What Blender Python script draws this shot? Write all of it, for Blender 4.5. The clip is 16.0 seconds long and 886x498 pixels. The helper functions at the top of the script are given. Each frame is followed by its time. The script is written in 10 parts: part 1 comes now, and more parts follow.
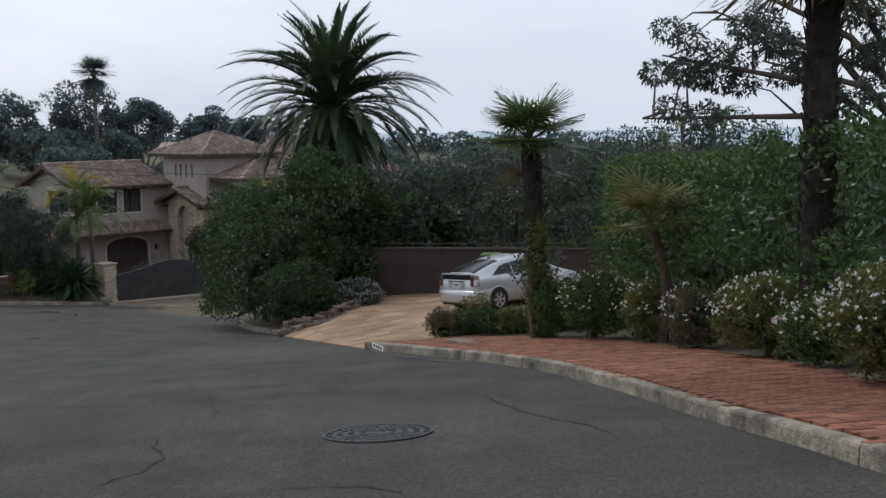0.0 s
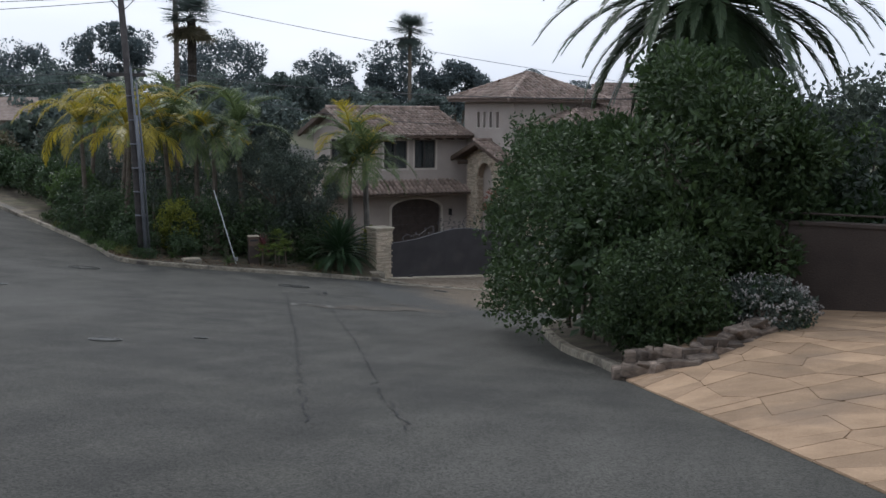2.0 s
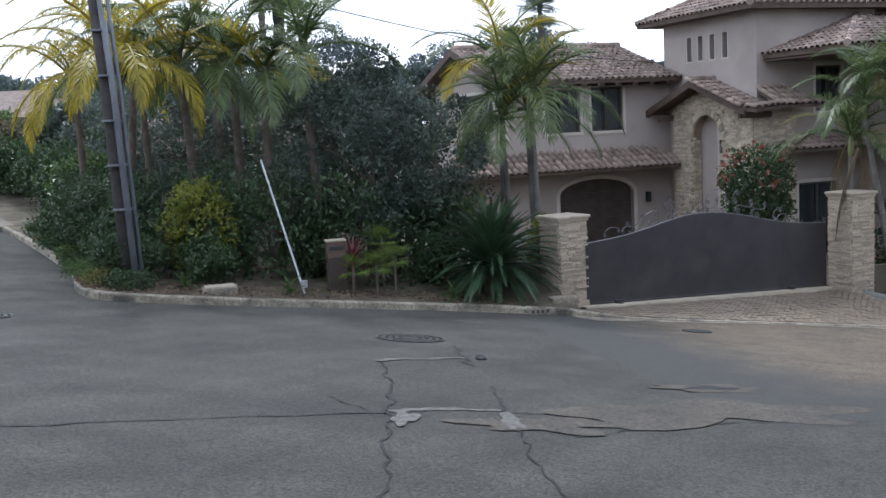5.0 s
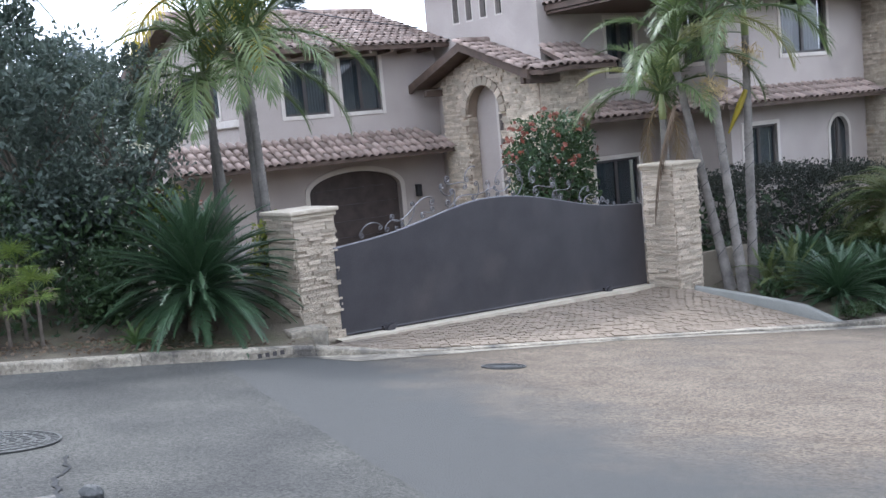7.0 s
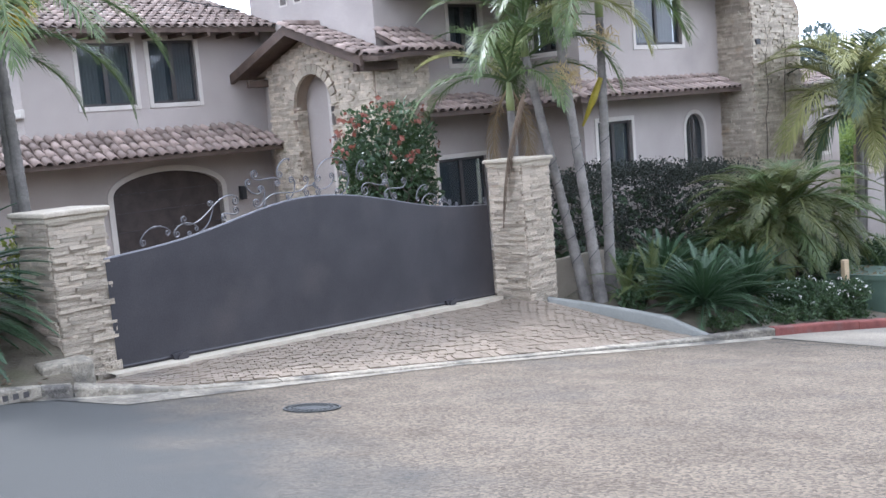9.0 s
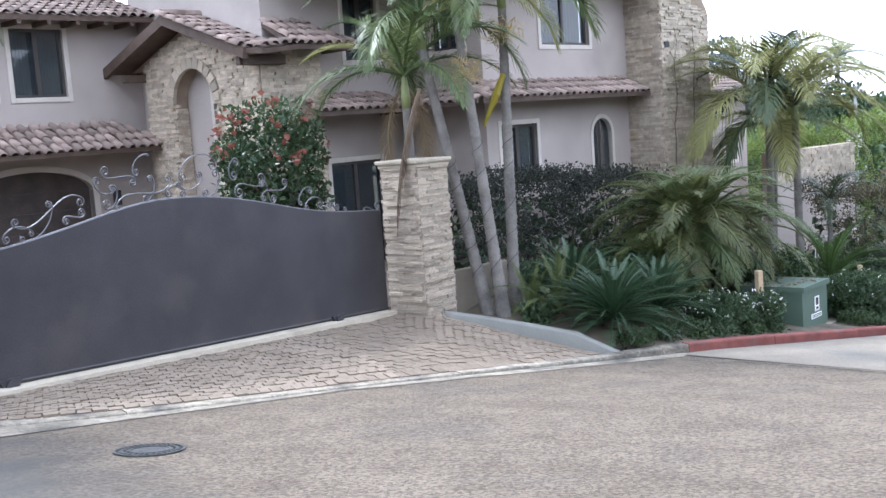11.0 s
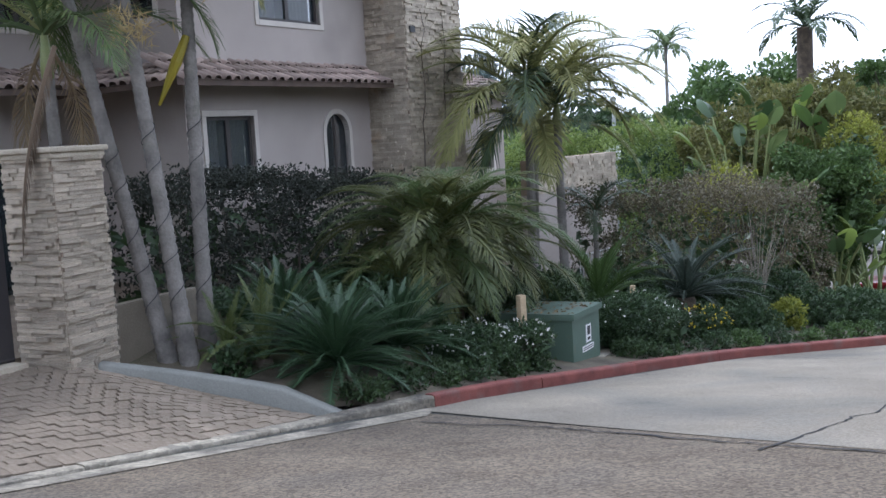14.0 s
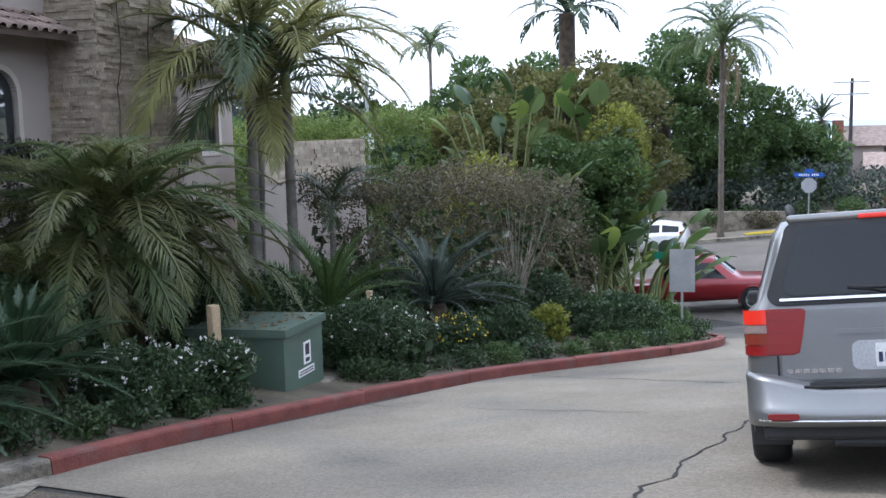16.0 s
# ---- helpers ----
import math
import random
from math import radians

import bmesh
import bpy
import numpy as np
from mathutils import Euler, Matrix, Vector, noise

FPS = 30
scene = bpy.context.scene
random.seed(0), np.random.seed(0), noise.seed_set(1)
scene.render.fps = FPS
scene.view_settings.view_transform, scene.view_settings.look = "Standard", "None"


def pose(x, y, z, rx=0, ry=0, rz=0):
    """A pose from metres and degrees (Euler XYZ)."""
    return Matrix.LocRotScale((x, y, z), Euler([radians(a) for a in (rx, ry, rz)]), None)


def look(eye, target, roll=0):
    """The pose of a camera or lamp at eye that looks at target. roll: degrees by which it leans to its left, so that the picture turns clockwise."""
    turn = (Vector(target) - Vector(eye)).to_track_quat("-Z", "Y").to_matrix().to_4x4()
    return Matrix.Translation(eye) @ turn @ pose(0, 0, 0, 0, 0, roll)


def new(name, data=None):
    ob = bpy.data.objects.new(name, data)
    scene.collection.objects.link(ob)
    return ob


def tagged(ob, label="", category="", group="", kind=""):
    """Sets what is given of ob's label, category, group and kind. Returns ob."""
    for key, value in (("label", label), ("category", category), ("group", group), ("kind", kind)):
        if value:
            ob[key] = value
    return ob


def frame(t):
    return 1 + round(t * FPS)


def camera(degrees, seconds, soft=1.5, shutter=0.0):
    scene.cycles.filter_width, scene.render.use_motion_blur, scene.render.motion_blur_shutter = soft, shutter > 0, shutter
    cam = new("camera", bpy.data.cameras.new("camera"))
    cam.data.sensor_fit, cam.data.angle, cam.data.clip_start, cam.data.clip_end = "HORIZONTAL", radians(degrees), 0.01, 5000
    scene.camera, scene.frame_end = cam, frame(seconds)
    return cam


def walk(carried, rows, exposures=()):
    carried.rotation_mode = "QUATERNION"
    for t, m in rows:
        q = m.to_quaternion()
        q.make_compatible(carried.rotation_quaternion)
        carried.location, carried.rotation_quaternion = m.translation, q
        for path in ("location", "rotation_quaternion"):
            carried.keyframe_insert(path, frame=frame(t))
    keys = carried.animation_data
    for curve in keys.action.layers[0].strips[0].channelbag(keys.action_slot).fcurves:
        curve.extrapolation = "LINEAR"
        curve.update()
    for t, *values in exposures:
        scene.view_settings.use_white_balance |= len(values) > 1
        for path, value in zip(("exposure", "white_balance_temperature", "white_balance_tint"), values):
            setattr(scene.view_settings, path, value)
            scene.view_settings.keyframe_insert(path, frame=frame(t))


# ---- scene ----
cam = camera(46.1, 16.0, soft=1.5)
METRES, EYE, TILT, LEAN, TURN = 56.0, 1.736, -7.44, 3.57, 0.0
ROWS = [
    (0.0, 0.0, 0.0, 0.0, -0.03, 0.71, -2.73),
    (0.5, -0.0061, 0.0732, 0.0, 4.5, 0.25, -3.71),
    (1.0, -0.0179, 0.1417, -0.0012, 8.94, -0.43, -5.07),
    (1.5, -0.0323, 0.2036, -0.0025, 13.14, -0.71, -5.63),
    (2.0, -0.0519, 0.2681, -0.0053, 16.93, -1.66, -6.16),
    (2.5, -0.0742, 0.3288, -0.0073, 20.4, -2.0, -5.74),
    (3.0, -0.0992, 0.3853, -0.0099, 23.91, -2.67, -5.77),
    (5.5, -0.2097, 0.6257, -0.0248, 22.45, -0.82, -2.28),
    (6.0, -0.2179, 0.6595, -0.0257, 18.78, -0.55, -1.22),
    (6.5, -0.2223, 0.6894, -0.0262, 15.11, -0.3, -0.2),
    (7.0, -0.2244, 0.717, -0.027, 11.35, -0.16, 0.26),
    (7.5, -0.2244, 0.7392, -0.0272, 8.11, -0.3, 0.29),
    (8.0, -0.2242, 0.7547, -0.0275, 5.76, -0.23, 0.46),
    (8.5, -0.2239, 0.7638, -0.0275, 4.39, 0.01, 0.52),
    (11.0, -0.2187, 0.8019, -0.028, -1.69, 0.85, 0.77),
    (11.5, -0.2174, 0.8129, -0.0281, -3.42, 0.94, 0.28),
    (12.0, -0.2141, 0.8214, -0.0273, -4.85, 1.63, 1.8),
    (12.5, -0.2108, 0.8322, -0.0275, -6.49, 1.69, 1.36),
    (13.0, -0.2063, 0.8482, -0.0271, -8.85, 1.67, 1.2),
    (13.5, -0.1997, 0.8654, -0.0272, -11.61, 1.88, 1.4),
    (14.0, -0.1928, 0.8827, -0.027, -14.52, 1.76, 1.7),
    (14.5, -0.1846, 0.8981, -0.0266, -17.22, 1.61, 1.82),
    (15.0, -0.1766, 0.9122, -0.0267, -20.31, 1.57, 1.58),
    (15.5, -0.1668, 0.9274, -0.0264, -23.6, 1.48, 1.68),
    (16.0, -0.1554, 0.9427, -0.0266, -27.21, 1.44, 1.58),
]
walk(cam, [(t, pose(0, 0, EYE, TILT, LEAN, TURN) @ pose(METRES * x, METRES * y, METRES * z, 90 + pitch, roll, yaw)) for t, x, y, z, yaw, pitch, roll in ROWS],
     [(0.0, -0.78, 6000, 10), (1.5, -0.68, 5950, 10), (3.0, -0.22, 5800, 10), (5.5, 0.38, 5600, 11), (6.5, 0.8, 5550, 12), (7.5, 1.38, 5480, 13), (11.0, 1.42, 5450, 13), (13.0, 0.85, 5400, 13), (16.0, 0.58, 5500, 12)])

# ---- light ----
world = bpy.data.worlds.new("hazy_sky")
scene.world = world
world.use_nodes = True
wn = world.node_tree.nodes
wl = world.node_tree.links
wn.clear()
sky = wn.new("ShaderNodeTexSky")
sky.sky_type, sky.sun_disc = "NISHITA", False
SUN_AZ, SUN_EL = radians(-42), radians(52)
sky.sun_elevation, sky.sun_rotation = SUN_EL, SUN_AZ
sky.air_density, sky.dust_density, sky.ozone_density = 1.0, 4.0, 1.0
sky_bg = wn.new("ShaderNodeBackground")
sky_bg.inputs["Strength"].default_value = 0.10
cloud_bg = wn.new("ShaderNodeBackground")
cloud_bg.inputs["Strength"].default_value = 1.95
tc = wn.new("ShaderNodeTexCoord")
mp = wn.new("ShaderNodeMapping")
mp.inputs["Scale"].default_value = (1.0, 1.0, 3.5)
cn = wn.new("ShaderNodeTexNoise")
cn.inputs["Scale"].default_value, cn.inputs["Detail"].default_value = 2.2, 6.0
cr = wn.new("ShaderNodeValToRGB")
cr.color_ramp.elements[0].position, cr.color_ramp.elements[0].color = 0.35, (0.80, 0.83, 0.89, 1)
cr.color_ramp.elements[1].position, cr.color_ramp.elements[1].color = 0.68, (1.0, 1.0, 1.02, 1)
mixw = wn.new("ShaderNodeMixShader")
mixw.inputs[0].default_value = 0.72
wo = wn.new("ShaderNodeOutputWorld")
wl.new(sky.outputs[0], sky_bg.inputs[0])
wl.new(tc.outputs["Generated"], mp.inputs[0])
wl.new(mp.outputs[0], cn.inputs["Vector"])
wl.new(cn.outputs["Fac"], cr.inputs[0])
wl.new(cr.outputs[0], cloud_bg.inputs[0])
wl.new(sky_bg.outputs[0], mixw.inputs[1])
wl.new(cloud_bg.outputs[0], mixw.inputs[2])
wl.new(mixw.outputs[0], wo.inputs[0])

sun_data = bpy.data.lights.new("sun", "SUN")
sun_data.energy, sun_data.angle, sun_data.color = 1.6, radians(6), (1.0, 0.95, 0.88)
sun = new("sun", sun_data)
sun_dir = Vector((math.sin(SUN_AZ) * math.cos(SUN_EL), math.cos(SUN_AZ) * math.cos(SUN_EL), math.sin(SUN_EL)))
sun.matrix_world = look(sun_dir * 80, (0, 0, 0))


# ---- materials ----
def material(name, c1, c2=None, scale=4.0, rough=0.8, bump=0.0, fine=60.0, metal=0.0, spec=0.4, piece=0.0, island=0.0, dirt=None, dirt_scale=0.5, dirt_at=0.55, coat=0.0, coords="Object", speck=0.0, streak=0.0):
    """Two noises mix the colours, a third gives relief; piece / island vary the value from piece to piece."""
    m = bpy.data.materials.new(name)
    m.use_nodes = True
    n, l = m.node_tree.nodes, m.node_tree.links
    bsdf = n["Principled BSDF"]
    c2 = c2 or c1
    co = n.new("ShaderNodeTexCoord")
    n1 = n.new("ShaderNodeTexNoise")
    n1.inputs["Scale"].default_value, n1.inputs["Detail"].default_value = scale, 5.0
    l.new(co.outputs[coords], n1.inputs["Vector"])
    ramp = n.new("ShaderNodeMapRange")
    ramp.inputs[1].default_value, ramp.inputs[2].default_value = 0.32, 0.68
    l.new(n1.outputs["Fac"], ramp.inputs[0])
    mix = n.new("ShaderNodeMix")
    mix.data_type = "RGBA"
    mix.inputs["A"].default_value, mix.inputs["B"].default_value = (*c1, 1), (*c2, 1)
    l.new(ramp.outputs[0], mix.inputs["Factor"])
    col = mix.outputs["Result"]
    n2 = n.new("ShaderNodeTexNoise")
    n2.inputs["Scale"].default_value, n2.inputs["Detail"].default_value = fine, 3.0
    l.new(co.outputs[coords], n2.inputs["Vector"])
    hsv = n.new("ShaderNodeHueSaturation")
    grain = n.new("ShaderNodeMapRange")
    grain.inputs[1].default_value, grain.inputs[2].default_value, grain.inputs[3].default_value, grain.inputs[4].default_value = 0.25, 0.75, 0.86, 1.14
    l.new(n2.outputs["Fac"], grain.inputs[0])
    val = grain.outputs[0]
    for amount, node, out in ((piece, "ShaderNodeObjectInfo", "Random"), (island, "ShaderNodeNewGeometry", "Random Per Island")):
        if amount:
            src = n.new(node)
            mr = n.new("ShaderNodeMapRange")
            mr.inputs[3].default_value, mr.inputs[4].default_value = 1 - amount, 1 + amount
            l.new(src.outputs[out], mr.inputs[0])
            mu = n.new("ShaderNodeMath")
            mu.operation = "MULTIPLY"
            l.new(val, mu.inputs[0]), l.new(mr.outputs[0], mu.inputs[1])
            val = mu.outputs[0]
    if speck:
        vo = n.new("ShaderNodeTexVoronoi")
        vo.inputs["Scale"].default_value = fine * 0.55
        l.new(co.outputs[coords], vo.inputs["Vector"])
        bw_ = n.new("ShaderNodeSeparateColor")
        l.new(vo.outputs["Color"], bw_.inputs[0])
        sm = n.new("ShaderNodeMapRange")
        sm.inputs[3].default_value, sm.inputs[4].default_value = 1 - speck, 1 + speck
        l.new(bw_.outputs[0], sm.inputs[0])
        mu = n.new("ShaderNodeMath")
        mu.operation = "MULTIPLY"
        l.new(val, mu.inputs[0]), l.new(sm.outputs[0], mu.inputs[1])
        val = mu.outputs[0]
    if streak:
        mp_ = n.new("ShaderNodeMapping")
        mp_.inputs["Rotation"].default_value = (0, 0, -0.32)
        mp_.inputs["Scale"].default_value = (1.7, 0.07, 1.0)
        l.new(co.outputs[coords], mp_.inputs["Vector"])
        ns_ = n.new("ShaderNodeTexNoise")
        ns_.inputs["Scale"].default_value, ns_.inputs["Detail"].default_value = 1.0, 4.0
        l.new(mp_.outputs[0], ns_.inputs["Vector"])
        st_ = n.new("ShaderNodeMapRange")
        st_.inputs[1].default_value, st_.inputs[2].default_value, st_.inputs[3].default_value, st_.inputs[4].default_value = 0.3, 0.7, 1 - streak, 1 + streak
        l.new(ns_.outputs["Fac"], st_.inputs[0])
        mu = n.new("ShaderNodeMath")
        mu.operation = "MULTIPLY"
        l.new(val, mu.inputs[0]), l.new(st_.outputs[0], mu.inputs[1])
        val = mu.outputs[0]
    l.new(val, hsv.inputs["Value"])
    if dirt:
        n3 = n.new("ShaderNodeTexNoise")
        n3.inputs["Scale"].default_value, n3.inputs["Detail"].default_value = dirt_scale, 7.0
        l.new(co.outputs[coords], n3.inputs["Vector"])
        r3 = n.new("ShaderNodeMapRange")
        r3.inputs[1].default_value, r3.inputs[2].default_value = dirt_at, dirt_at + 0.2
        l.new(n3.outputs["Fac"], r3.inputs[0])
        mx = n.new("ShaderNodeMix")
        mx.data_type = "RGBA"
        mx.inputs["B"].default_value = (*dirt, 1)
        l.new(r3.outputs[0], mx.inputs["Factor"]), l.new(col, mx.inputs["A"])
        col = mx.outputs["Result"]
    l.new(col, hsv.inputs["Color"])
    l.new(hsv.outputs[0], bsdf.inputs["Base Color"])
    bsdf.inputs["Roughness"].default_value, bsdf.inputs["Metallic"].default_value = rough, metal
    bsdf.inputs["Specular IOR Level"].default_value = spec
    bsdf.inputs["Coat Weight"].default_value = coat
    if bump:
        b = n.new("ShaderNodeBump")
        b.inputs["Strength"].default_value, b.inputs["Distance"].default_value = bump, 0.02
        l.new(n2.outputs["Fac"], b.inputs["Height"])
        l.new(b.outputs[0], bsdf.inputs["Normal"])
    return m


def leaf_material(name, dark, light, through_colour=None, glow=0.35, rough=0.45):
    """Leaves: each leaf its own tone, gloss on top, light passing through."""
    m = bpy.data.materials.new(name)
    m.use_nodes = True
    n, l = m.node_tree.nodes, m.node_tree.links
    bsdf = n["Principled BSDF"]
    out = n["Material Output"]
    geo = n.new("ShaderNodeNewGeometry")
    co = n.new("ShaderNodeTexCoord")
    ns = n.new("ShaderNodeTexNoise")
    ns.inputs["Scale"].default_value = 0.9
    l.new(co.outputs["Object"], ns.inputs["Vector"])
    add = n.new("ShaderNodeMath")
    add.operation = "MULTIPLY_ADD"
    add.inputs[1].default_value = 0.6
    l.new(geo.outputs["Random Per Island"], add.inputs[0])
    sub = n.new("ShaderNodeMapRange")
    sub.inputs[1].default_value, sub.inputs[2].default_value, sub.inputs[3].default_value, sub.inputs[4].default_value = 0.35, 0.65, 0.0, 0.4
    l.new(ns.outputs["Fac"], sub.inputs[0])
    l.new(sub.outputs[0], add.inputs[2])
    mix = n.new("ShaderNodeMix")
    mix.data_type = "RGBA"
    mix.inputs["A"].default_value, mix.inputs["B"].default_value = (*dark, 1), (*light, 1)
    l.new(add.outputs[0], mix.inputs["Factor"])
    l.new(mix.outputs["Result"], bsdf.inputs["Base Color"])
    bsdf.inputs["Roughness"].default_value = rough
    bsdf.inputs["Specular IOR Level"].default_value = 0.4
    tr = n.new("ShaderNodeBsdfTranslucent")
    if through_colour:
        tr.inputs["Color"].default_value = (*through_colour, 1)
    else:
        l.new(mix.outputs["Result"], tr.inputs["Color"])
    ms = n.new("ShaderNodeMixShader")
    ms.inputs[0].default_value = glow
    l.new(bsdf.outputs[0], ms.inputs[1]), l.new(tr.outputs[0], ms.inputs[2])
    l.new(ms.outputs[0], out.inputs[0])
    return m


def glass_material(name, tint, clear=0.6, rough=0.02):
    m = bpy.data.materials.new(name)
    m.use_nodes = True
    n, l = m.node_tree.nodes, m.node_tree.links
    out = n["Material Output"]
    gl = n["Principled BSDF"]
    gl.inputs["Base Color"].default_value, gl.inputs["Roughness"].default_value = (*tint, 1), rough
    gl.inputs["Specular IOR Level"].default_value = 0.7
    tp = n.new("ShaderNodeBsdfTransparent")
    ms = n.new("ShaderNodeMixShader")
    ms.inputs[0].default_value = clear
    l.new(gl.outputs[0], ms.inputs[1]), l.new(tp.outputs[0], ms.inputs[2])
    l.new(ms.outputs[0], out.inputs[0])
    return m


def lamp_material(name, colour, strength):
    m = bpy.data.materials.new(name)
    m.use_nodes = True
    b = m.node_tree.nodes["Principled BSDF"]
    b.inputs["Base Color"].default_value = (*colour, 1)
    b.inputs["Roughness"].default_value = 0.28
    b.inputs["Emission Color"].default_value, b.inputs["Emission Strength"].default_value = (*colour, 1), strength
    return m


ASPHALT = material("asphalt", (0.040, 0.039, 0.034), (0.066, 0.064, 0.054), 0.9, 0.93, 0.7, 110, dirt=(0.082, 0.079, 0.069), dirt_scale=0.16, dirt_at=0.5, speck=0.5, streak=0.12)
CHIPSEAL = material("coarse_asphalt", (0.110, 0.086, 0.060), (0.152, 0.122, 0.088), 1.6, 0.92, 1.0, 80, dirt=(0.098, 0.083, 0.065), dirt_scale=0.5, speck=0.5)


def feather_edges(mat, tone, edges, wide):
    """Lets a road surface wear through to another tone along its edges: (x, y, nx, ny) with the normal inwards."""
    n, l = mat.node_tree.nodes, mat.node_tree.links
    bsdf = n["Principled BSDF"]
    src = bsdf.inputs["Base Color"].links[0].from_socket
    co = n.new("ShaderNodeTexCoord")
    near = None
    for x, y, nx, ny in edges:
        sub = n.new("ShaderNodeVectorMath")
        sub.operation = "SUBTRACT"
        sub.inputs[1].default_value = (x, y, 0)
        dot = n.new("ShaderNodeVectorMath")
        dot.operation = "DOT_PRODUCT"
        dot.inputs[1].default_value = (nx, ny, 0)
        l.new(co.outputs["Object"], sub.inputs[0]), l.new(sub.outputs[0], dot.inputs[0])
        if near is None:
            near = dot.outputs["Value"]
        else:
            mn = n.new("ShaderNodeMath")
            mn.operation = "MINIMUM"
            l.new(near, mn.inputs[0]), l.new(dot.outputs["Value"], mn.inputs[1])
            near = mn.outputs[0]
    ns = n.new("ShaderNodeTexNoise")
    ns.inputs["Scale"].default_value, ns.inputs["Detail"].default_value = 1.4, 6.0
    l.new(co.outputs["Object"], ns.inputs["Vector"])
    add = n.new("ShaderNodeMath")
    add.operation = "MULTIPLY_ADD"
    add.inputs[1].default_value = -wide * 1.1
    l.new(ns.outputs["Fac"], add.inputs[0]), l.new(near, add.inputs[2])
    mr = n.new("ShaderNodeMapRange")
    mr.interpolation_type = "SMOOTHSTEP"
    mr.inputs[1].default_value, mr.inputs[2].default_value = 0.0, wide
    l.new(add.outputs[0], mr.inputs[0])
    mx = n.new("ShaderNodeMix")
    mx.data_type = "RGBA"
    mx.inputs["A"].default_value = (*tone, 1)
    l.new(mr.outputs[0], mx.inputs["Factor"]), l.new(src, mx.inputs["B"])
    l.new(mx.outputs["Result"], bsdf.inputs["Base Color"])


feather_edges(CHIPSEAL, (0.060, 0.0595, 0.054), [(-19.5, 53.6, 0.85, 0.526), (-12.3, 42.2, -0.70, 0.714)], 2.4)
CROSS_ROAD = material("faded_cross_street", (0.105, 0.094, 0.080), (0.145, 0.131, 0.112), 0.7, 0.9, 0.5, 90, dirt=(0.09, 0.082, 0.07), dirt_scale=0.3, speck=0.3)
CONCRETE_ROAD = material("road_concrete", (0.165, 0.142, 0.108), (0.22, 0.193, 0.151), 0.9, 0.85, 0.3, 90, dirt=(0.115, 0.108, 0.09), dirt_scale=0.45, dirt_at=0.5, speck=0.22)
CONCRETE = material("kerb_concrete", (0.175, 0.152, 0.115), (0.32, 0.285, 0.222), 2.6, 0.88, 0.8, 40, piece=0.18, dirt=(0.075, 0.068, 0.058), dirt_scale=1.7, dirt_at=0.5, speck=0.25)
RED_KERB = material("red_kerb_paint", (0.135, 0.04, 0.033), (0.215, 0.068, 0.052), 3.0, 0.8, 0.4, 40, piece=0.08, dirt=(0.15, 0.09, 0.075), dirt_scale=2.2)
CRACK = material("crack_filler", (0.014, 0.014, 0.014), (0.028, 0.028, 0.027), 8, 0.9, 0.4, 60)
TAN_PATCH = material("worn_tan_patch", (0.062, 0.055, 0.046), (0.098, 0.084, 0.066), 1.8, 0.9, 0.9, 70, speck=0.4)
STAIN = material("faint_pale_stain", (0.062, 0.060, 0.053), (0.098, 0.094, 0.083), 7, 0.9, 0.5, 60, speck=0.4)
PATCH = material("pale_patch", (0.165, 0.158, 0.14), (0.075, 0.072, 0.065), 14, 0.9, 0.5, 50)
IRON = material("cast_iron", (0.05, 0.052, 0.05), (0.10, 0.10, 0.095), 9, 0.55, 0.3, 90, metal=0.6)
EARTH = material("garden_earth", (0.055, 0.045, 0.033), (0.13, 0.11, 0.075), 1.5, 0.95, 0.9, 30, dirt=(0.07, 0.075, 0.03), dirt_scale=0.8)
TURF = material("far_ground", (0.06, 0.065, 0.035), (0.12, 0.11, 0.07), 0.05, 0.95)
SEA = material("sea", (0.20, 0.30, 0.36), (0.24, 0.34, 0.40), 0.02, 0.35, spec=0.5)
BRICK = material("paving_brick", (0.155, 0.062, 0.040), (0.26, 0.108, 0.068), 3.0, 0.9, 0.6, 60, piece=0.3, island=0.3, dirt=(0.15, 0.095, 0.07), dirt_scale=1.3)
FLAG = material("flagstone", (0.265, 0.178, 0.108), (0.385, 0.265, 0.165), 2.0, 0.87, 0.5, 40, piece=0.2, island=0.2, dirt=(0.20, 0.145, 0.10), dirt_scale=0.6)
SAND = material("joint_sand", (0.27, 0.20, 0.135), (0.34, 0.26, 0.18), 3, 0.93, 0.3, 60)
MORTAR = material("mortar", (0.23, 0.175, 0.125), (0.30, 0.235, 0.175), 3, 0.9, 0.4, 60)
JOINT = material("sandy_joint", (0.155, 0.123, 0.09), (0.205, 0.165, 0.122), 3, 0.95)
PAVER = material("drive_paver", (0.168, 0.133, 0.096), (0.222, 0.18, 0.135), 3.0, 0.88, 0.6, 50, piece=0.09, island=0.09, dirt=(0.15, 0.125, 0.10), dirt_scale=0.7)
STUCCO = material("stucco", (0.37, 0.322, 0.285), (0.43, 0.376, 0.336), 0.8, 0.92, 0.35, 70, dirt=(0.31, 0.27, 0.24), dirt_scale=0.45, dirt_at=0.58)
TRIM = material("cast_stone_trim", (0.52, 0.47, 0.41), (0.58, 0.53, 0.47), 3, 0.85, 0.2, 60)
TILE = material("clay_tile", (0.185, 0.132, 0.106), (0.32, 0.252, 0.212), 3.0, 0.8, 0.4, 50, piece=0.3, island=0.3, dirt=(0.17, 0.145, 0.125), dirt_scale=2.0)
STONE = material("ledge_stone", (0.405, 0.342, 0.262), (0.57, 0.488, 0.378), 6.0, 0.9, 0.9, 30, piece=0.24, island=0.24, dirt=(0.42, 0.30, 0.19), dirt_scale=2.5, dirt_at=0.6)
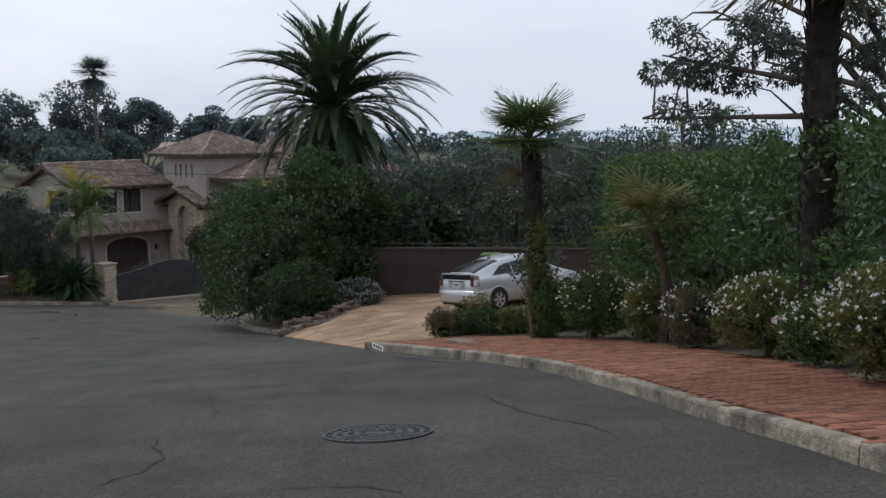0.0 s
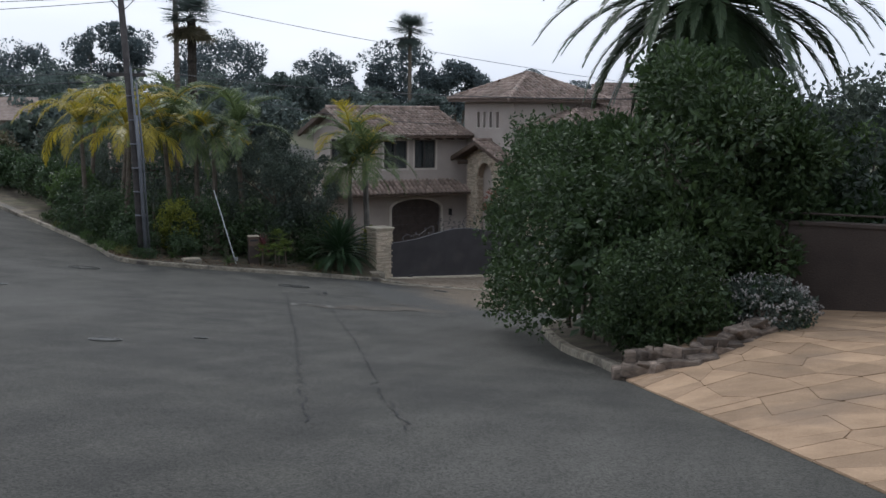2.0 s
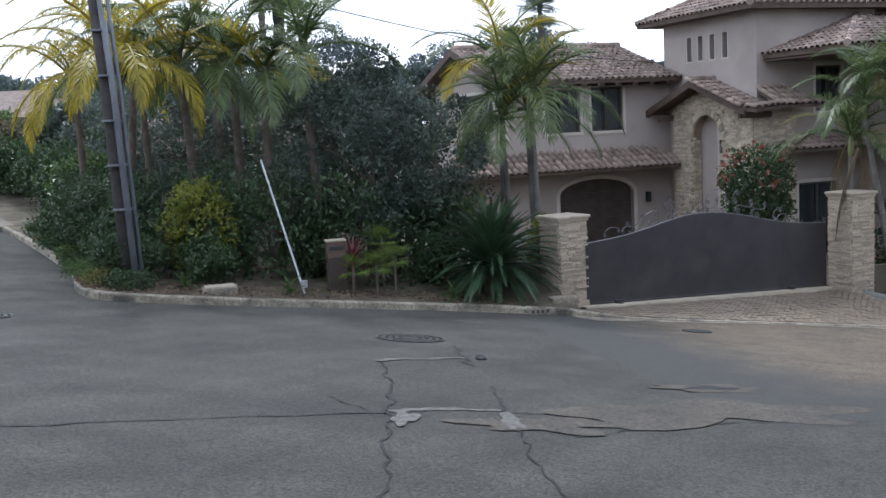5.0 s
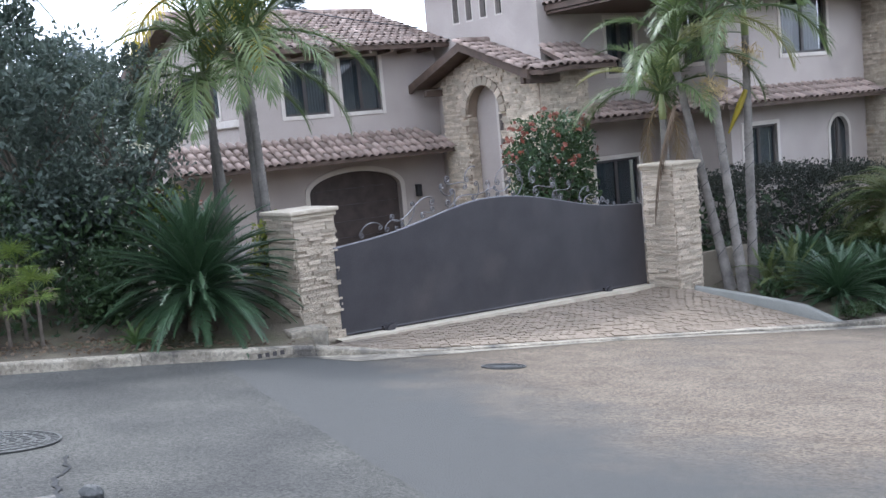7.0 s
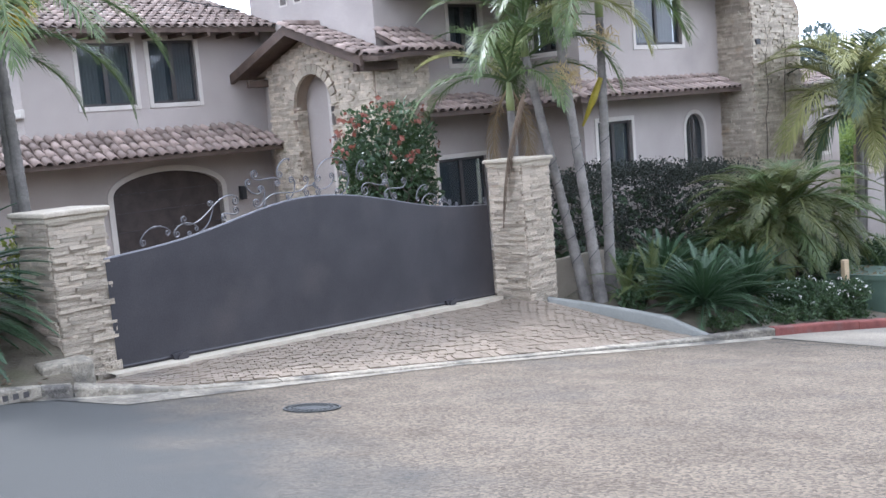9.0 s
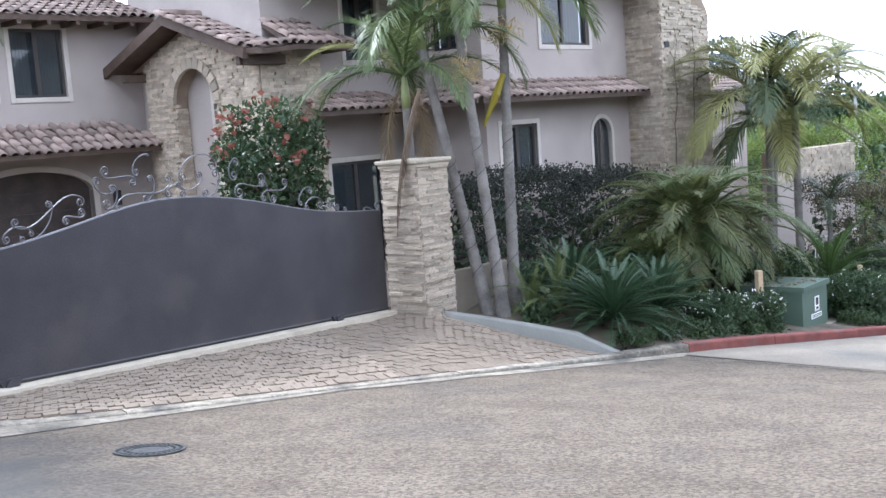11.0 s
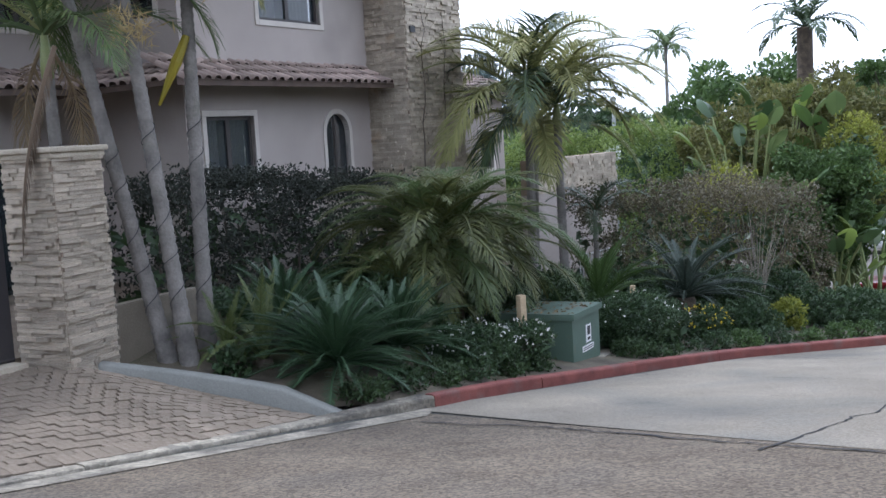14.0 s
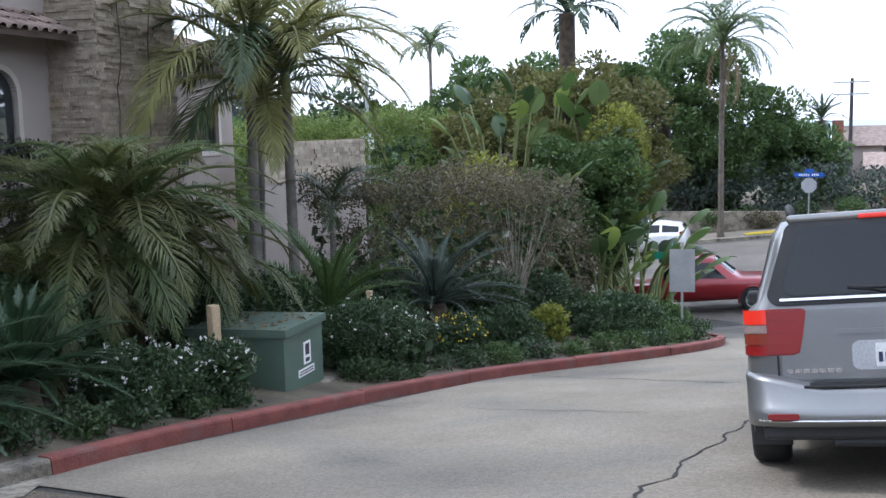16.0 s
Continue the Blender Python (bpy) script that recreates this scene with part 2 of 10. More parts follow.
CREAM = material("cream_concrete", (0.42, 0.37, 0.285), (0.50, 0.445, 0.35), 3.0, 0.85, 0.3, 50, dirt=(0.3, 0.26, 0.2), dirt_scale=1.5)
CAPSTONE = material("cap_stone", (0.33, 0.285, 0.215), (0.44, 0.385, 0.30), 3.0, 0.85, 0.5, 40)
FASCIA = material("dark_timber", (0.07, 0.048, 0.036), (0.11, 0.075, 0.055), 4, 0.7, 0.3, 50)
WINFRAME = material("dark_window_frame", (0.045, 0.038, 0.035), (0.065, 0.055, 0.05), 4, 0.45)
GLASS = glass_material("window_glass", (0.03, 0.04, 0.045), 0.45)
CURTAIN = material("pale_curtain", (0.55, 0.55, 0.53), (0.66, 0.66, 0.63), 2, 0.9)
# Board behind the panes; a room's shade put into its dark colour
ROOM = material("dark_room_board", (0.05, 0.045, 0.04), (0.07, 0.06, 0.055), 2, 0.9)
GATE = material("gate_steel", (0.032, 0.030, 0.033), (0.046, 0.043, 0.046), 1.4, 0.5, 0.12, 40, metal=0.15, dirt=(0.058, 0.052, 0.052), dirt_scale=0.9)
WROUGHT = material("wrought_iron", (0.085, 0.082, 0.088), (0.14, 0.135, 0.14), 6, 0.45, 0.2, 60, metal=0.3)
GARAGE = material("garage_door_wood", (0.045, 0.034, 0.03), (0.075, 0.058, 0.05), 3, 0.6, 0.3, 30)
POLE = material("weathered_pole", (0.038, 0.034, 0.033), (0.078, 0.070, 0.067), 3, 0.85, 0.6, 40)
CONDUIT = material("grey_conduit", (0.115, 0.122, 0.138), (0.16, 0.168, 0.185), 3, 0.5)
WIRE = material("cable_black", (0.04, 0.04, 0.042), None, 3, 0.6)
TRUNK = material("king_palm_trunk", (0.115, 0.105, 0.095), (0.235, 0.215, 0.19), 3, 0.9, 0.7, 25, dirt=(0.15, 0.14, 0.115), dirt_scale=2.5)
CROWNSHAFT = material("green_crownshaft", (0.16, 0.20, 0.075), (0.24, 0.26, 0.11), 2, 0.5)
SHAG_DARK = material("dark_fibrous_trunk", (0.018, 0.015, 0.012), (0.045, 0.036, 0.028), 7, 0.95, 1.0, 16)
SHAG = material("shaggy_palm_trunk", (0.05, 0.038, 0.028), (0.11, 0.085, 0.06), 6, 0.95, 1.0, 20)
BARK = material("tree_bark", (0.085, 0.07, 0.055), (0.15, 0.125, 0.1), 5, 0.95, 0.8, 25)
PALE_BARK = material("pale_branch", (0.2, 0.175, 0.14), (0.3, 0.27, 0.22), 5, 0.9, 0.5, 30)
ROCK = material("garden_rock", (0.088, 0.068, 0.054), (0.20, 0.158, 0.125), 3, 0.92, 0.9, 18, piece=0.55)
GREEN_METAL = material("green_cabinet_paint", (0.075, 0.115, 0.085), (0.095, 0.14, 0.105), 1.5, 0.55, 0.15, 50, dirt=(0.17, 0.12, 0.07), dirt_scale=3.0, dirt_at=0.62)
WHITE = material("white_paint", (0.72, 0.72, 0.70), (0.8, 0.8, 0.78), 3, 0.6)
GREY_METAL = material("galvanised_metal", (0.36, 0.37, 0.38), (0.44, 0.45, 0.46), 4, 0.45, metal=0.5)
BLUE_SIGN = material("blue_sign", (0.02, 0.09, 0.38), None, 3, 0.4)
GREEN_SIGN = material("green_sign", (0.01, 0.17, 0.10), None, 3, 0.4)
WOODEN = material("raw_timber", (0.42, 0.32, 0.19), (0.5, 0.39, 0.25), 5, 0.8, 0.3, 40)
WALL_BROWN = material("brown_block_wall", (0.042, 0.032, 0.027), (0.065, 0.05, 0.042), 1.2, 0.9, 0.5, 30)
WALL_GREY = material("grey_plaster", (0.175, 0.175, 0.155), (0.215, 0.212, 0.188), 1.2, 0.9, 0.25, 50, dirt=(0.14, 0.14, 0.12), dirt_scale=1.0)
WALL_TAN = material("tan_plaster", (0.16, 0.135, 0.10), (0.215, 0.185, 0.14), 1.6, 0.9, 0.3, 45, dirt=(0.11, 0.10, 0.08), dirt_scale=1.3)
BLACK = material("black_plastic", (0.02, 0.02, 0.021), (0.03, 0.03, 0.031), 5, 0.6)
PLASTIC_BLUE = material("blue_bin_plastic", (0.02, 0.04, 0.16), (0.03, 0.06, 0.2), 4, 0.5)
PLASTIC_GREEN = material("green_bin_lid", (0.07, 0.13, 0.03), (0.1, 0.16, 0.05), 4, 0.5)
SILVER = material("silver_car_paint", (0.185, 0.187, 0.186), (0.22, 0.222, 0.22), 0.8, 0.36, 0, 300, metal=0.7, coat=0.35, dirt=(0.25, 0.245, 0.235), dirt_scale=1.5)
PALE_SILVER = material("pale_silver_paint", (0.50, 0.51, 0.52), (0.54, 0.55, 0.56), 0.8, 0.3, 0, 300, metal=0.4, coat=0.6)
RED_PAINT = material("red_car_paint", (0.24, 0.012, 0.018), (0.28, 0.018, 0.024), 0.8, 0.3, 0, 300, metal=0.2, coat=0.6)
WHITE_PAINT = material("white_car_paint", (0.74, 0.74, 0.74), (0.78, 0.78, 0.78), 0.8, 0.3, 0, 300, coat=0.5)
TINT = material("tinted_car_glass", (0.010, 0.012, 0.014), (0.014, 0.016, 0.018), 1, 0.06, spec=0.35)
TYRE = material("tyre_rubber", (0.018, 0.018, 0.018), (0.03, 0.03, 0.03), 8, 0.85, 0.3, 60)
ALLOY = material("alloy_rim", (0.42, 0.43, 0.44), (0.5, 0.51, 0.52), 4, 0.35, metal=0.8)
CHROME = material("chrome", (0.6, 0.6, 0.61), None, 4, 0.15, metal=1.0)
LAMP_RED = lamp_material("red_lamp_lens", (0.21, 0.008, 0.008), 0.06)
LAMP_LIT = lamp_material("lit_tail_lamp", (0.5, 0.022, 0.01), 0.4)
LAMP_CLEAR = material("clear_lamp_lens", (0.26, 0.19, 0.17), None, 3, 0.2)
LAMP_AMBER = material("amber_lamp_lens", (0.20, 0.035, 0.02), None, 3, 0.2)
REFLECTOR = material("red_reflector", (0.2, 0.015, 0.015), None, 3, 0.3)
PLATE_WHITE = material("plate_white", (0.7, 0.7, 0.7), None, 3, 0.5)
INK = material("dark_ink", (0.03, 0.035, 0.08), None, 3, 0.6)

L_HEDGE = leaf_material("glossy_hedge_leaf", (0.026, 0.055, 0.018), (0.098, 0.163, 0.046), glow=0.25, rough=0.35)
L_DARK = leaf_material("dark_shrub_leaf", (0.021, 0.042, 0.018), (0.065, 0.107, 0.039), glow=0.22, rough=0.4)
L_MID = leaf_material("mid_green_leaf", (0.039, 0.072, 0.023), (0.117, 0.182, 0.052), glow=0.35)
L_YELLOW = leaf_material("yellow_green_leaf", (0.117, 0.143, 0.026), (0.338, 0.351, 0.058), glow=0.45)
L_GOLD = leaf_material("golden_green_leaf", (0.075, 0.082, 0.026), (0.20, 0.195, 0.062), glow=0.4)
L_BRIGHT = leaf_material("bright_hedge_leaf", (0.085, 0.125, 0.030), (0.22, 0.285, 0.065), glow=0.4)
# Gum leaf paled to blue-grey: distance haze put into its colour
L_GUM = leaf_material("haze_tinted_gum_leaf", (0.055, 0.078, 0.085), (0.105, 0.135, 0.14), glow=0.2)
# Deep green leaf, its colour darkened for shrubs that stand in shade
L_SHADE = leaf_material("shaded_green_leaf", (0.018, 0.035, 0.013), (0.062, 0.100, 0.032), glow=0.25, rough=0.55)
L_BRONZE = leaf_material("bronze_shrub_leaf", (0.058, 0.055, 0.036), (0.169, 0.143, 0.078), glow=0.3)
L_GREY = leaf_material("grey_green_leaf", (0.039, 0.058, 0.047), (0.111, 0.137, 0.104), glow=0.3)
# Far leaf, with the blue-grey of distance haze mixed into its colour
L_FAR_HAZE = leaf_material("haze_tinted_leaf", (0.062, 0.086, 0.078), (0.125, 0.158, 0.142), glow=0.3)
L_PALM = leaf_material("palm_leaflet", (0.045, 0.080, 0.030), (0.16, 0.205, 0.075), glow=0.4, rough=0.4)
# Sunlit copy of the palm leaflet: backlight put into its yellow colour
L_PALM_SUNLIT = leaf_material("sunlit_palm_leaflet", (0.165, 0.178, 0.07), (0.38, 0.37, 0.15), glow=0.5, rough=0.4)
L_PALM_GOLD = leaf_material("golden_palm_leaflet", (0.19, 0.165, 0.022), (0.50, 0.41, 0.05), glow=0.5, rough=0.4)
L_PALM_DARK = leaf_material("dark_palm_leaflet", (0.026, 0.047, 0.023), (0.072, 0.104, 0.047), glow=0.25, rough=0.4)
L_DEAD = leaf_material("dry_palm_leaf", (0.182, 0.130, 0.078), (0.338, 0.260, 0.156), glow=0.3, rough=0.8)
L_PYGMY = leaf_material("fine_palm_leaflet", (0.046, 0.064, 0.022), (0.16, 0.168, 0.056), glow=0.4, rough=0.4)
L_PLUM = leaf_material("plum_green_leaf", (0.015, 0.019, 0.014), (0.046, 0.050, 0.034), glow=0.2, rough=0.6)
L_FERN = leaf_material("fern_leaflet", (0.040, 0.066, 0.022), (0.135, 0.155, 0.05), glow=0.35)
L_RED = leaf_material("red_sword_leaf", (0.09, 0.022, 0.03), (0.21, 0.06, 0.07), glow=0.3, rough=0.4)
L_CYCAD = leaf_material("cycad_leaflet", (0.022, 0.048, 0.024), (0.066, 0.112, 0.052), glow=0.2, rough=0.35)
PETAL = leaf_material("white_petal", (0.62, 0.58, 0.56), (0.8, 0.76, 0.74), glow=0.3)
PETAL_DUSTY = material("dusty_petal", (0.20, 0.19, 0.18), (0.34, 0.32, 0.30), 8, 0.85)
PETAL_RED = leaf_material("red_flower", (0.15, 0.045, 0.03), (0.28, 0.11, 0.075), glow=0.3)
L_DRY = leaf_material("brown_dry_frond", (0.10, 0.070, 0.045), (0.21, 0.155, 0.105), glow=0.2, rough=0.85)
PALM_BLOOM = leaf_material("palm_bloom", (0.36, 0.27, 0.12), (0.55, 0.43, 0.22), glow=0.35, rough=0.7)
PETAL_YELLOW = leaf_material("yellow_flower", (0.55, 0.42, 0.02), (0.7, 0.55, 0.05), glow=0.3)


# ---- mesh helpers ----
def mesh_np(name, verts, faces, smooth=False):
    """A mesh from arrays; faces all of one size."""
    verts, faces = np.asarray(verts, dtype=np.float32), np.asarray(faces, dtype=np.int32)
    me = bpy.data.meshes.new(name)
    k = faces.shape[1]
    me.vertices.add(len(verts)), me.loops.add(faces.size), me.polygons.add(len(faces))
    me.vertices.foreach_set("co", verts.ravel())
    me.loops.foreach_set("vertex_index", faces.ravel())
    me.polygons.foreach_set("loop_start", np.arange(0, faces.size, k, dtype=np.int32))
    me.polygons.foreach_set("use_smooth", np.full(len(faces), smooth))
    me.update(calc_edges=True)
    me.validate()
    return me


def from_bm(name, bm, smooth=False):
    me = bpy.data.meshes.new(name)
    bmesh.ops.recalc_face_normals(bm, faces=bm.faces)
    bm.to_mesh(me)
    bm.free()
    if smooth:
        me.polygons.foreach_set("use_smooth", [True] * len(me.polygons))
    return me


def thing(name, label, category, loc=(0, 0, 0), rz=0.0, group="", kind="", scale=1.0, rx=0.0, ry=0.0):
    ob = tagged(new(name), label, category, group, kind)
    ob.empty_display_size = 0.1
    ob.matrix_basis = pose(*loc, rx, ry, rz)
    ob.scale = (scale, scale, scale)
    return ob


def part(name, data, mat, parent=None, label="", at=None, smooth=False):
    """A mesh object under a thing or a part; data is a bmesh or a mesh."""
    me = data if isinstance(data, bpy.types.Mesh) else from_bm(name, data, smooth)
    if mat is not None and not me.materials:
        me.materials.append(mat)
    ob = new(name, me)
    if at is not None:
        ob.matrix_basis = at if isinstance(at, Matrix) else pose(*at)
    if parent is not None:
        ob.parent = parent
    if label:
        ob["label"] = label
    return ob


def solo(name, data, mat, label, category, kind="", group="", at=None, smooth=False):
    return tagged(part(name, data, mat, None, "", at, smooth), label, category, group, kind)


def add_box(bm, x0, x1, y0, y1, z0, z1, bevel=0.0):
    r = bmesh.ops.create_cube(bm, size=1.0, matrix=Matrix.Translation(((x0 + x1) / 2, (y0 + y1) / 2, (z0 + z1) / 2)) @ Matrix.Diagonal((x1 - x0, y1 - y0, z1 - z0, 1)))
    if bevel:
        vs = set(r["verts"])
        es = [e for e in bm.edges if e.verts[0] in vs and e.verts[1] in vs]
        bmesh.ops.bevel(bm, geom=es, offset=bevel, segments=2, affect="EDGES", profile=0.5)
    return bm


def box(x0, x1, y0, y1, z0, z1, bevel=0.0):
    return add_box(bmesh.new(), x0, x1, y0, y1, z0, z1, bevel)


def add_tube(bm, pts, radii, sides=8, cap=True):
    """A tube through points with a radius at each."""
    pts = [Vector(p) for p in pts]
    if not hasattr(radii, "__len__"):
        radii = [radii] * len(pts)
    rings, ref = [], None
    for i, p in enumerate(pts):
        d = (pts[min(i + 1, len(pts) - 1)] - pts[max(i - 1, 0)]).normalized()
        if ref is None:
            ref = Vector((1, 0, 0)) if abs(d.x) < 0.9 else Vector((0, 1, 0))
        ref = (ref - d * ref.dot(d)).normalized()
        s = d.cross(ref)
        rings.append([bm.verts.new(p + (ref * math.cos(a) + s * math.sin(a)) * radii[i]) for a in (2 * math.pi * k / sides for k in range(sides))])
    for a, b in zip(rings, rings[1:]):
        for k in range(sides):
            bm.faces.new((a[k], a[(k + 1) % sides], b[(k + 1) % sides], b[k]))
    if cap:
        bm.faces.new(rings[0][::-1]), bm.faces.new(rings[-1])
    return bm


def moved(bm, vec):
    bmesh.ops.translate(bm, verts=bm.verts, vec=vec)
    return bm


def tube(pts, radii, sides=8):
    return add_tube(bmesh.new(), pts, radii, sides)


def extrude_poly(pts, depth, axis="y", bm=None):
    """A flat polygon of (a, b) pairs, given a depth. axis y: in the xz plane; z: in the xy plane; x: in the yz plane."""
    bm = bm or bmesh.new()
    put = {"y": lambda a, b, d: (a, d, b), "z": lambda a, b, d: (a, b, d), "x": lambda a, b, d: (d, a, b)}[axis]
    front = [bm.verts.new(put(a, b, 0.0)) for a, b in pts]
    back = [bm.verts.new(put(a, b, depth)) for a, b in pts]
    bm.faces.new(front), bm.faces.new(back[::-1])
    for i in range(len(pts)):
        j = (i + 1) % len(pts)
        bm.faces.new((front[j], front[i], back[i], back[j]))
    return bm


def smooth_path(pts, step=0.5):
    """Points every step along a curve through pts (Catmull-Rom), in 2D or 3D."""
    p = np.array(pts, float)
    p = np.vstack([2 * p[0] - p[1], p, 2 * p[-1] - p[-2]])
    out = []
    for i in range(1, len(p) - 2):
        n = max(2, int(np.linalg.norm(p[i + 1] - p[i]) / 0.1))
        for u in np.linspace(0, 1, n, endpoint=False):
            out.append(0.5 * (2 * p[i] + (p[i + 1] - p[i - 1]) * u + (2 * p[i - 1] - 5 * p[i] + 4 * p[i + 1] - p[i + 2]) * u * u + (3 * p[i] - p[i - 1] - 3 * p[i + 1] + p[i + 2]) * u ** 3))
    out.append(p[-2])
    out = np.array(out)
    s = np.r_[0, np.cumsum(np.linalg.norm(np.diff(out, axis=0), axis=1))]
    q = np.linspace(0, s[-1], max(2, int(round(s[-1] / step)) + 1))
    return np.stack([np.interp(q, s, out[:, k]) for k in range(out.shape[1])], 1)


# ---- the lie of the land ----
LAND = (0.02, 1.347, -3.639, 0.504, -0.69, -0.9, 0.218, -0.286, 0.216)


def height(x, y):
    """The road's surface: a hill that falls away ahead, level on the cross street."""
    x, y = np.asarray(x, float), np.asarray(y, float)
    s = np.maximum(0.78 * x + 0.63 * y - 56.0, 0.0)
    px, py = x - 0.78 * s, y - 0.63 * s
    cx, cy = np.clip(px, -60, 45), np.clip(py, -25, 90)
    a, b = cx / 30, cy / 30
    c = LAND
    z = c[0] + c[1] * a + c[2] * b + c[3] * a * a + c[4] * a * b + c[5] * b * b + c[6] * a * a * b + c[7] * a * b * b + c[8] * b ** 3
    west = np.clip(-60 - px, 0, 120)
    north = np.clip(py - 90, 0, 400)
    z = z + 0.02 * west - north * np.clip(0.05 + cx * 0.0006, 0.02, 0.08)
    far = np.clip(np.hypot(x + 10, y - 40) - 260, 0, None)
    return z - far * 0.1


def ground_at(x, y, lift=0.0):
    return float(height(x, y)) + lift


# ---- ground, kerbs, paving ----
def build_ground():
    near = np.arange(-64, 68.1, 2.0)
    xs = np.unique(np.r_[np.linspace(-900, -70, 22), near - 4, np.linspace(72, 900, 24)])
    ys = np.unique(np.r_[np.linspace(-300, -30, 10), np.arange(-24, 120.1, 2.0), np.linspace(128, 1100, 30)])
    gx, gy = np.meshgrid(xs, ys, indexing="ij")
    gz = height(gx, gy)
    n, m = gx.shape
    idx = np.arange(n * m).reshape(n, m)
    faces = np.stack([idx[:-1, :-1], idx[1:, :-1], idx[1:, 1:], idx[:-1, 1:]], -1).reshape(-1, 4)
    me = mesh_np("ground", np.stack([gx, gy, gz], -1).reshape(-1, 3), faces, True)
    me.materials.append(ASPHALT), me.materials.append(TURF)
    cx = (gx[:-1, :-1] + gx[1:, 1:]) / 2
    cy = (gy[:-1, :-1] + gy[1:, 1:]) / 2
    off = (cx < -64) | (cx > 66) | (cy > 118) | (cy < -26)
    me.polygons.foreach_set("material_index", off.ravel().astype(np.int32))
    tagged(new("ground", me), "dark grey worn asphalt street on a hillside, running out to dry land", "ground", kind="structure")
    solo("water", mesh_np("water", [(-4900, 380, -27), (4900, 380, -27), (4900, 4900, -27), (-4900, 4900, -27)], [(0, 1, 2, 3)]), SEA, "hazy grey-blue sea out to the horizon", "sea", kind="structure")


def strip(name, front, back, lifts, mat, label, category, count=60, across=6, taper=0.0, head=0.0):
    """A sheet between two paths over the land, lifts running from front to back."""
    f, b = smooth_path(front, 0.25), smooth_path(back, 0.25)
    f = f[np.linspace(0, len(f) - 1, count).astype(int)]
    b = b[np.linspace(0, len(b) - 1, count).astype(int)]
    t = np.linspace(0, 1, across + 1)
    p = f[:, None, :] * (1 - t)[None, :, None] + b[:, None, :] * t[None, :, None]
    rise = np.interp(t, np.linspace(0, 1, len(lifts)), lifts)[None, :] * np.ones((count, 1))
    if taper:
        fade = np.clip((1 - np.linspace(0, 1, count)) / taper, 0, 1)[:, None]
        rise = np.minimum(rise, 0.1) + np.maximum(rise - 0.1, 0) * fade
    if head:
        fade = np.clip(np.linspace(0, 1, count) / head, 0, 1)[:, None]
        rise = np.minimum(rise, 0.35) + np.maximum(rise - 0.35, 0) * fade
    z = height(p[..., 0], p[..., 1]) + rise
    v = np.concatenate([p, z[..., None]], -1).reshape(-1, 3)
    idx = np.arange(len(v)).reshape(count, across + 1)
    fc = np.stack([idx[:-1, :-1], idx[1:, :-1], idx[1:, 1:], idx[:-1, 1:]], -1).reshape(-1, 4)
    return solo(name, mesh_np(name, v, fc, True), mat, label, category, kind="structure")


def kerb(name, path, mat, label, side=1, wide=0.16, high=0.15, piece=2.4, top=None):
    """A kerb of cast pieces along a path; side 1: its back lies to the path's left."""
    root = thing(name, label, "kerb", kind="structure")
    p = smooth_path(path, 0.3)
    s = np.r_[0, np.cumsum(np.linalg.norm(np.diff(p, axis=0), axis=1))]
    n = max(1, int(round(s[-1] / piece)))
    d = np.gradient(p, axis=0)
    d /= np.linalg.norm(d, axis=1)[:, None]
    nrm = np.stack([-d[:, 1], d[:, 0]], 1) * side
    for i in range(n):
        a, b = s[-1] * i / n + 0.006, s[-1] * (i + 1) / n - 0.006
        q = np.linspace(a, b, 6)
        bm = bmesh.new()
        rings = []
        h_here = high if top is None else top((a + b) / 2 / s[-1])
        jig = random.uniform(-0.008, 0.008)
        for u in q:
            x, y = np.interp(u, s, p[:, 0]), np.interp(u, s, p[:, 1])
            nx, ny = np.interp(u, s, nrm[:, 0]), np.interp(u, s, nrm[:, 1])
            z = ground_at(x, y)
            hh = (high if top is None else top(u / s[-1])) + jig
            prof = ((0, -0.12), (0.012, hh - 0.03), (0.022, hh - 0.008), (0.045, hh), (wide, hh + 0.004), (wide, -0.12))
            rings.append([bm.verts.new((x + nx * o + jig * nx, y + ny * o + jig * ny, z + k)) for o, k in prof])
        for r0, r1 in zip(rings, rings[1:]):
            for k in range(5):
                bm.faces.new((r0[k], r0[k + 1], r1[k + 1], r1[k]))
        bm.faces.new(rings[0][::-1]), bm.faces.new(rings[-1])
        part("kerb_piece", bm, mat, root)
    return root


RIGHT_KERB = [(3.9, -9), (3.6, 0), (3.3, 5), (2.95, 8), (2.5, 10.2), (1.95, 13.6), (1.1, 16.9), (-0.35, 20.2), (-1.45, 22.2), (-2.0, 23.2)]
BRICK_BACK = [(5.7, -9), (5.3, 0), (4.9, 5), (4.55, 8.5), (4.4, 11), (4.2, 13.6), (3.8, 16.6), (3.0, 20.2), (1.6, 23.3), (-0.1, 24.6)]
ISLAND_KERB = [(-5.0, 30.5), (-5.9, 32.8), (-6.5, 34.0), (-7.2, 35.9), (-8.15, 39.2), (-8.5, 41.2), (-8.3, 44.0), (-6.9, 47.4), (-3.5, 51.0), (2.0, 54.5), (8.0, 58.0)]
LEFT_KERB = [(-52.0, 66.0), (-44.0, 61.0), (-38.0, 57.4), (-33.6, 54.4), (-29.5, 51.2), (-27.2, 48.9), (-25.8, 48.0), (-24.6, 48.5), (-22.95, 49.9), (-21.6, 51.15), (-19.8, 52.75), (-18.0, 53.9)]
GUTTER = [(-18.0, 53.9), (-17.2, 54.25), (-15.5, 55.4), (-13.7, 57.1), (-12.4, 58.25), (-11.0, 59.4), (-9.6, 60.6), (-8.3, 61.3)]
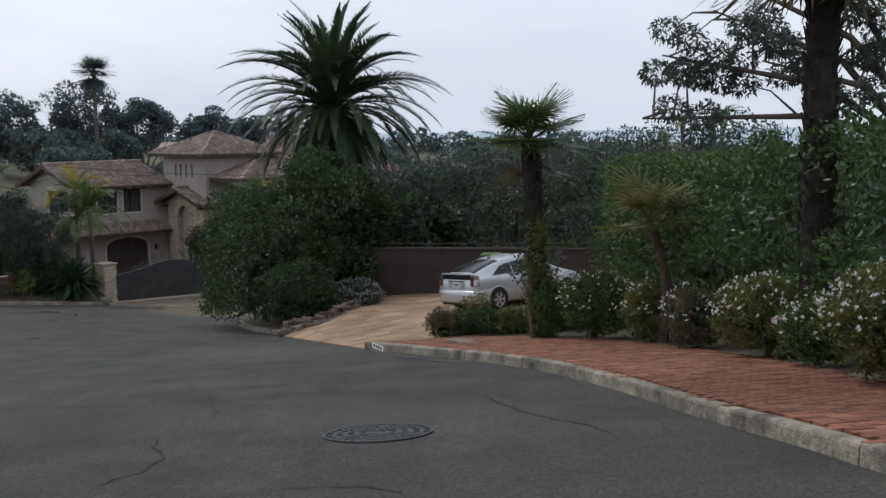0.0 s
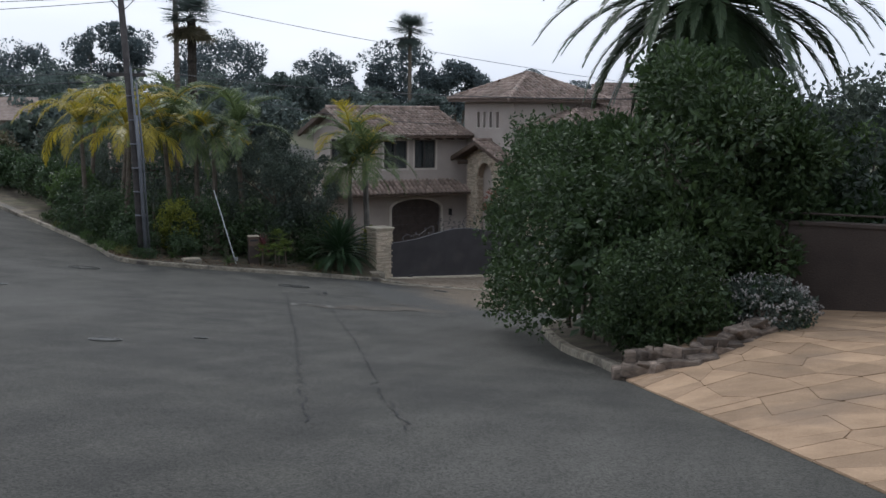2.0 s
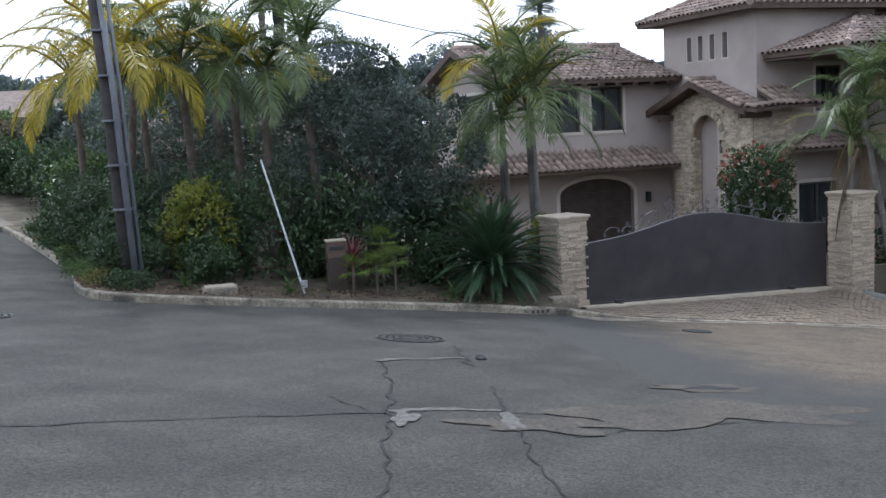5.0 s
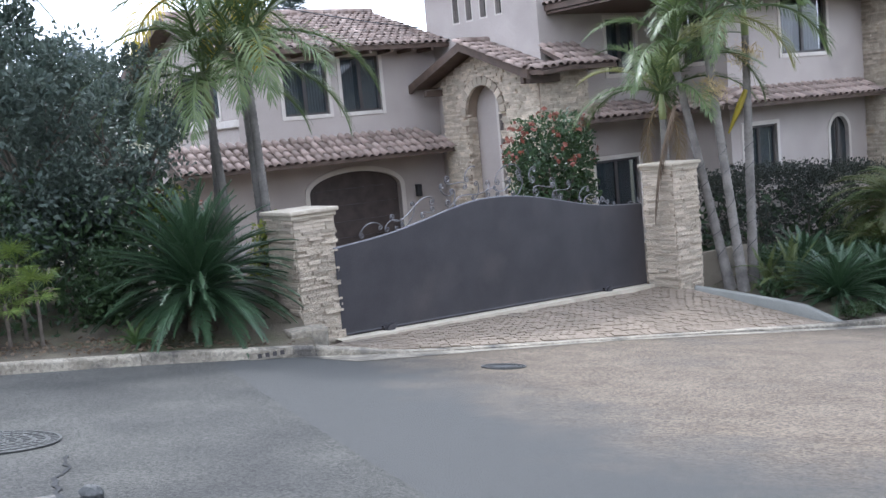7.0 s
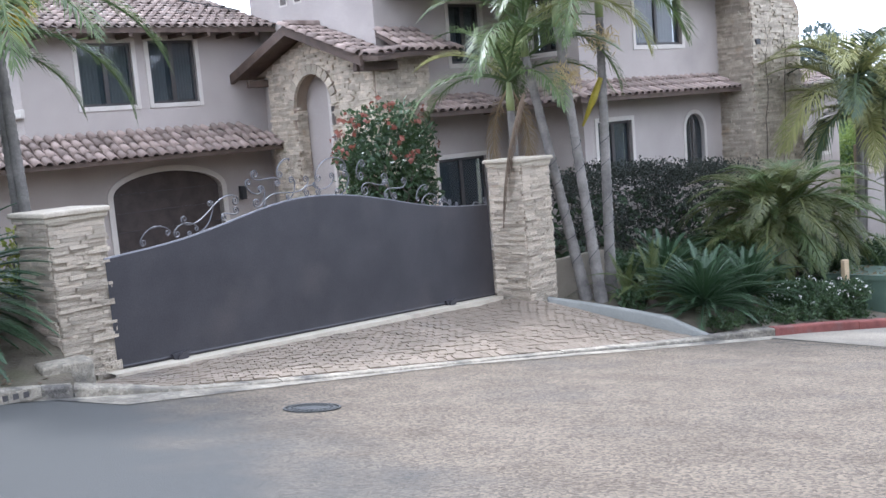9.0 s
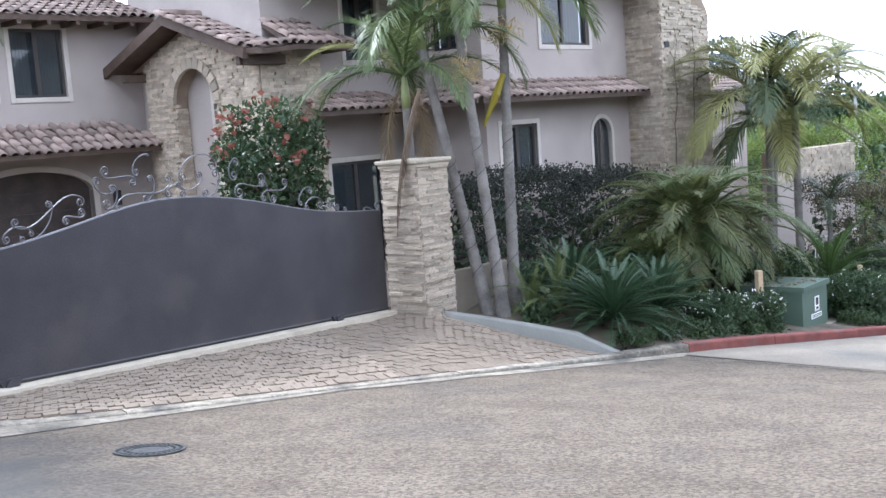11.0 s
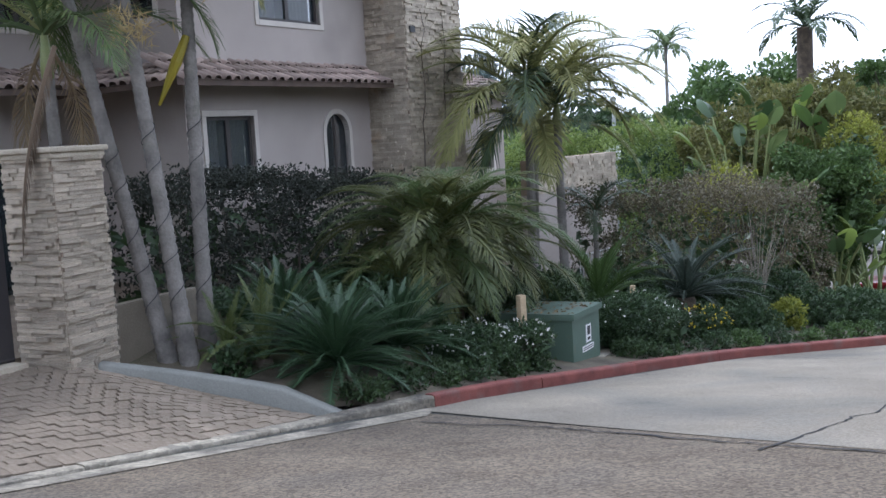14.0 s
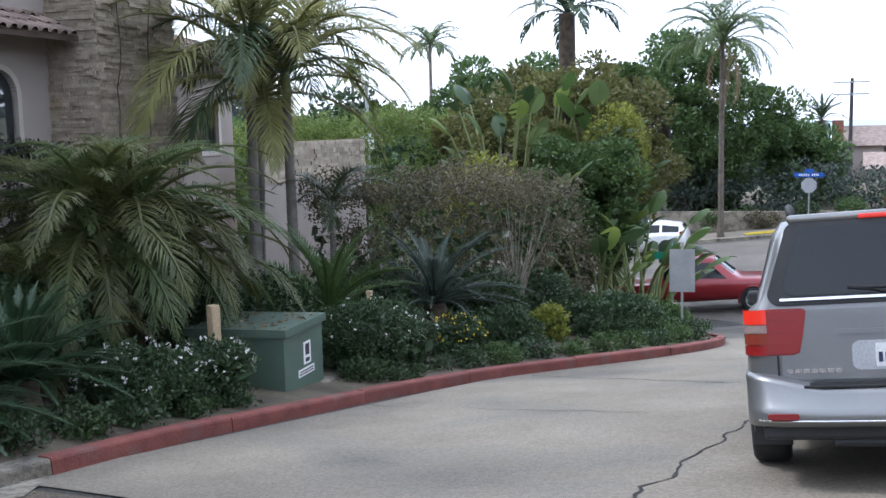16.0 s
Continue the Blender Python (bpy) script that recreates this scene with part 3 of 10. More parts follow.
RED_LINE = [(-8.3, 61.3), (-7.1, 62.35), (-5.3, 63.55), (-3.3, 64.85), (-1.3, 65.85), (0.6, 66.35), (2.4, 66.75), (4.4, 67.5), (5.8, 68.6), (6.6, 70.2)]

build_ground()
kerb("right_kerb", RIGHT_KERB, CONCRETE, "chipped pale concrete kerb beside the brick pavement", side=-1, high=0.17)
kerb("island_kerb", ISLAND_KERB, CONCRETE, "worn concrete kerb round the planted island", side=-1)
kerb("left_kerb", LEFT_KERB, CONCRETE, "long grey concrete kerb before the planted bank", side=1)
kerb("drive_lip", GUTTER, CONCRETE, "low rolled concrete lip across the gated drive", side=1, wide=0.22, top=lambda u: 0.15 - 0.11 * min(1, u / 0.1) + 0.11 * max(0, (u - 0.86) / 0.14))
kerb("red_kerb", RED_LINE, RED_KERB, "kerb painted faded red along the planted bed", side=1, high=0.17)
strip("brick_bed", [(x + 0.1, y) for x, y in RIGHT_KERB], BRICK_BACK, (0.135, 0.135), MORTAR, "sand bed under the brick pavement", "pavement")
strip("shrub_bed", BRICK_BACK, [(22, -9), (22, 0), (22, 5), (22, 8.5), (22, 11), (21, 13.6), (20, 16.6), (18, 20.2), (14, 23.3), (4.0, 25.2)], (0.13, 0.2, 0.5, 0.8, 1.0), EARTH, "dark earth under the shrubs and hedge", "garden bed", across=8)
strip("island_bed", [(x + 0.14, y + 0.05) for x, y in ISLAND_KERB], [(-2.7, 34.2), (-2.4, 35.0), (-2.0, 36.0), (-1.0, 37.2), (1, 39), (3, 41), (4, 43), (5, 45), (6, 47), (8, 50), (10, 53)], (0.14, 0.35, 0.5, 0.5), EARTH, "shaded earth of the planted island", "garden bed")
strip("left_bed", [(x, y + 0.12) for x, y in LEFT_KERB], [(-60, 80), (-52, 76), (-47, 73), (-42, 70), (-38, 68), (-35, 66), (-33, 64.5), (-31, 63), (-28, 61.5), (-26, 60), (-23, 58), (-19.2, 55.9)], (0.14, 0.3, 0.6, 0.9, 1.1), EARTH, "dry earth and leaf litter on the planted bank", "garden bed", across=10)
strip("right_bed", [(x, y + 0.12) for x, y in ([(-10.0, 61.1), (-9.2, 61.2)] + RED_LINE)], [(-12.15, 62.3), (-12.4, 64.2), (-12.0, 66), (-11, 70), (-8, 74), (-4, 77), (1, 79), (5, 80.5), (8.5, 80.0), (10.2, 78.3), (10.4, 76.2), (9.4, 74.0)], (0.1, 0.5, 1.1, 1.8, 2.2), EARTH, "shaded earth of the planted bed", "garden bed", across=10, taper=0.4, head=0.16)


def sheet_on_land(name, corners, mat, label, lift=0.006, n=14, category="road", sunk=False):
    """A thin sheet that lies on the road between four corners."""
    c = np.array(corners, float)
    u, v = np.meshgrid(np.linspace(0, 1, n), np.linspace(0, 1, n), indexing="ij")
    p = (c[0] * ((1 - u) * (1 - v))[..., None] + c[1] * (u * (1 - v))[..., None] + c[2] * (u * v)[..., None] + c[3] * ((1 - u) * v)[..., None])
    z = height(p[..., 0], p[..., 1]) + lift
    if sunk:
        z[:, 0] -= 0.06
        z[-1, :] -= 0.06
    vts = np.concatenate([p, z[..., None]], -1).reshape(-1, 3)
    idx = np.arange(n * n).reshape(n, n)
    f = np.stack([idx[:-1, :-1], idx[1:, :-1], idx[1:, 1:], idx[:-1, 1:]], -1).reshape(-1, 4)
    return solo(name, mesh_np(name, vts, f, True), mat, label, category, kind="structure")


# the two coarser strips of road before the gate
sheet_on_land("coarse_road", [(-19.6, 52.8), (-12.4, 41.6), (-2.6, 51.0), (-8.6, 60.9)], CHIPSEAL, "coarse tan asphalt before the gated drive", 0.008, 24, sunk=True)
sheet_on_land("concrete_road", [(-8.65, 61.25), (-4.2, 53.2), (3.0, 57.0), (-0.75, 66.3)], CONCRETE_ROAD, "smooth pale concrete ramp towards the junction", 0.014, 24)
sheet_on_land("concrete_ramp", [(-0.75, 66.3), (3.0, 57.0), (11.0, 61.5), (6.7, 70.4)], CONCRETE_ROAD, "worn concrete mouth of the street at the junction", 0.0135, 20)
sheet_on_land("cross_street", [(6.8, 70.6), (11.0, 61.5), (46.0, 77.4), (14.5, 102.2)], CROSS_ROAD, "sun-faded asphalt of the cross street", 0.010, 36)
sheet_on_land("gutter_1", [(-18.2, 53.75), (-17.2, 53.35), (-13.6, 57.0), (-13.72, 57.15)], CONCRETE, "pale concrete gutter along the drive lip", 0.017, 20)
sheet_on_land("gutter_2", [(-13.72, 57.15), (-13.6, 56.95), (-8.6, 60.5), (-8.3, 61.3)], CONCRETE, "pale concrete gutter along the drive lip", 0.017, 20)


# ---- plants ----
def leaf_quads(rng, pos, along, size, width=0.45, fold=0.18):
    """A folded four-cornered leaf at each place, along a direction."""
    n = len(pos)
    along = along / (np.linalg.norm(along, axis=1)[:, None] + 1e-9)
    r = rng.normal(size=(n, 3))
    side = np.cross(along, r)
    side /= np.linalg.norm(side, axis=1)[:, None] + 1e-9
    up = np.cross(side, along)
    ln = (size * rng.uniform(0.65, 1.3, n))[:, None]
    a = pos - along * ln * 0.5
    b = pos + side * ln * width * 0.5 + up * ln * fold * 0.5
    c = pos + along * ln * 0.5
    d = pos - side * ln * width * 0.5 + up * ln * fold * 0.5
    v = np.stack([a, b, c, d], 1).reshape(-1, 3)
    return v, np.arange(4 * n).reshape(n, 4)


def clumps_in(rng, n, size, centre=(0, 0, 0), shell=0.45):
    """Centres spread through an uneven ellipsoid."""
    d = rng.normal(size=(n, 3))
    d /= np.linalg.norm(d, axis=1)[:, None]
    r = rng.uniform(shell, 1, n) ** 0.6
    return np.array(centre) + d * r[:, None] * np.array(size)


def foliage(seed, clumps, radius, count, leaf, width=0.45, droop=0.0, flat=0.8):
    """Leaves round clump centres: shells, denser outside."""
    rng = np.random.default_rng(seed)
    which = rng.integers(0, len(clumps), count)
    rad = np.asarray(radius) if hasattr(radius, "__len__") else np.full(len(clumps), radius)
    d = rng.normal(size=(count, 3))
    d /= np.linalg.norm(d, axis=1)[:, None]
    r = rng.uniform(0.35, 1.08, count) ** 0.5
    pos = clumps[which] + d * (r * rad[which])[:, None] * np.array([1, 1, flat])
    along = d + rng.normal(scale=0.7, size=(count, 3)) + np.array([0, 0, 0.25 - droop])
    return leaf_quads(rng, pos, along, leaf, width)


def leaf_mesh(name, seed, clumps, radius, count, leaf, **kw):
    v, f = foliage(seed, np.asarray(clumps, float), radius, count, leaf, **kw)
    return mesh_np(name, v, f)


def limb_set(bm, seed, base, height_, spread, radius, n=6, crook=0.25):
    """A trunk that forks into limbs."""
    rng = random.Random(seed)
    base = Vector(base)
    fork = base + Vector((rng.uniform(-0.1, 0.1) * height_, rng.uniform(-0.1, 0.1) * height_, height_ * 0.45))
    mid = (base + fork) / 2 + Vector((rng.uniform(-1, 1), rng.uniform(-1, 1), 0)) * 0.06 * height_
    add_tube(bm, [base - Vector((0, 0, 0.2)), mid, fork], [radius * 1.2, radius, radius * 0.8], 7)
    for i in range(n):
        a = 2 * math.pi * (i + rng.random() * 0.6) / n
        tip = fork + Vector((math.cos(a) * spread * rng.uniform(0.5, 1), math.sin(a) * spread * rng.uniform(0.5, 1), height_ * rng.uniform(0.25, 0.55)))
        k = fork.lerp(tip, 0.5) + Vector((rng.uniform(-1, 1), rng.uniform(-1, 1), rng.uniform(-0.3, 1))) * crook * spread * 0.4
        add_tube(bm, [fork, k, tip], [radius * 0.6, radius * 0.35, radius * 0.1], 5)
        for j in range(2):
            t2 = k.lerp(tip, 0.3) + Vector((rng.uniform(-1, 1), rng.uniform(-1, 1), rng.uniform(0, 1))) * spread * 0.4
            add_tube(bm, [k.lerp(tip, 0.2 * j), t2], [radius * 0.25, radius * 0.06], 4)
    return bm


def shrub(name, label, loc, size, leaf_mat, seed, leaf=0.09, density=1.0, flowers=None, flower_n=0, category="shrub", group="", trunk=0.0, clump=0.3, flat=0.85, flower_size=0.05, width=0.5, core=True, stems=BARK):
    """A shrub or small tree: stems and a crown of leaf clumps (size: half extents), sitting on loc."""
    sx, sy, sz = size
    root = thing(name, label, category, loc, group=group)
    rng = np.random.default_rng(seed)
    cz = trunk + sz
    part("stem", limb_set(bmesh.new(), seed, (0, 0, 0), trunk + sz * 1.3, max(sx, sy) * 0.7, 0.03 + 0.025 * (trunk + sz), 6), stems, root)
    area = 4 * math.pi * ((sx * sy + sx * sz + sy * sz) / 3)
    nc = int(max(14, area / (clump * clump * 1.6)))
    cl = clumps_in(rng, nc, (sx - clump * 0.5, sy - clump * 0.5, sz - clump * 0.4), (0, 0, cz), 0.55)
    cl[:, 2] = np.maximum(cl[:, 2], clump * 0.3)
    rad = clump * rng.uniform(0.6, 1.25, nc)
    n = int(density * area * 2.6 / (leaf * leaf * width))
    n = min(n, 60000)
    part("crown", leaf_mesh("crown", seed, cl, rad, n, leaf, flat=flat, width=width), leaf_mat, root)
    if core:
        # Bigger leaves close the core; their dark colour stands for the shade inside
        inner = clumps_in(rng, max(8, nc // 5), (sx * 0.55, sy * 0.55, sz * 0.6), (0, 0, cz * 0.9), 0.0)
        part("shade_core_leaves", leaf_mesh("shade_core_leaves", seed + 7, inner, max(sx, sy, sz) * 0.4, int(area * 40), 0.2, width=0.6), L_DARK, root)
    if flowers is not None:
        d = rng.normal(size=(flower_n, 3))
        d[:, 2] = np.abs(d[:, 2]) * 0.8 + 0.05
        d /= np.linalg.norm(d, axis=1)[:, None]
        pos = d * np.array([sx, sy, sz]) * rng.uniform(0.94, 1.06, (flower_n, 1)) + np.array([0, 0, cz])
        rep = np.repeat(pos, 4, axis=0) + rng.normal(scale=flower_size * 0.35, size=(flower_n * 4, 3))
        v, f = leaf_quads(rng, rep, rng.normal(size=rep.shape), flower_size, 0.8, 0.3)
        tagged(part("blossom", mesh_np("blossom", v, f), flowers, root), kind="stuff")
    return root


def hedge(name, label, path, widths, tops, leaf_mat, seed, leaf=0.1, base=0.1, density=1.0, clump=0.35, category="hedge", rough=0.35, width=0.5, z0=None):
    """A long hedge along a path: clumps fill its faces and top."""
    root = thing(name, label, category, (path[0][0], path[0][1], ground_at(*path[0])))
    rng = np.random.default_rng(seed)
    p = smooth_path(path, 0.4)
    u = np.linspace(0, 1, len(p))
    d = np.gradient(p, axis=0)
    d /= np.linalg.norm(d, axis=1)[:, None]
    nrm = np.stack([-d[:, 1], d[:, 0]], 1)
    w = np.interp(u, np.linspace(0, 1, len(widths)), widths)
    top = np.interp(u, np.linspace(0, 1, len(tops)), tops)
    length = np.linalg.norm(np.diff(p, axis=0), axis=1).sum()
    gz = height(p[:, 0], p[:, 1]) + base
    tall = float(np.mean(top - gz))
    nc = int(length * (tall * 2 + w.mean()) / (clump * clump) * 1.1)
    i = rng.integers(0, len(p), nc)
    kind = rng.uniform(0, 1, nc)
    side = np.where(kind < 0.42, -1, np.where(kind < 0.75, 1, rng.uniform(-1, 1, nc)))
    hz = np.where(kind < 0.75, rng.uniform(0.03, 1, nc), rng.uniform(0.9, 1.02, nc))
    wob = 0.25 * np.sin(p[i, 0] * 1.7 + seed) + 0.25 * np.sin(p[i, 1] * 1.1 + 2 * seed) + rng.normal(scale=rough * 0.6, size=nc)
    off = side * w[i] * 0.5 * (1 - 0.25 * hz ** 3) + wob * 0.35 * np.sign(side)
    x, y = p[i, 0] + nrm[i, 0] * off, p[i, 1] + nrm[i, 1] * off
    z = gz[i] + (top[i] - gz[i]) * hz + (wob * rough) * (hz > 0.8)
    o = np.array([path[0][0], path[0][1], ground_at(*path[0])])
    cl = np.stack([x, y, z], 1) - o
    n = min(int(density * length * (tall * 2 + w.mean()) * 1.7 / (leaf * leaf * width)), 110000)
    part("foliage", leaf_mesh("foliage", seed, cl, clump * rng.uniform(0.6, 1.2, nc), n, leaf, width=width), leaf_mat, root)
    # Dark leaves fill the middle, the hedge's inner shade put into their colour
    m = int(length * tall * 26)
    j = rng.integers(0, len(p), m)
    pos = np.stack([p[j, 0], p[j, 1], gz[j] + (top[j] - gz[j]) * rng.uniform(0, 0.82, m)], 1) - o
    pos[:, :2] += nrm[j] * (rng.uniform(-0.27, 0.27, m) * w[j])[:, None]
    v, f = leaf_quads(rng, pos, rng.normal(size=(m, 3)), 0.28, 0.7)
    part("shade_core_leaves", mesh_np("shade_core_leaves", v, f), L_DARK, root)
    bm = bmesh.new()
    for q in range(int(length / 1.2) + 1):
        k = rng.integers(0, len(p))
        b = Vector((p[k, 0], p[k, 1], gz[k])) - Vector(o)
        add_tube(bm, [b - Vector((0, 0, 0.2)), b + Vector((rng.normal() * 0.2, rng.normal() * 0.2, (top[k] - gz[k]) * 0.8))], [0.05, 0.015], 5)
    tagged(part("stem", bm, BARK, root), kind="stuff")
    return root


def frond_mesh(name, seed, length=2.2, leaflets=34, leaflet=0.5, e0=55, e1=-40, vee=25, droop=0.35, width=0.035, bare=0.14, twist=0.0, ragged=0.0):
    """A feather leaf that starts at the origin and arches out along +x. e0, e1: its climb in degrees at foot and tip."""
    rng = np.random.default_rng(seed)
    n = 16
    e = np.radians(np.interp(np.linspace(0, 1, n) ** 1.15, [0, 1], [e0, e1]))
    step = length / (n - 1)
    x = np.r_[0, np.cumsum(np.cos(e[:-1]) * step)]
    z = np.r_[0, np.cumsum(np.sin(e[:-1]) * step)]
    y = np.linspace(0, 1, n) ** 2 * twist * length
    spine = np.stack([x, y, z], 1)
    verts, faces = [], []
    # stalk
    for i in range(n):
        r = 0.022 * length ** 0.5 * (1 - 0.85 * i / (n - 1)) + 0.003
        for k in range(4):
            a = math.pi / 4 + k * math.pi / 2
            verts.append(spine[i] + np.array([-math.sin(e[i]) * math.sin(a) * r, math.cos(a) * r, math.cos(e[i]) * math.sin(a) * r]))
    for i in range(n - 1):
        for k in range(4):
            faces.append((i * 4 + k, i * 4 + (k + 1) % 4, i * 4 + 4 + (k + 1) % 4, i * 4 + 4 + k))
    t = np.linspace(bare, 0.995, leaflets)
    for side in (-1, 1):
        for u in t:
            if ragged and rng.random() < ragged:
                continue
            q = u * (n - 1)
            i = min(int(q), n - 2)
            p = spine[i] + (spine[i + 1] - spine[i]) * (q - i)
            d = (spine[i + 1] - spine[i]) / step
            up = np.array([-d[2], 0, d[0]])
            prof = math.sin(math.pi * min(1, (u - bare) / (1 - bare) * 0.86 + 0.16)) ** 0.6
            ln = leaflet * max(0.25, prof) * rng.uniform(0.85, 1.1)
            sweep = math.radians(np.interp(u, [0, 1], [62, 28]) + rng.normal() * 5)
            vv = math.radians(vee + rng.normal() * 6)
            out = d * math.cos(sweep) + (np.array([0, side, 0]) * math.cos(vv) + up * math.sin(vv)) * math.sin(sweep)
            w = width * (0.6 + 0.4 * prof)
            base = len(verts)
            a, cur = p.copy(), out.copy()
            across = np.cross(cur, up if abs(np.dot(cur, up)) < 0.95 else d)
            across /= np.linalg.norm(across) + 1e-9
            for k, ww in enumerate((0.55, 1.0, 0.08)):
                verts += [a + across * w * 0.5 * ww, a - across * w * 0.5 * ww]
                cur = cur + np.array([0, 0, -droop * (0.35 + 0.65 * k)])
                cur /= np.linalg.norm(cur)
                a = a + cur * ln * 0.5
            faces += [(base, base + 1, base + 3, base + 2), (base + 2, base + 3, base + 5, base + 4)]
    return mesh_np(name, np.array(verts), np.array(faces))


def fan_mesh(name, seed, stalk=0.7, blade=0.75, segments=30, spread=290, e0=40, droop=0.5, width=0.05):
    """A fan leaf on a stalk along +x."""
    rng = np.random.default_rng(seed)
    e = math.radians(e0)
    tip = np.array([math.cos(e), 0, math.sin(e)]) * stalk
    d = np.array([math.cos(e * 0.6), 0, math.sin(e * 0.6)])
    up = np.array([-d[2], 0, d[0]])
    verts, faces = [], []
    for p, r in ((np.zeros(3), 0.022), (tip, 0.012)):
        for k in range(4):
            a = k * math.pi / 2
            verts.append(p + np.array([0, math.cos(a), 0]) * r + up * math.sin(a) * r)
    for k in range(4):
        faces.append((k, (k + 1) % 4, 4 + (k + 1) % 4, 4 + k))
    for s in range(segments):
        a = math.radians(spread) * ((s + 0.5) / segments - 0.5)
        out = d * math.cos(a) + np.array([0, math.sin(a), 0]) + up * 0.12 * (1 if s % 2 else -1)
        out /= np.linalg.norm(out)
        ln = blade * (0.75 + 0.3 * math.cos(a / 2)) * rng.uniform(0.9, 1.08)
        across = np.cross(out, up)
        across /= np.linalg.norm(across)
        base = len(verts)
        cur, p = out.copy(), tip.copy()
        for k, ww in enumerate((0.25, 1.0, 0.75, 0.06)):
            verts += [p + across * width * 0.5 * ww, p - across * width * 0.5 * ww + up * 0.012 * (s % 2)]
            p = p + cur * ln / 3
            cur = cur + np.array([0, 0, -droop * 0.33 * k * rng.uniform(0.3, 1.4)])
            cur /= np.linalg.norm(cur)
        for k in range(3):
            b = base + 2 * k
            faces.append((b, b + 1, b + 3, b + 2))
    return mesh_np(name, np.array(verts), np.array(faces))


def trunk_mesh(tall, r0, r1, lean=(0, 0), rings=0.12, sides=10, bulge=0.012, curve=0.0):
    n = max(4, int(tall / rings) * 2)
    pts, rad = [], []
    for i in range(n + 1):
        u = i / n
        pts.append((lean[0] * u + curve * math.sin(math.pi * u), lean[1] * u, tall * u - 0.15 * (i == 0)))
        rad.append((r0 + (r1 - r0) * u) + (0.04 * r0 / 0.12) * math.exp(-u * tall * 3) + (bulge if i % 2 else 0))
    return tube(pts, rad, sides)


FRONDS = {}


def frond_set(kind):
    """The leaves of a kind of palm, from upright to hanging, built once."""
    if kind in FRONDS:
        return FRONDS[kind]
    spec = {
        "king": [dict(length=2.3, leaflets=56, leaflet=0.62, e0=70, e1=-20, droop=0.3, width=0.025), dict(length=2.5, leaflets=58, leaflet=0.68, e0=45, e1=-50, droop=0.45, width=0.025), dict(length=2.4, leaflets=56, leaflet=0.68, e0=15, e1=-75, droop=0.55, width=0.025)],
        "queen": [dict(length=3.0, leaflets=46, leaflet=0.6, e0=75, e1=-40, droop=0.7, width=0.035, vee=35), dict(length=3.2, leaflets=46, leaflet=0.65, e0=50, e1=-70, droop=0.8, width=0.035, vee=30), dict(length=3.0, leaflets=44, leaflet=0.65, e0=20, e1=-85, droop=0.9, width=0.035)],
        "canary": [dict(length=4.6, leaflets=92, leaflet=0.48, e0=80, e1=30, droop=0.08, width=0.056, vee=40), dict(length=5.0, leaflets=96, leaflet=0.5, e0=58, e1=-28, droop=0.12, width=0.056, vee=35), dict(length=5.0, leaflets=96, leaflet=0.5, e0=32, e1=-52, droop=0.16, width=0.056, vee=30), dict(length=4.7, leaflets=90, leaflet=0.48, e0=5, e1=-74, droop=0.24, width=0.056, vee=20), dict(length=4.2, leaflets=84, leaflet=0.46, e0=-30, e1=-86, droop=0.3, width=0.056, vee=15)],
        "pygmy": [dict(length=1.5, leaflets=50, leaflet=0.32, e0=68, e1=-30, droop=0.3, width=0.013, vee=18), dict(length=1.6, leaflets=50, leaflet=0.34, e0=38, e1=-62, droop=0.35, width=0.013, vee=14), dict(length=1.5, leaflets=48, leaflet=0.32, e0=8, e1=-80, droop=0.4, width=0.013, vee=10)],
        "cycad": [dict(length=1.35, leaflets=60, leaflet=0.17, e0=70, e1=20, droop=0.05, width=0.014, vee=35, bare=0.06), dict(length=1.45, leaflets=60, leaflet=0.18, e0=42, e1=-12, droop=0.05, width=0.014, vee=30, bare=0.06), dict(length=1.4, leaflets=58, leaflet=0.18, e0=16, e1=-30, droop=0.08, width=0.014, vee=25, bare=0.06)],
        "sago": [dict(length=1.45, leaflets=80, leaflet=0.17, e0=84, e1=40, droop=0.05, width=0.013, vee=30, bare=0.05), dict(length=1.5, leaflets=80, leaflet=0.18, e0=62, e1=5, droop=0.05, width=0.013, vee=28, bare=0.05), dict(length=1.5, leaflets=80, leaflet=0.18, e0=40, e1=-22, droop=0.06, width=0.013, vee=25, bare=0.05), dict(length=1.5, leaflets=80, leaflet=0.18, e0=18, e1=-42, droop=0.08, width=0.013, vee=22, bare=0.05), dict(length=1.35, leaflets=76, leaflet=0.17, e0=-10, e1=-55, droop=0.1, width=0.013, vee=18, bare=0.05)],
        "fern": [dict(length=1.5, leaflets=46, leaflet=0.17, e0=82, e1=50, droop=0.1, width=0.02, vee=12, bare=0.1), dict(length=1.5, leaflets=46, leaflet=0.17, e0=62, e1=-10, droop=0.12, width=0.02, vee=12, bare=0.1), dict(length=1.4, leaflets=44, leaflet=0.16, e0=40, e1=-50, droop=0.15, width=0.02, vee=10, bare=0.1)],
        "far": [dict(length=2.6, leaflets=22, leaflet=0.55, e0=60, e1=-40, droop=0.5, width=0.09), dict(length=2.6, leaflets=22, leaflet=0.55, e0=25, e1=-70, droop=0.6, width=0.09)],
    }[kind]
    FRONDS[kind] = [frond_mesh(f"{kind}_frond", 11 * i + len(kind), **s) for i, s in enumerate(spec)]
    return FRONDS[kind]


TINTED = {}


def tinted(me, mat):
    """The same mesh data in another colour, shared between alike pieces."""
    key = (me.name, mat.name)
    if key not in TINTED:
        c = me.copy()
        c.materials.clear()
        c.materials.append(mat)
        TINTED[key] = c
    return TINTED[key]


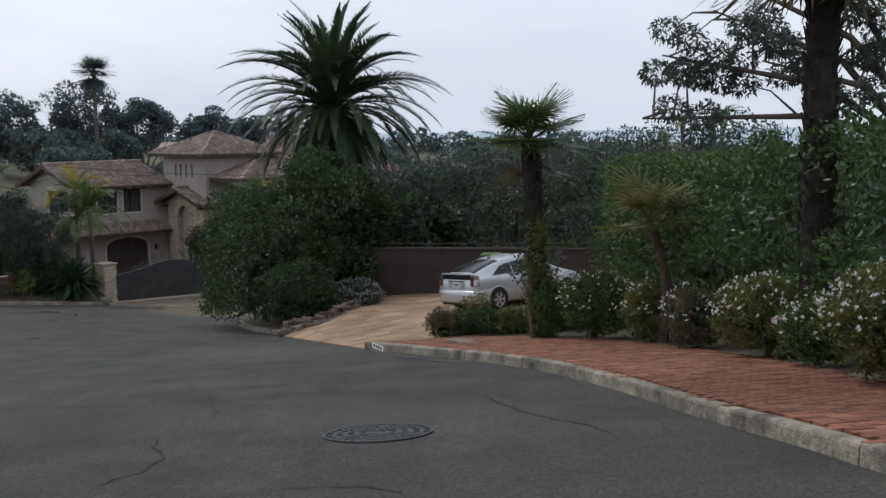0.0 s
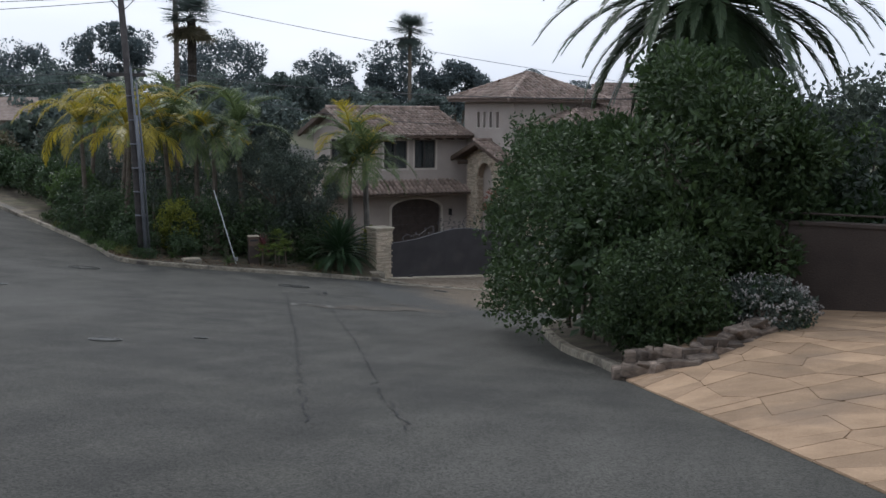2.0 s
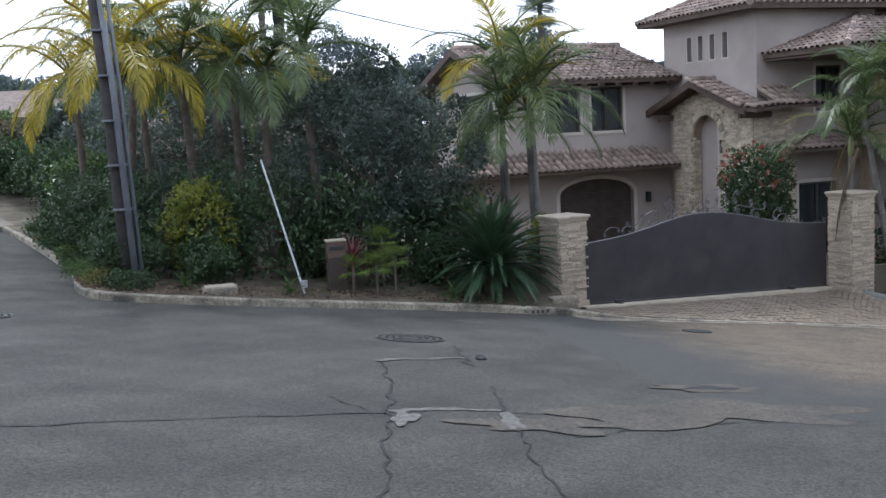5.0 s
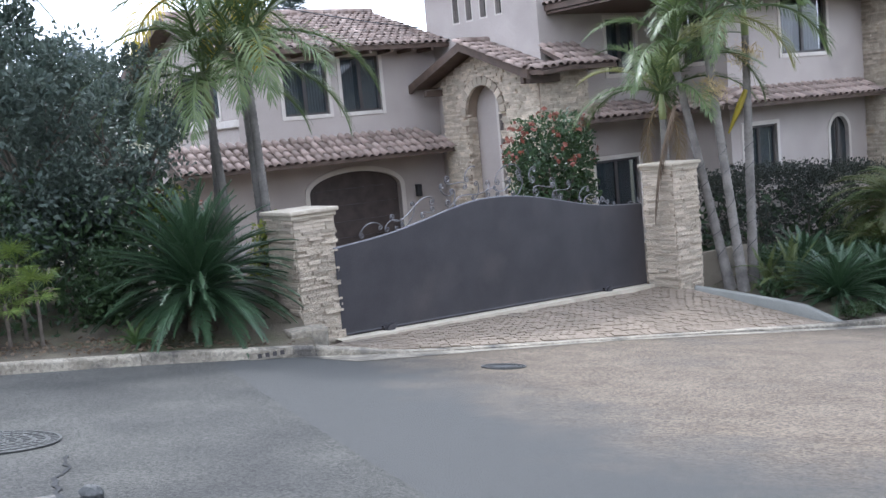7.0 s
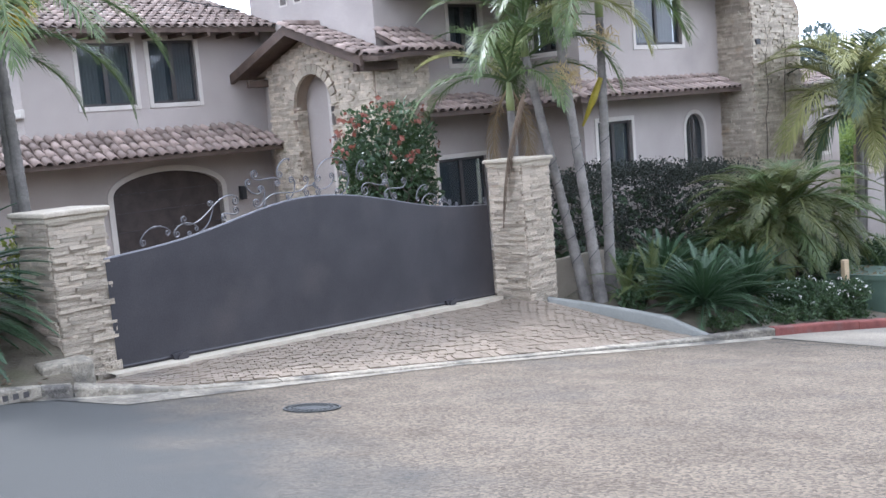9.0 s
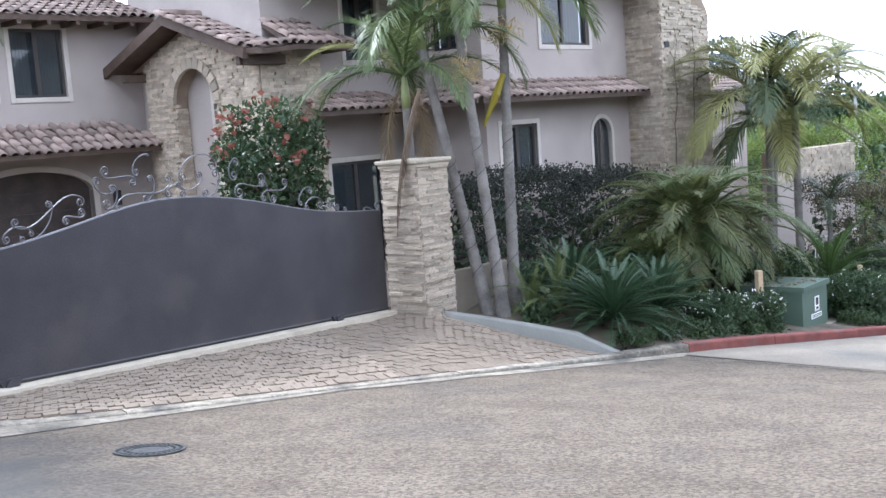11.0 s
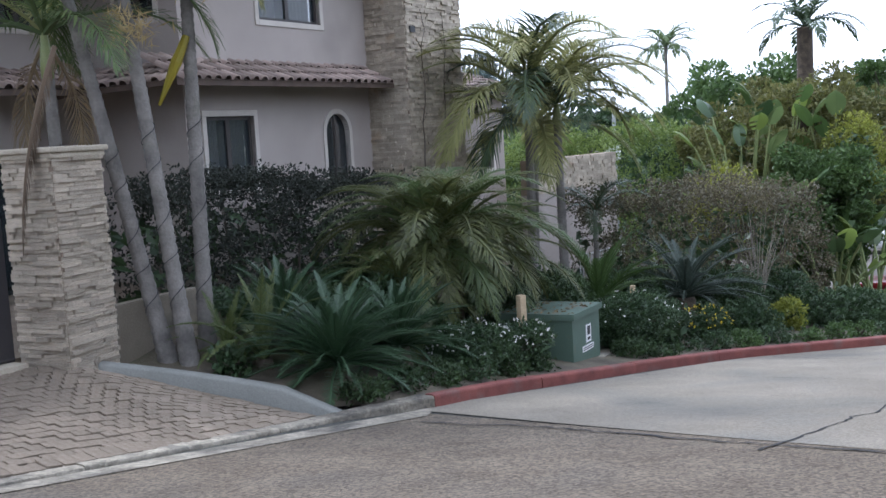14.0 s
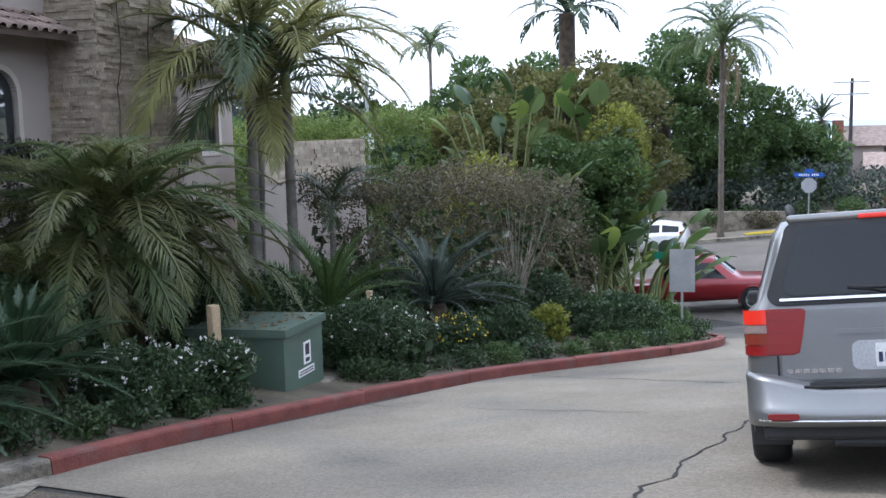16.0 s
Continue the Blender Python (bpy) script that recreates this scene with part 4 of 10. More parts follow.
def feather_palm(name, label, loc, tall, kind, leaf_mat, seed, fronds=14, r0=0.13, r1=0.09, lean=(0, 0), trunk_mat=None, shaft=0.0, scale=1.0, extra=None, dead=0, curve=0.0, category="palm", group="", extra_share=0.0):
    root = thing(name, label, category, loc, group=group)
    rng = random.Random(seed)
    if tall > 0.05:
        part("trunk", trunk_mesh(tall - shaft, r0, r1, lean, curve=curve), trunk_mat or TRUNK, root, smooth=True)
    top = Vector((lean[0], lean[1], tall - shaft))
    if shaft:
        part("crownshaft", tube([top - Vector((0, 0, 0.03)), top + Vector((0, 0, shaft * 0.3)), top + Vector((0, 0, shaft))], [r1 * 1.15, r1 * 1.2, r1 * 0.6], 10), CROWNSHAFT, root, smooth=True)
        top = top + Vector((0, 0, shaft * 0.9))
    meshes = frond_set(kind)
    for i in range(fronds):
        u = (i + 0.5) / fronds
        me = meshes[min(int(u * len(meshes)), len(meshes) - 1)]
        mat = leaf_mat
        if extra is not None and rng.random() < extra_share:
            mat = extra
        ob = part("frond", tinted(me, mat), None, root)
        ob.matrix_basis = pose(top.x, top.y, top.z, 0, rng.uniform(-14, 14), i * 137.5 + rng.uniform(-14, 14))
        k = scale * rng.uniform(0.85, 1.1)
        ob.scale = (k, k, k)
    for i in range(dead):
        ob = part("dead_frond", tinted(meshes[-1], L_DEAD), None, root, "dry brown hanging frond")
        ob.matrix_basis = pose(top.x, top.y, top.z - 0.1, 0, rng.uniform(48, 68), i * 110 + rng.uniform(0, 60))
        ob.scale = (scale * 0.9, scale * 0.55, scale * 0.9)
    return root


FANS = [fan_mesh("fan_leaf", 3, e0=62, droop=0.25), fan_mesh("fan_leaf", 4, e0=30, droop=0.45), fan_mesh("fan_leaf", 5, e0=-5, droop=0.7), fan_mesh("fan_leaf", 6, e0=-50, droop=0.7)]


def fan_palm(name, label, loc, tall, leaf_mat, seed, leaves=22, scale=1.0, r0=0.16, lean=(0, 0), skirt=6, trunk_mat=None, curve=0.0, skirt_mat=None):
    root = thing(name, label, "palm", loc)
    rng = random.Random(seed)
    steps = max(8, int(tall / 0.16))
    pts_ = [(lean[0] * k / steps + curve * math.sin(math.pi * k / steps) + rng.uniform(-0.04, 0.04) * r0, lean[1] * k / steps + rng.uniform(-0.04, 0.04) * r0, tall * k / steps - 0.15 * (k == 0)) for k in range(steps + 1)]
    part("trunk", tube(pts_, [r0 * (0.86 - 0.12 * k / steps) * rng.uniform(0.9, 1.1) for k in range(steps + 1)], 10), trunk_mat or SHAG, root)
    bv, bf = [], []
    for k in range(int(tall / 0.11) if tall < 9 else 0):
        for a_ in range(7):
            u = (k + rng.random()) * 0.11 / tall
            if u > 0.99 or rng.random() < 0.2:
                continue
            t_ = a_ * 0.9 + k * 0.5 + rng.uniform(-0.2, 0.2)
            c_ = Vector((lean[0] * u + curve * math.sin(math.pi * u), lean[1] * u, tall * u))
            o_, w_ = Vector((math.cos(t_), math.sin(t_), 0)), Vector((-math.sin(t_), math.cos(t_), 0)) * r0 * rng.uniform(0.14, 0.24)
            r_, h_ = r0 * 0.8, r0 * rng.uniform(0.45, 1.0)
            n_ = len(bv)
            lip = c_ + o_ * r_ * rng.uniform(1.12, 1.38) + Vector((0, 0, h_ * rng.uniform(0.6, 1.1)))
            bv += [c_ + o_ * r_ * 0.92 - w_, c_ + o_ * r_ * 0.92 + w_, lip + w_ * 0.5, lip - w_ * 0.5, c_ + o_ * r_ * 0.8 + Vector((0, 0, h_ * 0.9))]
            bf += [(n_, n_ + 1, n_ + 2, n_ + 3), (n_ + 3, n_ + 2, n_ + 4, n_ + 4)]
    if bv:
        bm_ = bmesh.new()
        vs_ = [bm_.verts.new(v_) for v_ in bv]
        for f_ in bf:
            bm_.faces.new([vs_[q] for q in dict.fromkeys(f_)])
        tagged(part("leaf_base", bm_, trunk_mat or SHAG, root), kind="stuff")
    for i in range(leaves + skirt):
        u = (i + 0.5) / leaves
        dead = i >= leaves
        me = FANS[3] if dead else FANS[min(int(u * 3), 2)]
        ob = part("dead_leaf" if dead else "fan_leaf", tinted(me, (skirt_mat or L_DEAD) if dead else leaf_mat), None, root, "dry hanging leaf" if dead else "")
        ob.matrix_basis = pose(lean[0], lean[1], tall - (0.15 + 0.4 * rng.random() if dead else 0.05 * u), 0, rng.uniform(-12, 12), i * 137.5 + rng.uniform(-10, 10))
        k = scale * rng.uniform(0.85, 1.1)
        ob.scale = (k, k, k)
    return root


def cycad(name, label, loc, scale, seed, fronds=44, leaf_mat=None):
    root = feather_palm(name, label, loc, 0.35 * scale, "cycad", leaf_mat or L_CYCAD, seed, fronds=fronds, r0=0.16 * scale, r1=0.14 * scale, trunk_mat=SHAG, scale=scale, category="cycad")
    return root


def tree(name, label, loc, tall, crown, leaf_mat, seed, leaf=0.25, n=9000, clump=0.9, trunk_r=0.2, bark=None, clumps=46, flat=0.8, category="tree", crown_z=None, shell=0.4, width=0.5):
    """A tree with trunk, limbs and an uneven crown of leaf clumps. crown: half extents."""
    root = thing(name, label, category, loc)
    rng = np.random.default_rng(seed)
    part("trunk", limb_set(bmesh.new(), seed, (0, 0, 0), tall * 0.85, crown[0] * 0.8, trunk_r, 7), bark or BARK, root)
    cz = crown_z if crown_z is not None else tall - crown[2]
    cl = clumps_in(rng, clumps, crown, (0, 0, cz), shell)
    part("crown", leaf_mesh("crown", seed, cl, clump * rng.uniform(0.55, 1.25, clumps), n, leaf, flat=flat, width=width), leaf_mat, root)
    return root


# ---- the gated house ----
def wall_grid(axis, c, lo, hi, z0, z1, openings, thick=0.25):
    """A wall with openings (lo, hi, z0, z1). axis x: runs along x at y=c; axis y: runs along y at x=c; thickness goes inwards."""
    cuts = sorted({lo, hi, *(v for o in openings for v in o[:2])})
    zs = sorted({z0, z1, *(v for o in openings for v in o[2:4])})
    bm = bmesh.new()

    def solid(i, k):
        if not (0 <= i < len(cuts) - 1 and 0 <= k < len(zs) - 1):
            return False
        m, z = (cuts[i] + cuts[i + 1]) / 2, (zs[k] + zs[k + 1]) / 2
        return not any(o[0] < m < o[1] and o[2] < z < o[3] for o in openings)

    def v(s, d, z):
        return bm.verts.new((s, c + d, z) if axis == "x" else (c + d, s, z))

    for i in range(len(cuts) - 1):
        for k in range(len(zs) - 1):
            if not solid(i, k):
                continue
            a, b, p, q = cuts[i], cuts[i + 1], zs[k], zs[k + 1]
            for d in (0, thick):
                bm.faces.new((v(a, d, p), v(b, d, p), v(b, d, q), v(a, d, q)))
            for (di, dk), (s0, e0, s1, e1) in (((-1, 0), (a, p, a, q)), ((1, 0), (b, p, b, q)), ((0, -1), (a, p, b, p)), ((0, 1), (a, q, b, q))):
                if not solid(i + di, k + dk):
                    bm.faces.new((v(s0, 0, e0), v(s1, 0, e1), v(s1, thick, e1), v(s0, thick, e0)))
    bmesh.ops.remove_doubles(bm, verts=bm.verts, dist=0.0005)
    return bm


def arch_fill(axis, c, lo, hi, spring, top, thick=0.25, bm=None):
    """The wall left and right over a low arch, between spring line and crown."""
    bm = bm or bmesh.new()
    n = 14
    mid, half, rise = (lo + hi) / 2, (hi - lo) / 2, top - spring
    for side in (-1, 1):
        pts = [(mid + side * half, top)] + [(mid + side * half * math.cos(t), spring + rise * math.sin(t)) for t in np.linspace(0, math.pi / 2, n)]
        front = [bm.verts.new((s, c, z) if axis == "x" else (c, s, z)) for s, z in pts]
        back = [bm.verts.new((s, c + thick, z) if axis == "x" else (c + thick, s, z)) for s, z in pts]
        for i in range(1, n):
            bm.faces.new((front[0], front[i], front[i + 1])), bm.faces.new((back[0], back[i + 1], back[i]))
            bm.faces.new((front[i], back[i], back[i + 1], front[i + 1]))
    return bm


def arch_band(axis, c, lo, hi, spring, top, wide, proud, base):
    """A raised surround that follows jambs and arch."""
    bm = bmesh.new()
    mid, half, rise = (lo + hi) / 2, (hi - lo) / 2, top - spring
    ts = np.linspace(0, math.pi, 22)
    inner = [(hi, base)] + [(mid + half * math.cos(t), spring + rise * math.sin(t)) for t in ts] + [(lo, base)]
    outer = [(hi + wide, base)] + [(mid + (half + wide) * math.cos(t), spring + (rise + wide) * math.sin(t)) for t in ts] + [(lo - wide, base)]

    def v(p, d):
        return bm.verts.new((p[0], c + d, p[1]) if axis == "x" else (c + d, p[0], p[1]))

    r = [[v(p, d) for p in side] for side, d in ((inner, 0.1), (inner, -proud), (outer, -proud), (outer, 0.02))]
    for i in range(len(inner) - 1):
        for a, b in zip(r, r[1:]):
            bm.faces.new((a[i], b[i], b[i + 1], a[i + 1]))
    return bm


TILE_R, TILE_P, TILE_E = 0.105, 0.25, 0.36


def tile_verts():
    """One barrel tile: wider at its foot, lying along +y, up is +z."""
    v, f = [], []
    n = 6
    for k, (y, r, lift) in enumerate(((0, TILE_R, 0.0), (0.46, TILE_R * 0.8, 0.0))):
        for th in (0.0, 0.02):
            for i in range(n + 1):
                a = math.pi * i / n
                v.append((math.cos(a) * (r - th), y, math.sin(a) * (r - th) * 0.9 + lift + 0.02 - k * 0.035))
    m = n + 1
    for i in range(n):
        f.append((i, i + 1, 2 * m + i + 1, 2 * m + i))
        f.append((m + i, m + i + 1, i + 1, i))
    return np.array(v), np.array(f)


TILE_V, TILE_F = tile_verts()
TILE_ME = mesh_np("tile", TILE_V, TILE_F, True)
TILE_ME.materials.append(TILE)


def tile_frames(origin, along, up, width, length, inside=None, seed=0):
    """Where tiles lie on a slope: rows from the eave up; inside(s, t) keeps them within a hip."""
    rng = random.Random(seed)
    along, up = Vector(along).normalized(), Vector(up).normalized()
    nrm = along.cross(up).normalized()
    base = Matrix((along, up, nrm)).transposed().to_4x4()
    out = []
    for j in range(int(length / TILE_E + 0.6)):
        for i in range(int(width / TILE_P) + 1):
            s, t = (i + 0.5) * TILE_P - 0.05, j * TILE_E
            if s > width or (inside and not inside(s, t)):
                continue
            p = Vector(origin) + along * s + up * (t - 0.06)
            out.append(Matrix.Translation(p) @ base @ pose(rng.uniform(-0.012, 0.012), 0, rng.uniform(0, 0.012), rng.uniform(-1.5, 1.5), 0, rng.uniform(-2.5, 2.5)))
    return out


def lay_tiles(frames, parent, off, single):
    """Tiles as single pieces, or joined where they lie far off."""
    if single:
        for m in frames:
            part("tile", TILE_ME, None, parent, at=off @ m)
        return
    vs, fs = [], []
    h = np.c_[TILE_V, np.ones(len(TILE_V))]
    for i, m in enumerate(frames):
        vs.append((h @ np.array(m).T)[:, :3])
        fs.append(TILE_F + i * len(TILE_V))
    me = mesh_np("roof_tiles", np.vstack(vs), np.vstack(fs), True)
    me.materials.append(TILE)
    tagged(part("roof_tiles", me, None, parent, at=off), kind="stuff")


def slab(corners, thick=0.12):
    """A sloping roof plate from its upper corners."""
    bm = bmesh.new()
    top = [bm.verts.new(c) for c in corners]
    low = [bm.verts.new((c[0], c[1], c[2] - thick)) for c in corners]
    bm.faces.new(top), bm.faces.new(low[::-1])
    for i in range(len(top)):
        j = (i + 1) % len(top)
        bm.faces.new((top[j], top[i], low[i], low[j]))
    return bm


UNIT = from_bm("stone", box(-0.5, 0.5, -0.5, 0.5, -0.5, 0.5, 0.06))
UNIT.materials.append(STONE)
BOX_V = np.array([(x, y, z) for x in (-0.5, 0.5) for y in (-0.5, 0.5) for z in (-0.5, 0.5)])
BOX_F = np.array([(0, 1, 3, 2), (4, 6, 7, 5), (0, 4, 5, 1), (2, 3, 7, 6), (0, 2, 6, 4), (1, 5, 7, 3)])


def ledge_frames(origin, along, out, width, tall, seed, row=0.058, keep=None, lmin=0.12, lmax=0.45):
    """Split-stone courses on a face: one frame and size a stone."""
    rng = random.Random(seed)
    along, out = Vector(along).normalized(), Vector(out).normalized()
    base = Matrix((along, out, Vector((0, 0, 1)))).transposed().to_4x4()
    res, z = [], 0.0
    while z < tall - 0.02:
        hgt = min(row * rng.uniform(0.75, 1.35), tall - z)
        s = -rng.uniform(0, 0.2)
        while s < width:
            ln = rng.uniform(lmin, lmax)
            a, b = max(s, 0.0), min(s + ln, width)
            s += ln
            if b - a < 0.05 or (keep and not keep((a + b) / 2, z + hgt / 2)):
                continue
            proud = rng.choice((0.008, 0.016, 0.024, 0.034, 0.05))
            p = Vector(origin) + along * ((a + b) / 2) + out * (proud / 2 - 0.03) + Vector((0, 0, z + hgt / 2))
            res.append(Matrix.Translation(p) @ base @ pose(0, 0, 0, 0, rng.uniform(-1.2, 1.2), rng.uniform(-2, 2)) @ Matrix.Diagonal((b - a - 0.004, proud + 0.06, hgt - 0.003, 1)))
        z += hgt
    return res


def lay_stones(frames, parent, off, single):
    if single:
        for m in frames:
            part("stone", UNIT, None, parent, at=off @ m)
        return
    h = np.c_[BOX_V, np.ones(8)]
    vs = np.vstack([(h @ np.array(m).T)[:, :3] for m in frames])
    fs = np.vstack([BOX_F + 8 * i for i in range(len(frames))])
    me = mesh_np("ledge_stone", vs, fs)
    me.materials.append(STONE)
    tagged(part("ledge_stone", me, None, parent, at=off), kind="stuff")


house = thing("house", "two-storey tan stucco house with clay tile roofs and a stone chimney", "house", (-14.142, 70.711, -8.0), 45)
HOFF = Matrix.Translation((-40, -60, 8.0))


def hpart(name, bm, mat, parent=None, label="", smooth=False):
    """A part of the house in its own measures: x along the front, y inwards, z up."""
    if parent is None or parent is house:
        return part(name, bm, mat, house, label, at=HOFF, smooth=smooth)
    return part(name, bm, mat, parent, label, smooth=smooth)


def both(axis, c, s, d, z):
    return (s, c + d, z) if axis == "x" else (c + d, s, z)


def abox(axis, c, lo, hi, d0, d1, z0, z1, bevel=0.0):
    return box(lo, hi, c + d0, c + d1, z0, z1, bevel) if axis == "x" else box(c + d0, c + d1, lo, hi, z0, z1, bevel)


def window(axis, c, lo, hi, z0, z1, curtains=True, leaves=2, arched=False):
    """A window in a wall: raised surround, dark frame, panes, sill, curtain and a dark board that stands in for the
    unlit room.
    """
    bm = bmesh.new()
    t = 0.11
    for a, b, p, q in ((lo - t, hi + t, z1, z1 + t), (lo - t, lo, z0 - t, z1), (hi, hi + t, z0 - t, z1), (lo, hi, z0 - t, z0)):
        x = abox(axis, c, a, b, -0.03, 0.06, p, q, 0.008)
        me = bpy.data.meshes.new("t")
        x.to_mesh(me), x.free(), bm.from_mesh(me), bpy.data.meshes.remove(me)
    w = hpart("window", bm, TRIM)
    f = bmesh.new()
    k = 0.065
    for a, b, p, q in [(lo, hi, z1 - k, z1), (lo, hi, z0, z0 + k), (lo, lo + k, z0 + k, z1 - k), (hi - k, hi, z0 + k, z1 - k)] + [((lo + hi) / 2 - k * 0.8, (lo + hi) / 2 + k * 0.8, z0 + k, z1 - k)] * (leaves > 1):
        x = abox(axis, c, a, b, 0.07, 0.15, p, q)
        me = bpy.data.meshes.new("t")
        x.to_mesh(me), x.free(), f.from_mesh(me), bpy.data.meshes.remove(me)
    part("frame", f, WINFRAME, w, "dark bronze window frame")
    mids = [(lo + k, (lo + hi) / 2 - k * 0.8), ((lo + hi) / 2 + k * 0.8, hi - k)] if leaves > 1 else [(lo + k, hi - k)]
    for a, b in mids:
        g = part("pane", abox(axis, c, a, b, 0.10, 0.108, z0 + k, z1 - k), GLASS, w)
        g.visible_shadow = False
    if curtains:
        for a, b in ((lo + 0.03, lo + (hi - lo) * 0.42), (hi - (hi - lo) * 0.42, hi - 0.03)):
            n = 26
            cb = bmesh.new()
            rows = [[cb.verts.new(both(axis, c, a + (b - a) * i / n, 0.24 + 0.022 * math.sin(i * 1.5), z)) for i in range(n + 1)] for z in (z0, z1)]
            for i in range(n):
                cb.faces.new((rows[0][i], rows[0][i + 1], rows[1][i + 1], rows[1][i]))
            part("curtain", cb, CURTAIN, w, "pale pleated curtain")
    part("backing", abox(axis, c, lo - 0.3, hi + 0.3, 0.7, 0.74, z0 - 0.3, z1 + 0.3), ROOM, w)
    return w


GROUND_Z = -8.6
# left wing
W1, W2 = (31.15, 32.5, -3.55, -2.07), (32.95, 34.2, -3.55, -2.02)
GAR = (31.6, 34.55, -8.0, -5.22)
WEST = 29.75
LOGGIA = (64.35, 67.35, -3.4, -2.08)
hpart("wall", wall_grid("x", 63.2, WEST, 36.15, GROUND_Z, -1.62, [W1, W2, GAR]), STUCCO)
hpart("wall", wall_grid("x", 63.2, 27.7, WEST, GROUND_Z, -4.2, []), STUCCO)
hpart("arch", arch_fill("x", 63.2, GAR[0], GAR[1], -5.75, -5.22, 0.25), STUCCO)
hpart("wall", wall_grid("y", WEST, 63.45, 70.0, GROUND_Z, -1.62, [LOGGIA]), STUCCO)
window("y", WEST, *LOGGIA)
hpart("sill_band", box(WEST - 0.09, WEST, 63.1, 69.0, -3.72, -3.52, 0.02), TRIM)
hpart("gable", moved(extrude_poly([(63.2, -1.62), (70.2, -1.62), (66.7, -0.55)], 0.25, "x"), (WEST, 0, 0)), STUCCO)
for o in (W1, W2):
    window("x", 63.2, *o)
door = hpart("garage_door", box(GAR[0], GAR[1], 63.38, 63.44, -8.0, -5.2), GARAGE, label="dark timber garage door under a low arch")
for i in range(1, 6):
    z = -8.0 + i * 0.46
    part("batten", box(GAR[0], GAR[1], 63.36, 63.385, z - 0.012, z + 0.012), WINFRAME, door)
hpart("arch_trim", arch_band("x", 63.2, GAR[0], GAR[1], -5.75, -5.22, 0.14, 0.035, -8.0), TRIM)
hpart("roof", slab([(29.2, 62.4, -1.8), (36.15, 62.4, -1.8), (36.15, 66.7, -0.42), (29.2, 66.7, -0.42)]), FASCIA)
hpart("roof", slab([(29.2, 66.7, -0.42), (36.15, 66.7, -0.42), (36.15, 71.0, -1.8), (29.2, 71.0, -1.8)]), FASCIA)
for y0_, y1_ in ((62.35, 66.7), (71.05, 66.7)):
    hpart("rake_board", slab([(29.12, y0_, -1.78), (29.3, y0_, -1.78), (29.3, y1_, -0.36), (29.12, y1_, -0.36)], 0.26), FASCIA)
lay_tiles(tile_frames((29.25, 62.4, -1.8), (1, 0, 0), (0, 4.3, 1.38), 6.9, 4.5), house, HOFF, False)
for k in range(24):
    hpart("ridge_tile", tube([(29.2 + k * 0.29, 66.7, -0.33), (29.53 + k * 0.29, 66.7, -0.31)], [0.115, 0.095], 8), TILE)
for i in range(9):
    hpart("rafter_tail", box(30.1 + i * 0.68, 30.19 + i * 0.68, 62.42, 63.2, -2.0, -1.9), FASCIA)
# its lower roof
hpart("roof", slab([(27.6, 62.0, -4.82), (36.1, 62.0, -4.82), (35.4, 63.2, -4.2), (27.6, 63.2, -4.2)], 0.1), FASCIA)
low = tile_frames((27.65, 62.0, -4.82), (1, 0, 0), (0, 1.2, 0.62), 8.4, 1.5, lambda s, t: s < 8.4 - 0.55 * t)
lay_tiles(low, house, HOFF, True)
# tower with a pyramid roof beside the garage wing
TX0, TX1, TY0, TY1 = 36.15, 40.9, 58.3, 63.5
SLITS = [(a, a + 0.26, -1.32, -0.5) for a in (59.77, 60.47, 61.14, 61.78)]
TOWER_WIN = (38.45, 39.5, -3.2, -1.75)
TOWER_DOOR = (37.75, 39.35, -8.0, -5.5)
ENTRY_WIN = (59.75, 60.25, -6.2, -3.5)
hpart("wall", wall_grid("y", TX0, TY0, TY1, GROUND_Z, 0.12, SLITS + [ENTRY_WIN]), STUCCO)
window("y", TX0, *ENTRY_WIN, curtains=False, leaves=1)
hpart("wall", wall_grid("x", TY0, TX0 + 0.25, TX1, GROUND_Z, 0.12, [TOWER_WIN, TOWER_DOOR]), STUCCO)
hpart("wall", wall_grid("x", TY1 - 0.25, TX0 + 0.25, TX1, -4.0, 0.12, []), STUCCO)
hpart("wall", wall_grid("y", TX1 - 0.25, TY0 + 0.25, TY1 - 0.25, -4.0, 0.12, []), STUCCO)
window("x", TY0, *TOWER_WIN)
window("x", TY0, *TOWER_DOOR, curtains=False)
for o in SLITS:
    w = hpart("window", box(TX0 + 0.14, TX0 + 0.155, o[0], o[1], o[2], o[3]), GLASS)
    sl_ = bmesh.new()
    for q in ((o[0] - 0.04, o[0], o[2] - 0.04, o[3]), (o[1], o[1] + 0.04, o[2] - 0.04, o[3]), (o[0], o[1], o[2] - 0.04, o[2])):
        add_box(sl_, TX0 - 0.015, TX0 + 0.05, *q)
    part("surround", sl_, TRIM, w, "pale raised surround")
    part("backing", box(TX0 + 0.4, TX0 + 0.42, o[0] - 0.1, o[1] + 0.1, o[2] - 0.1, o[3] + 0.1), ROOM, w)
EX0, EX1, EY0, EY1, EZ = 35.45, 41.7, 57.65, 64.15, 0.16
APX, APY, APZ = (EX0 + EX1) / 2, (EY0 + EY1) / 2, 1.58
hipc = [(EX0, EY0, EZ), (EX1, EY0, EZ), (EX1, EY1, EZ), (EX0, EY1, EZ)]
